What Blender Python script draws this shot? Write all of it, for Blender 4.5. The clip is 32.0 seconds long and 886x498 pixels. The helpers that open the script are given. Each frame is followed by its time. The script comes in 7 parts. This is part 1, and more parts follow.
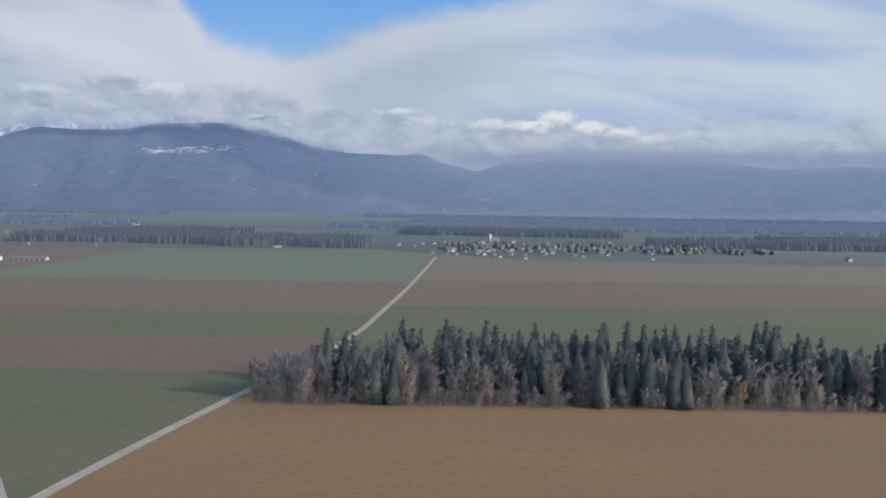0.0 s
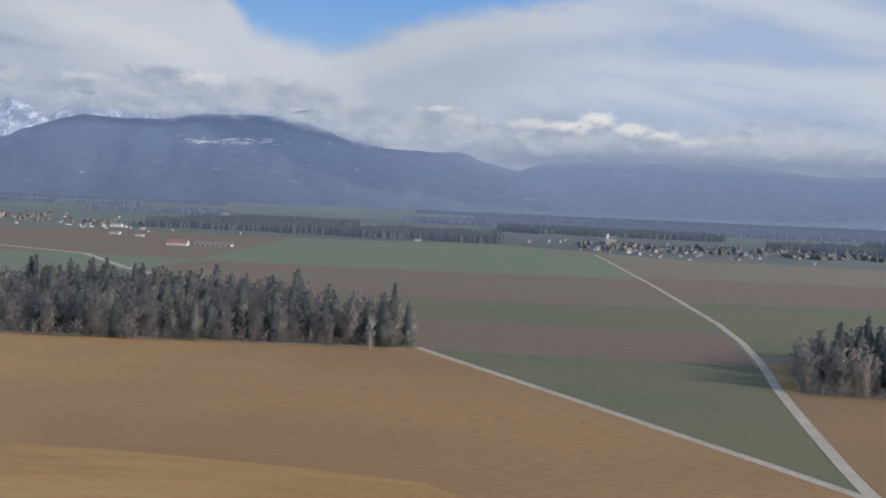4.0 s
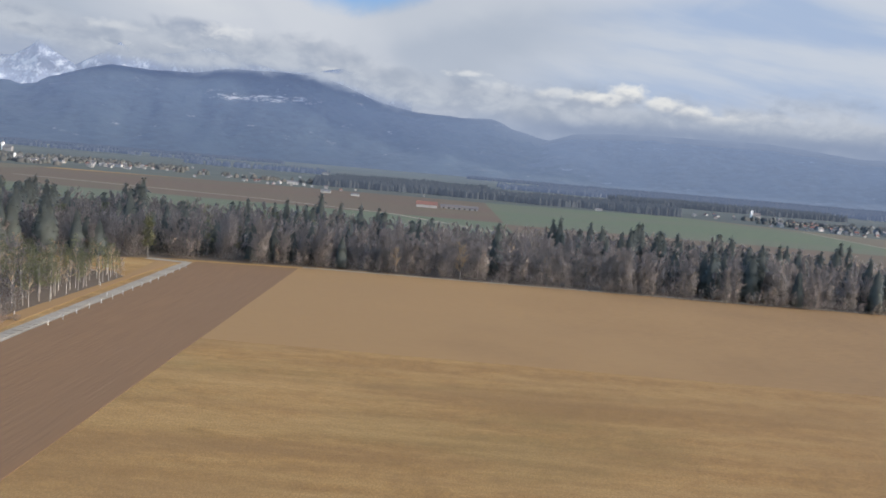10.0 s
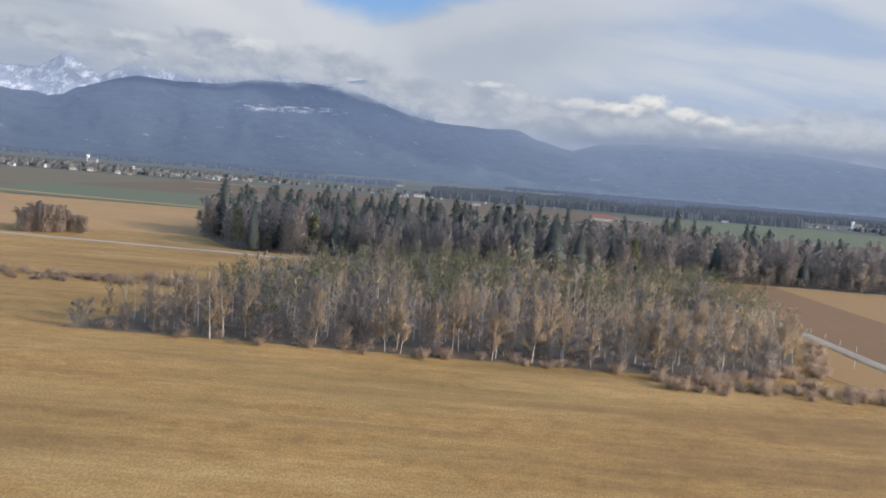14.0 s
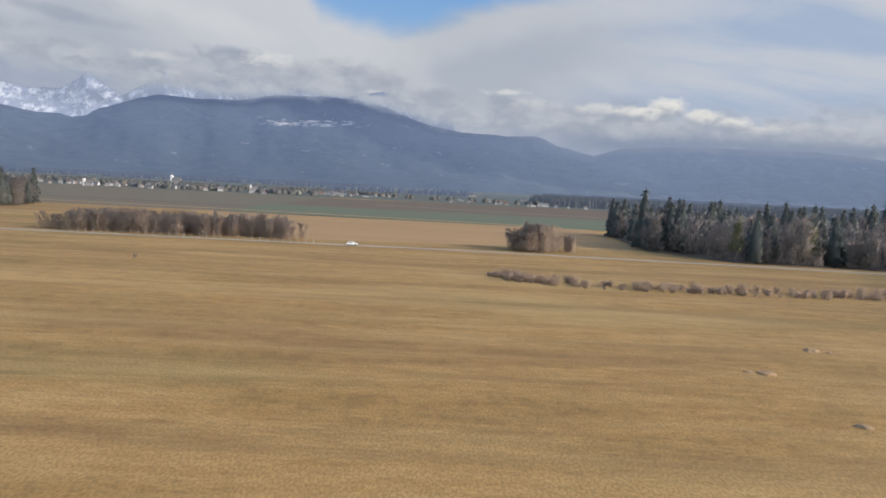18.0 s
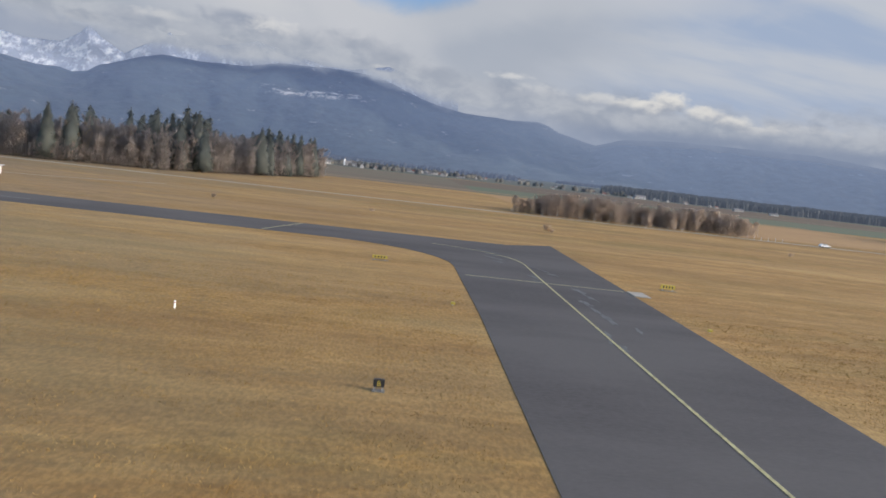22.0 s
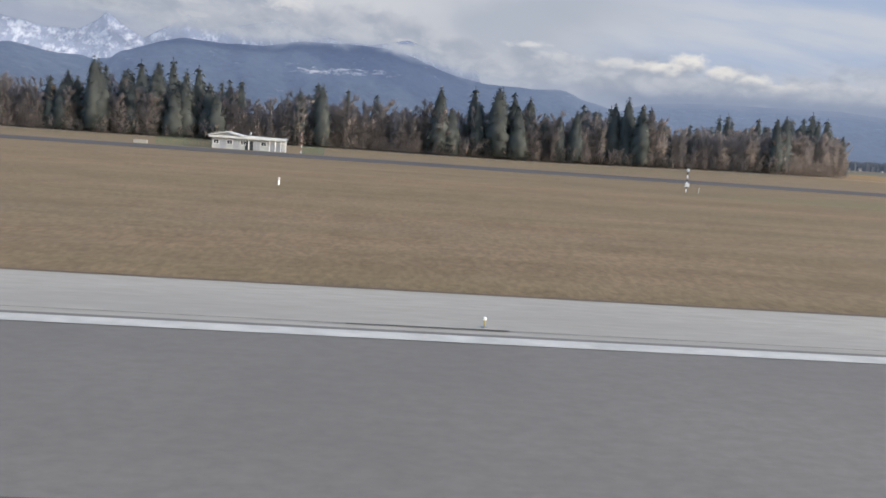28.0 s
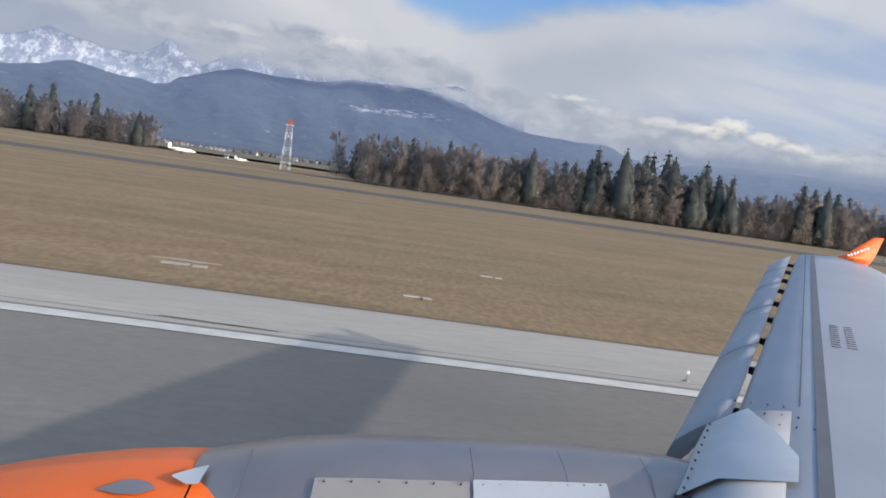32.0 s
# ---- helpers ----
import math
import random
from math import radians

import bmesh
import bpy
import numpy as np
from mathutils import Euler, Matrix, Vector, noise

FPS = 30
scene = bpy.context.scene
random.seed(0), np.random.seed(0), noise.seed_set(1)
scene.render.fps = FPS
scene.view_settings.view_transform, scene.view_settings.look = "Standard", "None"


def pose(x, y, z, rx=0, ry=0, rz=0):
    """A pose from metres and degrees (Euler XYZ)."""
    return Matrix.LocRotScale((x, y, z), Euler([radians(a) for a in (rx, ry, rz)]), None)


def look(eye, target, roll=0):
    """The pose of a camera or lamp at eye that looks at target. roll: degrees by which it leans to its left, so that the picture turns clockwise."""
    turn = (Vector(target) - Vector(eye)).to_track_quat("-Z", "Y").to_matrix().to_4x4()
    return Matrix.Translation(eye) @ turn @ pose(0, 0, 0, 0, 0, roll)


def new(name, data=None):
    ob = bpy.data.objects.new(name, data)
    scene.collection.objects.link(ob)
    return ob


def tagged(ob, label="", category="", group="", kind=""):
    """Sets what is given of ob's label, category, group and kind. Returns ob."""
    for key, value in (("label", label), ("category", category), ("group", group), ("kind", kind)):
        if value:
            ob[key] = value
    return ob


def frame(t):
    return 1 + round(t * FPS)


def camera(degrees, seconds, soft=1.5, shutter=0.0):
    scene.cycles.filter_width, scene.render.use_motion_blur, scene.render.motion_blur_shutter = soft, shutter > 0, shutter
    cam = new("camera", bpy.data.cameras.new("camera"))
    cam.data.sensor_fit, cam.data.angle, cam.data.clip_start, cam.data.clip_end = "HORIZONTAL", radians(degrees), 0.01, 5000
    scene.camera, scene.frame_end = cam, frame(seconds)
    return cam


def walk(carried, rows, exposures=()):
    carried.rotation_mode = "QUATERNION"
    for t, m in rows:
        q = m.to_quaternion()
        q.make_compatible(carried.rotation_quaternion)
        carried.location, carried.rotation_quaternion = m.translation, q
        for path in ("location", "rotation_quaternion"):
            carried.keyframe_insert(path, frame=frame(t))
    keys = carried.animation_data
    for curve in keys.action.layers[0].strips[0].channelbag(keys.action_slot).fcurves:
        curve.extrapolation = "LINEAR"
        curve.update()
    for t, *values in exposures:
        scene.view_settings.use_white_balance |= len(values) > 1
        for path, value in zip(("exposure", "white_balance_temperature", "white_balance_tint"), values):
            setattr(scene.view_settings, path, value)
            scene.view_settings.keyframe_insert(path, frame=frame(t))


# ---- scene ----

# ---- camera ----
cam = camera(60.0, 32.0, soft=1.7)
PATH = [
    (0, (1220.30, 9.28, 56.96), (1218.97, 109.08, 50.74), 0.89),
    (0.5, (1201.14, 9.09, 56.06), (1200.22, 108.90, 50.08), 0.83),
    (1, (1181.95, 8.90, 55.16), (1181.13, 108.73, 49.42), 0.74),
    (1.5, (1162.75, 8.72, 54.26), (1161.63, 108.57, 48.96), 0.81),
    (2, (1143.53, 8.54, 53.35), (1141.73, 108.37, 47.82), 1.32),
    (2.5, (1124.31, 8.37, 52.43), (1121.75, 108.17, 46.61), 1.78),
    (3, (1105.11, 8.21, 51.48), (1102.72, 108.00, 45.43), 2.00),
    (3.5, (1085.95, 8.06, 50.50), (1083.58, 107.86, 44.61), 2.19),
    (4.5, (1047.76, 7.76, 48.45), (1045.10, 107.44, 40.92), 2.99),
    (5.5, (1009.74, 7.47, 46.30), (1006.80, 107.01, 37.13), 3.79),
    (6, (990.78, 7.35, 45.20), (988.06, 106.83, 35.47), 4.14),
    (6.5, (971.86, 7.23, 44.09), (968.86, 106.58, 33.11), 4.20),
    (7, (952.94, 7.14, 42.98), (950.62, 106.49, 31.84), 4.34),
    (7.5, (934.02, 7.06, 41.86), (931.93, 106.44, 30.88), 4.67),
    (8, (915.10, 7.00, 40.73), (913.52, 106.40, 29.90), 4.68),
    (8.5, (896.16, 6.95, 39.57), (895.11, 106.38, 28.91), 4.74),
    (9, (877.22, 6.91, 38.38), (876.30, 106.32, 27.61), 4.76),
    (9.5, (858.28, 6.85, 37.17), (857.75, 106.27, 26.42), 4.87),
    (10, (839.34, 6.76, 35.93), (839.28, 106.19, 25.25), 4.86),
    (10.5, (820.36, 6.64, 34.68), (820.87, 106.11, 24.37), 4.56),
    (11, (801.34, 6.48, 33.42), (802.42, 105.97, 23.41), 4.70),
    (11.5, (782.24, 6.27, 32.18), (783.76, 105.79, 22.53), 4.65),
    (12, (763.08, 6.03, 30.97), (764.11, 105.55, 21.19), 5.09),
    (12.5, (743.87, 5.77, 29.80), (745.20, 105.28, 20.07), 5.30),
    (13, (724.63, 5.48, 28.68), (726.00, 105.02, 19.14), 5.44),
    (13.5, (705.40, 5.18, 27.60), (706.49, 104.74, 18.25), 5.15),
    (14, (686.22, 4.87, 26.56), (686.65, 104.42, 17.18), 4.74),
    (14.5, (667.10, 4.54, 25.54), (667.43, 104.10, 16.17), 4.48),
    (15.5, (629.08, 3.88, 23.54), (628.67, 103.37, 13.47), 3.84),
    (16.5, (591.27, 3.22, 21.60), (590.12, 102.63, 10.82), 3.21),
    (17, (572.41, 2.90, 20.64), (571.48, 102.32, 9.97), 3.16),
    (17.5, (553.57, 2.58, 19.70), (552.87, 102.05, 9.41), 2.84),
    (18, (534.73, 2.27, 18.76), (535.58, 101.93, 10.55), 2.91),
    (18.5, (515.87, 1.97, 17.83), (519.62, 101.63, 10.41), 3.49),
    (19, (497.00, 1.69, 16.91), (503.32, 101.25, 10.04), 3.86),
    (19.5, (478.11, 1.42, 16.00), (486.43, 100.85, 9.38), 4.41),
    (20, (459.20, 1.17, 15.09), (468.84, 100.50, 8.68), 4.87),
    (20.5, (440.30, 0.94, 14.15), (450.80, 100.18, 7.83), 4.82),
    (21, (421.38, 0.73, 13.18), (432.30, 99.93, 6.93), 5.39),
    (21.5, (402.45, 0.54, 12.17), (410.43, 99.94, 4.80), 5.94),
    (22, (383.45, 0.36, 11.13), (388.64, 99.66, 0.58), 6.52),
    (22.5, (364.41, 0.19, 10.07), (368.74, 99.36, -2.01), 6.86),
    (23, (345.32, 0.03, 9.04), (349.68, 98.98, -4.72), 7.13),
    (23.5, (326.20, -0.11, 8.05), (330.87, 98.71, -6.52), 7.26),
    (24, (307.05, -0.22, 7.15), (312.03, 98.54, -7.70), 6.95),
    (24.5, (287.89, -0.30, 6.37), (293.29, 98.44, -8.47), 6.63),
    (25, (268.71, -0.35, 5.71), (274.07, 98.38, -9.24), 5.90),
    (25.5, (249.52, -0.35, 5.18), (255.01, 98.34, -9.95), 5.32),
    (26, (230.31, -0.31, 4.77), (235.95, 98.36, -10.42), 5.33),
    (26.5, (211.11, -0.24, 4.44), (216.74, 98.45, -10.63), 3.65),
    (27.5, (172.74, -0.08, 3.98), (179.39, 98.64, -10.53), 3.86),
    (28.5, (134.46, 0.06, 3.78), (142.13, 98.78, -10.16), 4.08),
    (29, (115.37, 0.09, 3.75), (123.27, 98.86, -9.71), 4.46),
    (29.5, (96.30, 0.09, 3.73), (102.97, 99.36, -6.34), 6.09),
    (30, (77.24, 0.06, 3.70), (80.91, 99.57, -5.50), 7.19),
    (30.5, (58.20, 0.01, 3.66), (60.83, 99.59, -5.09), 6.86),
    (31, (39.19, -0.07, 3.63), (42.15, 99.49, -5.25), 7.38),
    (31.5, (20.20, -0.17, 3.60), (24.88, 99.32, -5.33), 8.08),
    (32, (1.23, -0.28, 3.56), (7.00, 99.15, -5.44), 8.03),
]
EXPO = 1.41
walk(cam, [(t, look(eye, aim, roll)) for t, eye, aim, roll in PATH], exposures=[(0.0, EXPO, 5750, 10), (2.0, EXPO - 0.05, 5830, 10.5), (3.5, EXPO - 0.08, 5900, 11), (6.0, EXPO - 0.08, 5950, 11), (7.5, EXPO - 0.08, 6000, 11), (9.0, EXPO + 0.02, 5980, 11), (14.0, EXPO + 0.01, 6040, 11), (17.0, EXPO, 6140, 12), (18.0, EXPO - 0.08, 6150, 11), (19.0, EXPO - 0.13, 6120, 11), (21.0, EXPO - 0.16, 6150, 12), (23.0, EXPO - 0.16, 6150, 12), (25.0, EXPO + 0.12, 6250, 13), (26.5, EXPO + 0.1, 6300, 13), (29.0, EXPO - 0.08, 6080, 12), (31.0, EXPO - 0.07, 6080, 12), (32.0, EXPO + 0.02, 6120, 12)])

# ---- world and sun ----
SUN_FROM = Vector((0.90, -0.34, 0.34)).normalized()
world = bpy.data.worlds.new("world")
scene.world = world
world.use_nodes = True
wn = world.node_tree.nodes
sky = wn.new("ShaderNodeTexSky")
sky.sky_type, sky.sun_disc = "NISHITA", False
sky.sun_elevation = math.asin(SUN_FROM.z)
sky.sun_rotation = math.atan2(SUN_FROM.x, SUN_FROM.y)
sky.altitude, sky.air_density, sky.dust_density = 360, 1.0, 2.0
wn["Background"].inputs["Strength"].default_value = 0.15
world.node_tree.links.new(sky.outputs[0], wn["Background"].inputs["Color"])

sun_data = bpy.data.lights.new("sun", "SUN")
sun_data.energy, sun_data.angle, sun_data.color = 1.6, radians(0.8), (1.0, 0.90, 0.76)
sun = new("sun", sun_data)
sun.matrix_world = look(SUN_FROM * 500, (0, 0, 0))

# ---- materials ----
def nodes_of(name, rough=0.9, metal=0.0):
    m = bpy.data.materials.new(name)
    m.use_nodes = True
    nt = m.node_tree
    b = nt.nodes["Principled BSDF"]
    b.inputs["Roughness"].default_value = rough
    b.inputs["Metallic"].default_value = metal
    b.inputs["Specular IOR Level"].default_value = 0.3
    return m, nt, b


def link(nt, a, b):
    nt.links.new(a, b)


def coords(nt, stretch=(1, 1, 1), space="Position"):
    if space == "Position":
        src = nt.nodes.new("ShaderNodeNewGeometry").outputs["Position"]
    else:
        src = nt.nodes.new("ShaderNodeTexCoord").outputs[space]
    mp = nt.nodes.new("ShaderNodeMapping")
    mp.inputs["Scale"].default_value = stretch
    link(nt, src, mp.inputs["Vector"])
    return mp.outputs[0]


def noise_val(nt, vec, scale, detail=4.0, rough=0.55, low=0.35, high=0.65):
    n = nt.nodes.new("ShaderNodeTexNoise")
    n.inputs["Scale"].default_value, n.inputs["Detail"].default_value, n.inputs["Roughness"].default_value = scale, detail, rough
    link(nt, vec, n.inputs["Vector"])
    r = nt.nodes.new("ShaderNodeMapRange")
    r.inputs["From Min"].default_value, r.inputs["From Max"].default_value = low, high
    link(nt, n.outputs[0], r.inputs["Value"])
    return r.outputs[0]


def mix_col(nt, fac, a, b):
    m = nt.nodes.new("ShaderNodeMix")
    m.data_type = "RGBA"
    for val, sock in ((fac, m.inputs[0]), (a, m.inputs[6]), (b, m.inputs[7])):
        if hasattr(val, "links"):
            link(nt, val, sock)
        elif isinstance(val, tuple):
            sock.default_value = (*val, 1)
        else:
            sock.default_value = val
    return m.outputs[2]


def math_n(nt, op, a, b=None, c=None):
    n = nt.nodes.new("ShaderNodeMath")
    n.operation = op
    for i, v in enumerate((a, b, c)):
        if v is None:
            continue
        if hasattr(v, "links"):
            link(nt, v, n.inputs[i])
        else:
            n.inputs[i].default_value = v
    return n.outputs[0]


def bump_to(nt, b, height, strength=0.4, dist=0.1):
    n = nt.nodes.new("ShaderNodeBump")
    n.inputs["Strength"].default_value, n.inputs["Distance"].default_value = strength, dist
    link(nt, height, n.inputs["Height"])
    link(nt, n.outputs[0], b.inputs["Normal"])


def surface(name, c1, c2, c3, fine=2.0, broad=0.05, rough=0.95, stretch=(1, 1, 1), bump=0.3, dist=0.08, mix3=0.6, space="Position"):
    """Two tones in fine grain, a third in broad patches."""
    m, nt, b = nodes_of(name, rough)
    v = coords(nt, stretch, space)
    f = noise_val(nt, v, fine, 6, 0.65)
    col = mix_col(nt, f, c1, c2)
    g = noise_val(nt, v, broad, 5, 0.6, 0.4, 0.62)
    col = mix_col(nt, math_n(nt, "MULTIPLY", g, mix3), col, c3)
    link(nt, col, b.inputs["Base Color"])
    if bump:
        bump_to(nt, b, f, bump, dist)
    return m


def plain(name, col, rough=0.6, metal=0.0, wear=0.15, scale=3.0, space="Object"):
    m, nt, b = nodes_of(name, rough, metal)
    v = coords(nt, (1, 1, 1), space)
    f = noise_val(nt, v, scale, 5, 0.6, 0.3, 0.7)
    dark = tuple(c * (1 - wear * 1.6) for c in col)
    link(nt, mix_col(nt, f, dark, col), b.inputs["Base Color"])
    return m


def varied(name, c1, c2, c3, rough=0.9, scale=1.2):
    """Grain plus one tone for each object (Object Info's Random) or joined piece (Random Per Island)."""
    m, nt, b = nodes_of(name, rough)
    info = nt.nodes.new("ShaderNodeObjectInfo")
    isl = nt.nodes.new("ShaderNodeNewGeometry")
    rnd = math_n(nt, "FRACT", math_n(nt, "ADD", info.outputs["Random"], isl.outputs["Random Per Island"]))
    col = mix_col(nt, rnd, c1, c2)
    f = noise_val(nt, coords(nt, (1, 1, 1), "Position"), scale, 4, 0.6)
    link(nt, mix_col(nt, math_n(nt, "MULTIPLY", f, 0.5), col, c3), b.inputs["Base Color"])
    return m


def leafy(m, share=0.35):
    """Thin needles and twigs let some light through."""
    nt = m.node_tree
    b = nt.nodes["Principled BSDF"]
    tr, mx = nt.nodes.new("ShaderNodeBsdfTranslucent"), nt.nodes.new("ShaderNodeMixShader")
    link(nt, b.inputs["Base Color"].links[0].from_socket, tr.inputs["Color"])
    mx.inputs[0].default_value = share
    link(nt, b.outputs[0], mx.inputs[1])
    link(nt, tr.outputs[0], mx.inputs[2])
    link(nt, mx.outputs[0], nt.nodes["Material Output"].inputs["Surface"])
    return m


def ground_grass():
    m, nt, b = nodes_of("dry_grass", 0.95)
    v = coords(nt)
    vs = coords(nt, (0.38, 1, 1))
    fine = noise_val(nt, v, 2.2, 10, 0.8, 0.34, 0.66)
    col = mix_col(nt, fine, (0.185, 0.108, 0.034), (0.395, 0.232, 0.070))
    streak = noise_val(nt, vs, 0.42, 9, 0.74, 0.44, 0.66)
    col = mix_col(nt, math_n(nt, "MULTIPLY", streak, 0.8), col, (0.502, 0.327, 0.117))
    patch = noise_val(nt, vs, 0.05, 10, 0.76, 0.47, 0.62)
    col = mix_col(nt, math_n(nt, "MULTIPLY", patch, 0.75), col, (0.196, 0.126, 0.032))
    clod = noise_val(nt, coords(nt, (0.6, 1, 1)), 0.8, 8, 0.78, 0.48, 0.66)
    col = mix_col(nt, math_n(nt, "MULTIPLY", clod, 0.62), col, (0.179, 0.106, 0.037))
    mot = noise_val(nt, coords(nt, (0.75, 0.36, 1), "Position"), 0.6, 10, 0.85, 0.455, 0.55)
    col = mix_col(nt, math_n(nt, "MULTIPLY", mot, 0.36), col, (0.44, 0.27, 0.084))
    green = noise_val(nt, vs, 0.022, 8, 0.7, 0.52, 0.64)
    col = mix_col(nt, math_n(nt, "MULTIPLY", green, 0.55), col, (0.161, 0.135, 0.044))
    # pale straw left standing in long swathes, and bare reddish thatch between
    swath = noise_val(nt, coords(nt, (0.24, 1, 1)), 0.042, 10, 0.74, 0.49, 0.63)
    col = mix_col(nt, math_n(nt, "MULTIPLY", swath, 0.5), col, (0.52, 0.375, 0.155))
    thatch = noise_val(nt, coords(nt, (0.3, 1, 1.7)), 0.03, 8, 0.7, 0.52, 0.62)
    col = mix_col(nt, math_n(nt, "MULTIPLY", thatch, 0.5), col, (0.19, 0.112, 0.042))
    # mown lanes: long pale and dark lines along the airfield
    lanes = noise_val(nt, coords(nt, (0.11, 1, 1)), 0.13, 9, 0.7, 0.47, 0.62)
    col = mix_col(nt, math_n(nt, "MULTIPLY", lanes, 0.42), col, (0.45, 0.31, 0.122))
    ruts = noise_val(nt, coords(nt, (0.09, 1, 2.3)), 0.10, 9, 0.7, 0.51, 0.64)
    col = mix_col(nt, math_n(nt, "MULTIPLY", ruts, 0.55), col, (0.20, 0.122, 0.045))
    grain = noise_val(nt, coords(nt, (1, 0.4, 1)), 5.0, 3, 0.6, 0.43, 0.57)
    col = mix_col(nt, math_n(nt, "MULTIPLY", grain, 0.36), col, (0.106, 0.067, 0.022))
    # browner, shorter turf towards the far end of the airfield
    sx = nt.nodes.new("ShaderNodeSeparateXYZ")
    link(nt, nt.nodes.new("ShaderNodeNewGeometry").outputs["Position"], sx.inputs[0])
    far = nt.nodes.new("ShaderNodeMapRange")
    link(nt, math_n(nt, "ADD", sx.outputs[0], math_n(nt, "MULTIPLY", patch, 90.0)), far.inputs["Value"])
    far.inputs["From Min"].default_value, far.inputs["From Max"].default_value = 400, 285
    turf = mix_col(nt, fine, (0.108, 0.082, 0.045), (0.216, 0.162, 0.092))
    turf = mix_col(nt, math_n(nt, "MULTIPLY", mot, 0.4), turf, (0.255, 0.194, 0.124))
    turf = mix_col(nt, math_n(nt, "MULTIPLY", green, 0.5), turf, (0.118, 0.111, 0.058))
    turf = mix_col(nt, math_n(nt, "MULTIPLY", streak, 0.45), turf, (0.274, 0.208, 0.124))
    turf = mix_col(nt, math_n(nt, "MULTIPLY", patch, 0.7), turf, (0.132, 0.110, 0.055))
    rusty = noise_val(nt, coords(nt, (0.25, 1, 1)), 0.07, 6, 0.6, 0.5, 0.66)
    turf = mix_col(nt, math_n(nt, "MULTIPLY", rusty, 0.5), turf, (0.215, 0.142, 0.075))
    long = noise_val(nt, coords(nt, (0.07, 0.5, 1)), 0.6, 8, 0.7, 0.44, 0.62)
    turf = mix_col(nt, math_n(nt, "MULTIPLY", long, 0.5), turf, (0.258, 0.202, 0.129))
    bands = noise_val(nt, coords(nt, (0.05, 1, 4.0)), 0.11, 6, 0.55, 0.46, 0.6)
    turf = mix_col(nt, math_n(nt, "MULTIPLY", bands, 0.55), turf, mix_col(nt, fine, (0.110, 0.096, 0.048), (0.180, 0.155, 0.080)))
    turf = mix_col(nt, math_n(nt, "MULTIPLY", grain, 0.3), turf, (0.063, 0.055, 0.036))
    col = mix_col(nt, math_n(nt, "MULTIPLY", far.outputs[0], 0.85), col, turf)
    # coarse brown stubble grass under the approach
    app = nt.nodes.new("ShaderNodeMapRange")
    link(nt, math_n(nt, "ADD", sx.outputs[0], math_n(nt, "MULTIPLY", patch, 120.0)), app.inputs["Value"])
    app.inputs["From Min"].default_value, app.inputs["From Max"].default_value = 700, 960
    col = mix_col(nt, math_n(nt, "MULTIPLY", app.outputs[0], 0.62), col, mix_col(nt, fine, (0.165, 0.094, 0.034), (0.262, 0.150, 0.056)))
    # greener turf round the masts and beside the connecting taxiway
    for cx, cy, rx, ry, k in ((228.0, 73.0, 40.0, 13.0, 0.5), (306.0, 50.0, 70.0, 50.0, 0.25), (250.0, 32.0, 30.0, 12.0, 0.2), (252.0, 92.0, 26.0, 14.0, 0.25)):
        gx = math_n(nt, "DIVIDE", math_n(nt, "SUBTRACT", sx.outputs[0], cx), rx)
        gy = math_n(nt, "DIVIDE", math_n(nt, "SUBTRACT", sx.outputs[1], cy), ry)
        gd = math_n(nt, "ADD", math_n(nt, "ADD", math_n(nt, "MULTIPLY", gx, gx), math_n(nt, "MULTIPLY", gy, gy)), math_n(nt, "MULTIPLY", math_n(nt, "SUBTRACT", patch, 0.5), 1.2))
        gr = nt.nodes.new("ShaderNodeMapRange")
        gr.inputs["From Min"].default_value, gr.inputs["From Max"].default_value = 1.3, 0.2
        link(nt, gd, gr.inputs["Value"])
        col = mix_col(nt, math_n(nt, "MULTIPLY", gr.outputs[0], k), col, mix_col(nt, fine, (0.115, 0.115, 0.050), (0.195, 0.180, 0.084)))
    tone = nt.nodes.new("ShaderNodeMix")
    tone.data_type, tone.blend_type = "RGBA", "MULTIPLY"
    tone.inputs[0].default_value = 1.0
    link(nt, col, tone.inputs[6])
    tone.inputs[7].default_value = (0.95, 0.88, 0.82, 1)
    col = tone.outputs[2]
    link(nt, col, b.inputs["Base Color"])
    bump_to(nt, b, math_n(nt, "ADD", fine, clod), 0.3, 0.12)
    return m


GRASS = ground_grass()
TAN_FIELD = surface("tan_stubble_field", (0.170, 0.092, 0.033), (0.222, 0.124, 0.046), (0.142, 0.081, 0.036), 0.9, 0.012, stretch=(0.35, 1, 1), bump=0.3)
BROWN_STUBBLE = surface("dull_brown_stubble", (0.142, 0.082, 0.032), (0.189, 0.110, 0.044), (0.121, 0.075, 0.034), 0.9, 0.012, stretch=(0.35, 1, 1), bump=0.3)

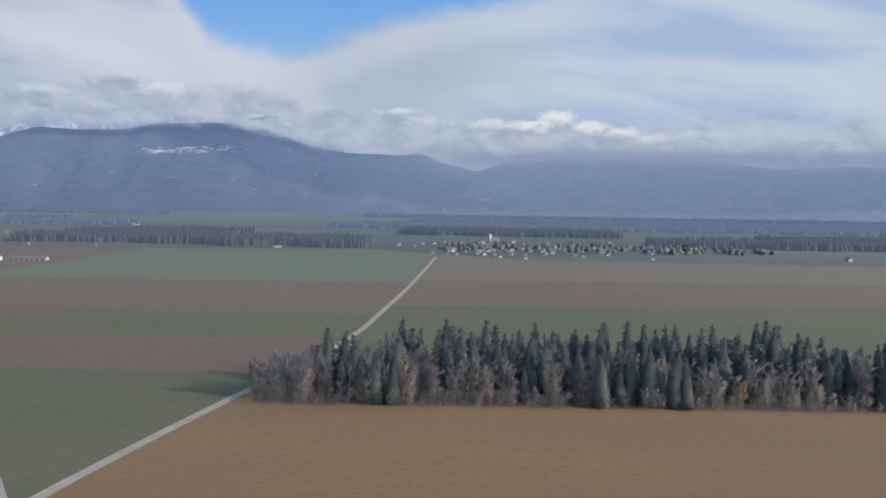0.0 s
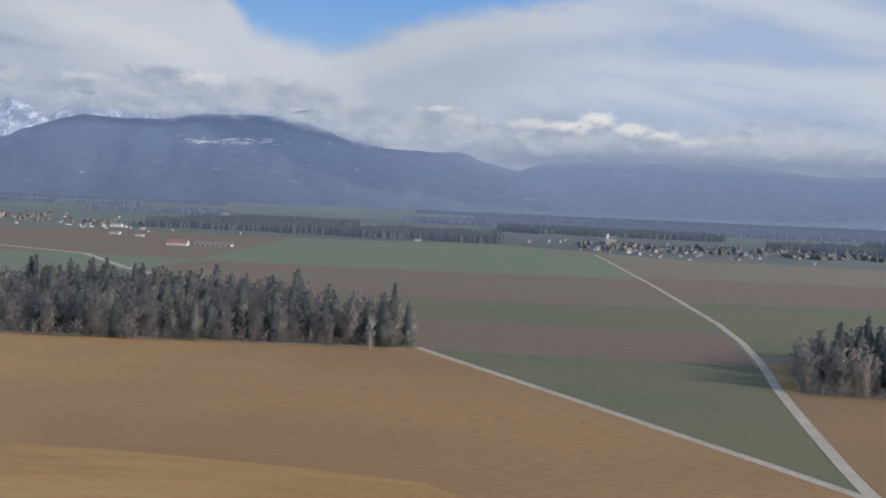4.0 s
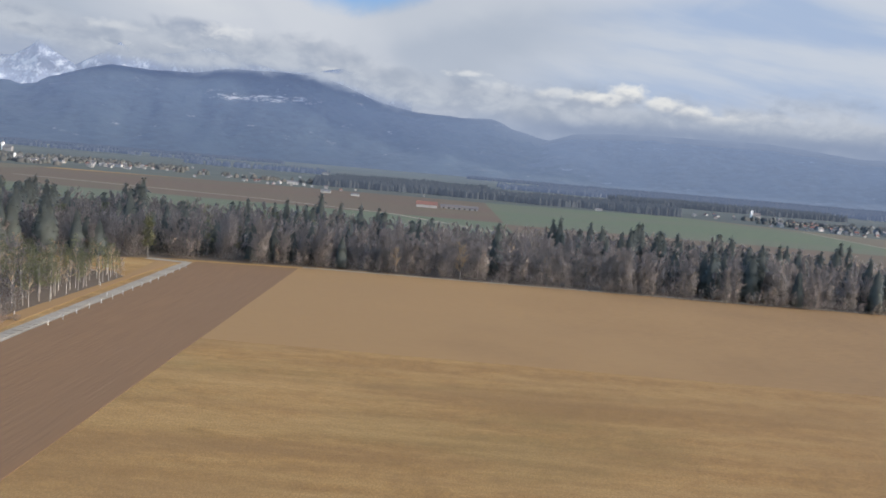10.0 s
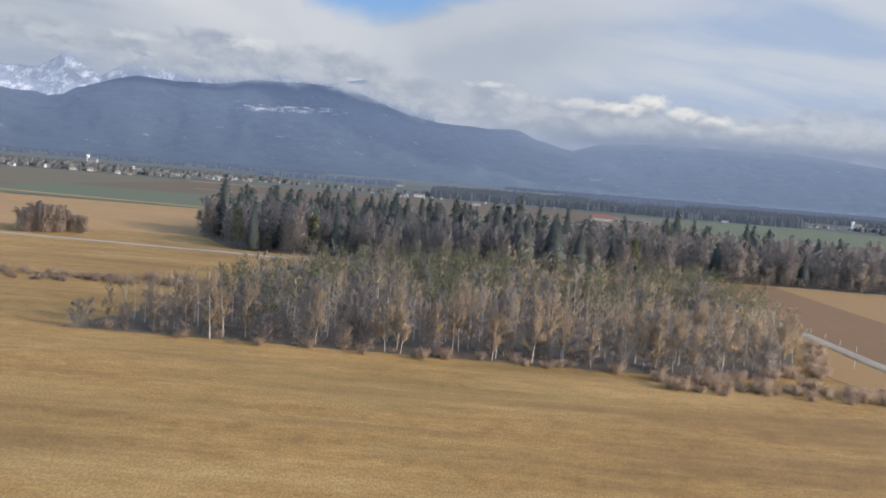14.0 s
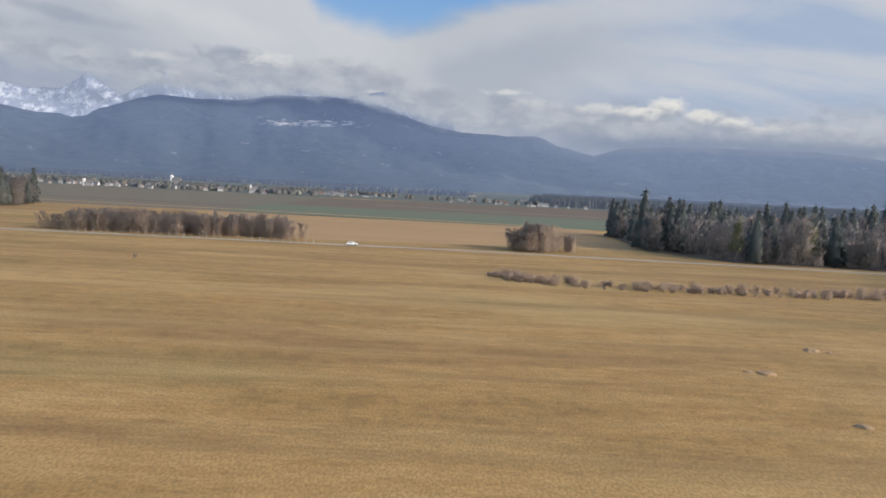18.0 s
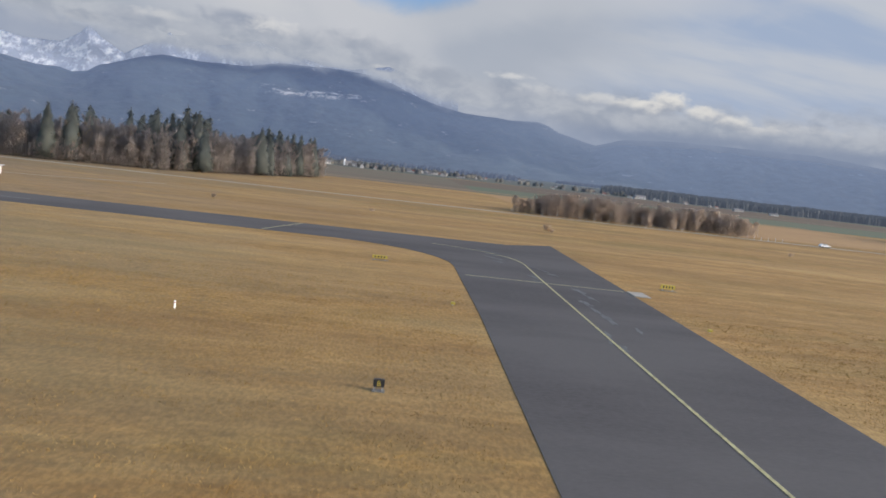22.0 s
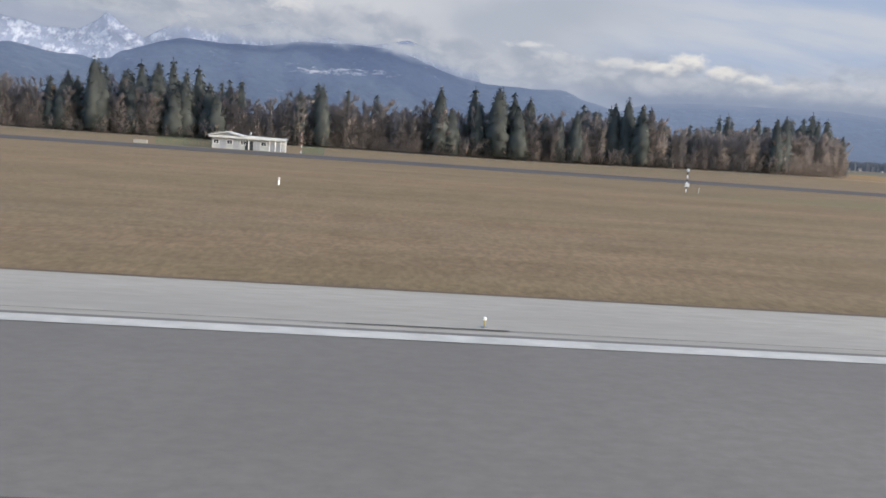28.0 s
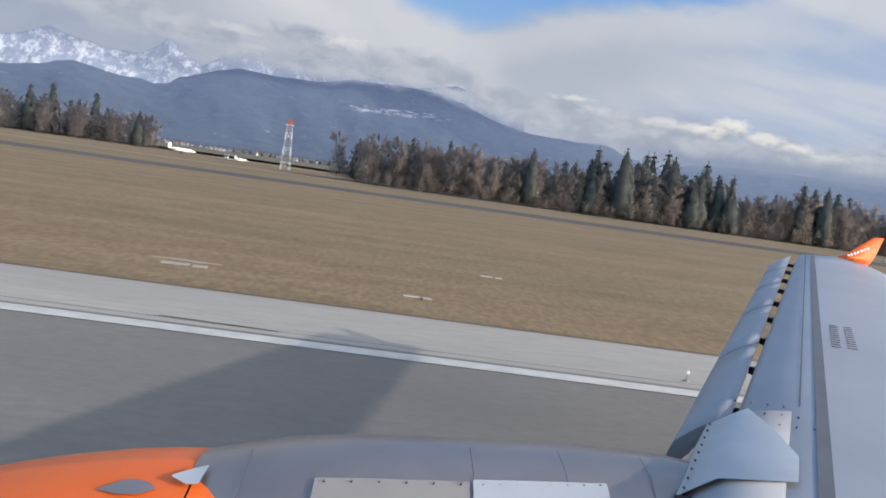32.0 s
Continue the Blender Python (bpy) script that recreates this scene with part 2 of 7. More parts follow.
def fade_along(mat, x0, x1, colour, most):
    """Lets a field grow paler along its length, broken up by large patches."""
    nt = mat.node_tree
    shader = next(n for n in nt.nodes if n.type == "BSDF_PRINCIPLED")
    was = shader.inputs["Base Color"].links[0].from_socket
    geo = nt.nodes.new("ShaderNodeNewGeometry")
    sep = nt.nodes.new("ShaderNodeSeparateXYZ")
    nt.links.new(geo.outputs["Position"], sep.inputs[0])
    big = nt.nodes.new("ShaderNodeTexNoise")
    big.inputs["Scale"].default_value = 0.03
    nt.links.new(geo.outputs["Position"], big.inputs["Vector"])
    along = math_n(nt, "ADD", sep.outputs[0], math_n(nt, "MULTIPLY", math_n(nt, "SUBTRACT", big.outputs[0], 0.5), 160.0))
    ramp = nt.nodes.new("ShaderNodeMapRange")
    ramp.inputs["From Min"].default_value, ramp.inputs["From Max"].default_value = x0, x1
    link(nt, along, ramp.inputs["Value"])
    col = mix_col(nt, math_n(nt, "MULTIPLY", ramp.outputs[0], most), was, colour)
    link(nt, col, shader.inputs["Base Color"])


fade_along(TAN_FIELD, 1010.0, 850.0, (0.30, 0.178, 0.068), 0.6)

PLOUGH = surface("ploughed_soil", (0.155, 0.086, 0.038), (0.184, 0.102, 0.045), (0.162, 0.092, 0.043), 1.3, 0.03, stretch=(1, 0.05, 1), bump=0.3, dist=0.1)
SOIL = surface("brown_field_soil", (0.095, 0.064, 0.042), (0.132, 0.086, 0.055), (0.108, 0.088, 0.051), 0.5, 0.012, stretch=(0.4, 1, 1))
CROP = surface("winter_crop_green", (0.064, 0.067, 0.030), (0.088, 0.088, 0.041), (0.106, 0.084, 0.042), 0.5, 0.014, stretch=(0.4, 1, 1))
PALE_CROP = surface("pale_green_crop", (0.078, 0.098, 0.052), (0.104, 0.121, 0.066), (0.112, 0.106, 0.07), 0.5, 0.010, stretch=(0.4, 1, 1))
DARK_CROP = surface("dull_green_meadow", (0.104, 0.088, 0.055), (0.136, 0.113, 0.068), (0.124, 0.09, 0.06), 0.4, 0.008, stretch=(0.4, 1, 1))
ORANGE_FIELD = surface("orange_tan_field", (0.300, 0.172, 0.070), (0.375, 0.228, 0.092), (0.240, 0.143, 0.062), 0.5, 0.012, stretch=(0.3, 1, 1))
VALLEY = surface("valley_floor", (0.070, 0.078, 0.062), (0.100, 0.104, 0.080), (0.045, 0.052, 0.052), 0.02, 0.0035, stretch=(0.35, 1, 1), bump=0)


def haze_glow(m, haze, y0, y1, amount):
    """Paints haze into distant ground as a bluish glow, growing from y0 to y1."""
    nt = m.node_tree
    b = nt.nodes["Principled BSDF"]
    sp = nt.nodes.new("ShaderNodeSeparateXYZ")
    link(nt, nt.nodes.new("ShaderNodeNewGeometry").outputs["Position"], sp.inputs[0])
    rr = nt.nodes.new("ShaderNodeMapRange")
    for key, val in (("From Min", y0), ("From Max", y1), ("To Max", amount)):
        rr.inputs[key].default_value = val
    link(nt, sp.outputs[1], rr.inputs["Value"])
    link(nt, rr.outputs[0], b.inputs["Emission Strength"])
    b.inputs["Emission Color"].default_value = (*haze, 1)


haze_glow(VALLEY, (0.11, 0.14, 0.20), 900, 2600, 0.178)
GRAVEL = surface("gravel_track", (0.234, 0.196, 0.143), (0.324, 0.278, 0.213), (0.198, 0.161, 0.111), 2.5, 0.15, bump=0.3)
ASPHALT = surface("dark_asphalt", (0.064, 0.058, 0.054), (0.086, 0.078, 0.073), (0.111, 0.102, 0.093), 6.0, 0.09, rough=0.85, stretch=(0.4, 1, 1), bump=0.15, dist=0.02)
CONCRETE = surface("grey_runway_concrete", (0.152, 0.138, 0.114), (0.182, 0.165, 0.138), (0.127, 0.115, 0.097), 5.0, 0.12, rough=0.85, stretch=(0.6, 1, 1), bump=0.06, dist=0.02)
ASPHALT.node_tree.nodes["Principled BSDF"].inputs["Specular IOR Level"].default_value = 0.12
ASPHALT.node_tree.nodes["Principled BSDF"].inputs["Roughness"].default_value = 1.0
SHOULDER = surface("pale_concrete", (0.292, 0.266, 0.216), (0.350, 0.320, 0.262), (0.240, 0.221, 0.186), 5.0, 0.2, rough=0.85, stretch=(0.2, 1, 1), bump=0.1, dist=0.02)
WHITE_LINE = plain("white_runway_paint", (0.51, 0.485, 0.42), 0.7, wear=0.18, scale=1.5, space="Position")
YELLOW_LINE = plain("yellow_taxiway_paint", (0.46, 0.41, 0.20), 0.7, wear=0.3, scale=1.5, space="Position")
STEEL = plain("galvanised_steel", (0.30, 0.31, 0.32), 0.5, 0.6)
WHITE_PAINT = plain("white_paint", (0.78, 0.77, 0.74), 0.55, wear=0.1)
OFF_WHITE = plain("weathered_white_wall", (0.56, 0.56, 0.54), 0.7, wear=0.15, scale=0.8)
SHED_WALL = plain("greyed_white_boarding", (0.40, 0.41, 0.39), 0.7, wear=0.2, scale=0.8)
DOME_WHITE = plain("off_white_radome_shell", (0.66, 0.65, 0.62), 0.6, wear=0.1)
RED_PAINT = plain("red_paint", (0.45, 0.07, 0.045), 0.55, wear=0.2)
RUST_STEEL = plain("reddish_painted_steel", (0.36, 0.17, 0.11), 0.6, wear=0.25)
BLACK_PAINT = plain("black_sign_face", (0.02, 0.02, 0.022), 0.5)
YELLOW_PAINT = plain("yellow_sign_face", (0.368, 0.288, 0.054), 0.5)
ORANGE_PAINT = plain("orange_paint", (0.720, 0.126, 0.016), 0.35, wear=0.06)
ROOF_GREY = plain("grey_roofing", (0.42, 0.43, 0.43), 0.6, wear=0.15)
ROOF_WHITE = plain("pale_metal_roof", (0.47, 0.48, 0.465), 0.6, wear=0.14, scale=0.5)
GREEN_MESH = plain("green_fence", (0.09, 0.15, 0.09), 0.7)
GLASS_DARK = plain("dark_window_glass", (0.03, 0.035, 0.04), 0.08, wear=0.0)
BARK = varied("grey_brown_bark", (0.21, 0.185, 0.165), (0.165, 0.145, 0.13), (0.12, 0.105, 0.098))
LITTER = surface("dark_leaf_litter", (0.094, 0.065, 0.041), (0.140, 0.100, 0.064), (0.112, 0.087, 0.060), 0.8, 0.05)
BIRCH_BARK = varied("white_birch_bark", (0.66, 0.60, 0.53), (0.56, 0.50, 0.44), (0.26, 0.22, 0.19), scale=3.0)
TWIGS = leafy(varied("bare_grey_brown_twigs", (0.413, 0.358, 0.320), (0.361, 0.316, 0.285), (0.380, 0.332, 0.298)), 0.62)
BIRCH_TWIGS = leafy(varied("birch_twigs", (0.616, 0.468, 0.307), (0.550, 0.418, 0.275), (0.484, 0.368, 0.242)), 0.55)
RED_TWIGS = leafy(varied("reddish_shrub_twigs", (0.533, 0.392, 0.289), (0.459, 0.344, 0.257), (0.406, 0.307, 0.231)), 0.6)
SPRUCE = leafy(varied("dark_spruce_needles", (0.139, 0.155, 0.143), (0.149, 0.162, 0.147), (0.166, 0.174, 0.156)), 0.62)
PINE = leafy(varied("olive_pine_needles", (0.25, 0.245, 0.13), (0.215, 0.222, 0.12), (0.27, 0.255, 0.145)), 0.5)
HEDGE_TWIGS = leafy(varied("pale_brown_hedge_twigs", (0.541, 0.429, 0.342), (0.472, 0.381, 0.305), (0.431, 0.352, 0.282)), 0.6)
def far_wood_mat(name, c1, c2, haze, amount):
    """Far woodland whose bluish haze is painted on as an even emission."""
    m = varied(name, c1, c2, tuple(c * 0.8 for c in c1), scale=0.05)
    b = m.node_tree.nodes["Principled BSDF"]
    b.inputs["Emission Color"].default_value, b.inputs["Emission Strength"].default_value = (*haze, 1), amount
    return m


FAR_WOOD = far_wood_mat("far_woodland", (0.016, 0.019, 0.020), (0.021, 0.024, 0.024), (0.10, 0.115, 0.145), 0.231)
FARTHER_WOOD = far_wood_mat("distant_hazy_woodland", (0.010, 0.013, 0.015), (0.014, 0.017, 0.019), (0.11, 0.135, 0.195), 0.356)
VILLAGE_TREES = varied("village_garden_trees", (0.075, 0.072, 0.066), (0.06, 0.065, 0.06), (0.09, 0.08, 0.07), scale=0.05)
HOUSE_WALL = varied("pale_plaster", (0.34, 0.33, 0.315), (0.20, 0.19, 0.185), (0.21, 0.205, 0.20), scale=0.2)
HOUSE_ROOF = varied("weathered_roof_tiles", (0.117, 0.100, 0.095), (0.153, 0.155, 0.158), (0.099, 0.100, 0.105), scale=0.4)
TILE_RED = varied("red_roof_tiles", (0.192, 0.093, 0.072), (0.160, 0.081, 0.063), (0.144, 0.076, 0.063), scale=0.5)


# ---- mesh helpers ----
def mesh_of(name, verts, faces, material=None, smooth=False):
    me = bpy.data.meshes.new(name)
    me.from_pydata([tuple(v) for v in verts], [], faces)
    if material:
        me.materials.append(material)
    if smooth:
        me.polygons.foreach_set("use_smooth", [True] * len(me.polygons))
    return me


def fast_mesh(name, verts, tris, material, normals=None):
    """A triangle mesh from arrays, with soft shading normals where they are given."""
    me = bpy.data.meshes.new(name)
    n, k = len(verts), len(tris)
    me.vertices.add(n)
    me.vertices.foreach_set("co", np.asarray(verts, np.float32).ravel())
    me.loops.add(3 * k)
    me.loops.foreach_set("vertex_index", np.asarray(tris, np.int32).ravel())
    me.polygons.add(k)
    me.polygons.foreach_set("loop_start", np.arange(0, 3 * k, 3, dtype=np.int32))
    me.materials.append(material)
    me.update()
    if normals is not None:
        me.polygons.foreach_set("use_smooth", [True] * k)
        me.normals_split_custom_set_from_vertices(np.asarray(normals, np.float32))
    return me


def crown_normals(verts, h):
    """Foliage shades as one rounded crown: normals lean outward from the stem and up."""
    v = np.asarray(verts, float)
    n = v - np.array([0.0, 0.0, 0.42 * h])
    n[:, 2] *= 0.55
    n /= np.linalg.norm(n, axis=1)[:, None] + 1e-6
    n[:, 2] += 0.5
    return n / (np.linalg.norm(n, axis=1)[:, None] + 1e-6)


def part(name, data, material, parent, label=""):
    """Links a bmesh or a mesh as one mesh object under a thing or a part."""
    if isinstance(data, bmesh.types.BMesh):
        me = bpy.data.meshes.new(name)
        data.to_mesh(me)
        data.free()
    else:
        me = data
    if material and not me.materials:
        me.materials.append(material)
    ob = new(name, me)
    ob.parent = parent
    return tagged(ob, label)


def thing(name, place, label, category, group="", kind="", turn=0.0):
    ob = new(name)
    ob.matrix_world = pose(*place, 0, 0, turn)
    return tagged(ob, label, category, group, kind)


def box(w, d, h, at=(0, 0, 0), bevel=0.0, bm=None):
    """A box w x d, h high, standing on at."""
    b = bm or bmesh.new()
    made = bmesh.ops.create_cube(b, size=1.0, matrix=Matrix.Translation((at[0], at[1], at[2] + h / 2)) @ Matrix.Diagonal((w, d, h, 1)))
    if bevel:
        edges = list({e for v in made["verts"] for e in v.link_edges})
        bmesh.ops.bevel(b, geom=edges, offset=bevel, segments=2, affect="EDGES")
    return b


def rod(a, c, r, r2=None, n=8, bm=None):
    """A tapered rod from a to c."""
    b = bm or bmesh.new()
    a, c = Vector(a), Vector(c)
    m = Matrix.Translation((a + c) / 2) @ (c - a).to_track_quat("Z", "Y").to_matrix().to_4x4()
    bmesh.ops.create_cone(b, cap_ends=True, segments=n, radius1=r, radius2=r if r2 is None else r2, depth=(c - a).length, matrix=m)
    return b


def smooth01(v, a, b):
    t = np.clip((np.asarray(v, float) - a) / (b - a), 0, 1)
    return t * t * (3 - 2 * t)


def ground_z(x, y):
    """The airfield falls a little towards the wood on its far side."""
    return -1.15 * smooth01(y, 120, 156) * (1 - smooth01(x, 190, 275)) * smooth01(x, -900, -500)


def structure(name, verts, faces, material, label, category):
    return tagged(new(name, mesh_of(name, verts, faces, material)), label, category, kind="structure")


def strip(name, pts, width, z, material, label, category):
    """A band of the given width along a line of points, draped on the ground."""
    fine = []
    for (x0, y0), (x1, y1) in zip(pts, pts[1:]):
        n = max(1, int(math.hypot(x1 - x0, y1 - y0) / 8))
        fine += [(x0 + (x1 - x0) * k / n, y0 + (y1 - y0) * k / n) for k in range(n)]
    fine.append(pts[-1])
    vs, fs = [], []
    for i, (x, y) in enumerate(fine):
        a, c = fine[max(0, i - 1)], fine[min(len(fine) - 1, i + 1)]
        d = Vector((c[0] - a[0], c[1] - a[1])).normalized()
        for s in (-1, 1):
            px, py = x - s * d.y * width / 2, y + s * d.x * width / 2
            vs.append((px, py, float(ground_z(px, py)) + z))
        if i:
            k = 2 * i
            fs.append((k - 2, k, k + 1, k - 1))
    return structure(name, vs, fs, material, label, category)


def sheet(name, outline, z, material, label, category="field"):
    """A flat piece of ground with the given outline, with a low edge of its own."""
    n = len(outline)
    vs = [(x, y, z) for x, y in outline] + [(x, y, -0.05) for x, y in outline]
    fs = [tuple(range(n))] + [(i, n + i, n + (i + 1) % n, (i + 1) % n) for i in range(n)]
    me = mesh_of(name, vs, fs, material)
    bm = bmesh.new()
    bm.from_mesh(me)
    bmesh.ops.recalc_face_normals(bm, faces=bm.faces)
    if bm.faces[0].normal.z < 0:
        bmesh.ops.reverse_faces(bm, faces=bm.faces)
    bm.to_mesh(me)
    bm.free()
    return tagged(new(name, me), label, category, kind="structure")


def rounded(pts, n=5):
    """A smooth line through the points."""
    out = []
    for i in range(len(pts) - 1):
        p = [Vector(pts[max(0, min(len(pts) - 1, i + k))]) for k in (-1, 0, 1, 2)]
        for j in range(n):
            s = j / n
            out.append(tuple(0.5 * (2 * p[1] + (p[2] - p[0]) * s + (2 * p[0] - 5 * p[1] + 4 * p[2] - p[3]) * s * s + (3 * p[1] - p[0] - 3 * p[2] + p[3]) * s ** 3)))
    return out + [tuple(pts[-1])]


# ---- ground ----
def ground():
    xs = np.concatenate([[-5200, -3000, -1800, -1200], np.arange(-900, 320, 20), np.arange(320, 1700, 60), [2000, 2600, 3400, 5000, 7000]])
    ys = np.concatenate([[-3000, -800, -200], np.arange(-60, 100, 40), np.arange(100, 180, 6), np.arange(180, 500, 40), [600, 900, 1400, 2200, 3200, 5200]])
    gx, gy = np.meshgrid(xs, ys)
    vs = np.stack([gx, gy, ground_z(gx, gy)], -1).reshape(-1, 3)
    nx, ny = len(xs), len(ys)
    fs = [(j * nx + i, j * nx + i + 1, (j + 1) * nx + i + 1, (j + 1) * nx + i) for j in range(ny - 1) for i in range(nx - 1)]
    return structure("ground", vs, fs, GRASS, "flat straw-coloured winter grassland of the airfield", "ground")


ground()
# fields round the approach
sheet("field", [(793, 148), (1000, 147.5), (1030, 144.5), (1062, 139), (1082, 124), (1092, 108), (1152, 108), (1141, 141), (1130, 156), (1121, 172), (1094, 204), (1052, 258), (793, 251)], 0.03, TAN_FIELD, "smooth tan stubble field in front of a wood")
sheet("field", [(1152, 108), (1700, 104), (1700, 221), (1159, 221), (1152, 190), (1146, 160), (1143.5, 141)], 0.03, BROWN_STUBBLE, "brown stubble field before a conifer wood")
sheet("field", [(766.5, 74), (796, 74), (794, 247), (763, 243)], 0.05, PLOUGH, "ploughed dark brown strip beside the gravel track")
sheet("field", [(1119.5, 172), (1131, 156), (1142, 142), (1144, 157), (1147.5, 175), (1150.5, 190), (1158, 222), (1164, 255), (1055, 258), (1096.5, 203)], 0.03, CROP, "green crop field between two farm tracks")
sheet("field", [(1056, 258), (1163, 255), (1177, 320), (900, 318), (900, 262)], 0.03, SOIL, "bare brown field beyond the green crop")
sheet("field", [(880, 318), (1177, 320), (1185, 392), (880, 380)], 0.03, CROP, "narrow green crop strip")
sheet("field", [(880, 380), (1185, 392), (1193, 540), (880, 532)], 0.03, SOIL, "broad bare brown field")
sheet("field", [(880, 532), (1193, 540), (1202, 770), (1115, 905), (880, 850)], 0.03, PALE_CROP, "large pale green field before the village")
sheet("field", [(1170, 275), (1900, 275), (1900, 500), (1187, 420), (1181.5, 346)], 0.03, CROP, "green crop field behind the conifer wood")
sheet("field", [(1188, 420), (1900, 500), (1900, 590), (1196, 560)], 0.03, SOIL, "brown field strip")
sheet("field", [(1196, 560), (1900, 590), (1900, 760), (1203, 740)], 0.03, DARK_CROP, "dull green meadow below the village")
sheet("field", [(420, 395), (880, 395), (880, 545), (420, 545)], 0.03, PALE_CROP, "pale green crop behind the wood")
sheet("field", [(420, 545), (880, 545), (880, 850), (640, 850), (420, 800)], 0.03, SOIL, "brown field round a red-roofed farm")
sheet("field", [(488, 240), (606, 262), (612, 395), (420, 400), (428, 262)], 0.03, ORANGE_FIELD, "orange-tan field beyond the hedge")
sheet("field", [(-2500, 395), (420, 400), (420, 830), (-2500, 900)], 0.02, DARK_CROP, "dull green meadow before the town")
sheet("field", [(860, 262), (1050, 262), (1175, 262), (1950, 268), (1950, 800), (1300, 790), (1115, 930), (860, 880)], 0.012, DARK_CROP, "dull meadow strips between the fields")
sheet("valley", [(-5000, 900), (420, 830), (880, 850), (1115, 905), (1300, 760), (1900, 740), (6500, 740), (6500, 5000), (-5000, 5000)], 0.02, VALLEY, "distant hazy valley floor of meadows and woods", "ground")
strip("field", [(-400, 440), (420, 428), (600, 405)], 7, 0.05, ORANGE_FIELD, "thin tan strip between meadows", "field")
strip("field", [(-400, 520), (420, 480)], 16, 0.05, SOIL, "brown strip between meadows", "field")

# tracks
strip("farm_track", [(1142.5, 139.5), (1130, 157), (1118.5, 172.5), (1102, 195), (1053, 261)], 2.7, 0.08, GRAVEL, "pale gravel farm track between fields", "track")
strip("farm_track", [(1139, 121), (1142, 145), (1144, 157), (1147.5, 175), (1150.5, 190), (1158, 225), (1167, 260), (1175, 300), (1181, 346), (1187, 440), (1191, 505), (1197, 640), (1203, 790)], 2.9, 0.09, GRAVEL, "pale gravel farm road running to the village", "track")
LANE = [(766.2, 60), (765.4, 95), (763.9, 140), (762.6, 205), (761.5, 240), (748, 242)]
sheet("verge", [(757, 98), (764, 98), (760, 150), (758, 205), (758.5, 240), (752, 240), (756, 205), (755.5, 150), (749, 124), (753, 113)], 0.06, TAN_FIELD, "brown trodden verge between wood and lane")
lane = strip("farm_track", LANE, 3.4, 0.08, GRAVEL, "straight pale gravel lane beside ploughed soil", "track")
slab_mesh = mesh_of("slab", [(sx * hx, sy * 1.2, z) for z, hx in ((0, 1.0), (0.05, 0.97)) for sx, sy in ((-1, -1), (1, -1), (1, 1), (-1, 1))], [(4, 5, 6, 7), (0, 1, 5, 4), (1, 2, 6, 5), (2, 3, 7, 6), (3, 0, 4, 7)], GRAVEL)
for k in range(60):
    sy = 78 + k * 2.62
    sxx = float(np.interp(sy, [p[1] for p in LANE[:5]], [p[0] for p in LANE[:5]]))
    slab = new("slab", slab_mesh)
    slab.matrix_world = pose(sxx, sy, 0.075, 0, 0, 2.0)
    slab.parent = lane
strip("farm_track", [(795, 250), (880, 252), (1050, 258)], 2.0, 0.07, GRAVEL, "thin gravel verge along the wood", "track")
strip("country_road", [(-300, 216), (430, 224), (540, 227), (625, 222), (700, 214)], 3.2, 0.10, SHOULDER, "narrow pale country road along a hedge", "road")
strip("country_road", [(480, 640), (700, 590), (800, 545), (860, 470), (900, 430)], 5, 0.08, GRAVEL, "pale road past the red-roofed farm", "road")


# ---- runway and taxiways ----
sheet("runway", [(-900, -17), (214, -17), (219, 14.9), (-900, 14.9)], 0.03, CONCRETE, "grey concrete runway with rubber marks", "runway")
sheet("runway", [(214, -17), (640, -17), (640, 14.9), (219, 14.9)], 0.03, ASPHALT, "dark asphalt start of the runway", "runway")
sheet("runway_shoulder", [(-900, 14.9), (250, 14.9), (250.5, 18.4), (246, 18.85), (-900, 18.85)], 0.026, SHOULDER, "pale concrete runway shoulder", "runway")


def arc(cx, cy, r, a0, a1, n=10):
    return [(cx + r * math.cos(radians(a0 + (a1 - a0) * k / n)), cy + r * math.sin(radians(a0 + (a1 - a0) * k / n))) for k in range(n + 1)]


sheet("taxiway", [(-900, 105), (250, 105), (346, 105.5)] + arc(372, 87.5, 17.5, 95, 0, 8) + [(390, 60), (390, 14.9), (408, 14.9), (408, 128), (400, 121.5), (310, 119.6), (-900, 119.6)], 0.028, ASPHALT, "dark asphalt parallel taxiway turning to the runway", "taxiway")
sheet("taxiway", rounded([(248, 14.91), (251, 15.6), (253, 16.4), (257, 18.4), (260, 20), (263.5, 22.6), (266, 25.3), (268.5, 28.8), (270, 32), (271.2, 37), (271.8, 44), (272, 84), (271, 88.5), (269, 93), (265, 98.5), (258, 104.9)]) + rounded([(304, 104.9), (298, 99), (293, 93), (290, 88), (288.2, 82), (288.2, 60), (288.8, 52), (289.8, 44.5), (290.9, 36), (292.6, 30.2), (295.2, 25.6), (297.8, 22.4), (300.5, 20.2), (305, 18.2), (312, 16.2), (322, 14.91)]), 0.03, ASPHALT, "dark asphalt connecting taxiway with wide fillets", "taxiway")


def line(name, pts, width, material, label, z=0.045):
    return strip(name, pts, width, z, material, label, "marking")


line("runway_edge_line", [(-900, 14.4), (248, 14.4)], 0.52, WHITE_LINE, "solid white painted runway edge line")
sheet("runway_shoulder", [(296, 14.92), (640, 14.92), (640, 18.4), (306, 18.5), (299, 21.2)], 0.027, SHOULDER, "pale concrete runway shoulder", "runway")
strip("rubber_mark", [(-900, -1.3), (216, -1.3)], 17.5, 0.036, ASPHALT, "dark rubber-stained middle of the runway", "runway")
line("turf_edge", [(-900, 18.93), (246, 18.93)], 0.22, LITTER, "dark soil edge between turf and concrete", 0.034)
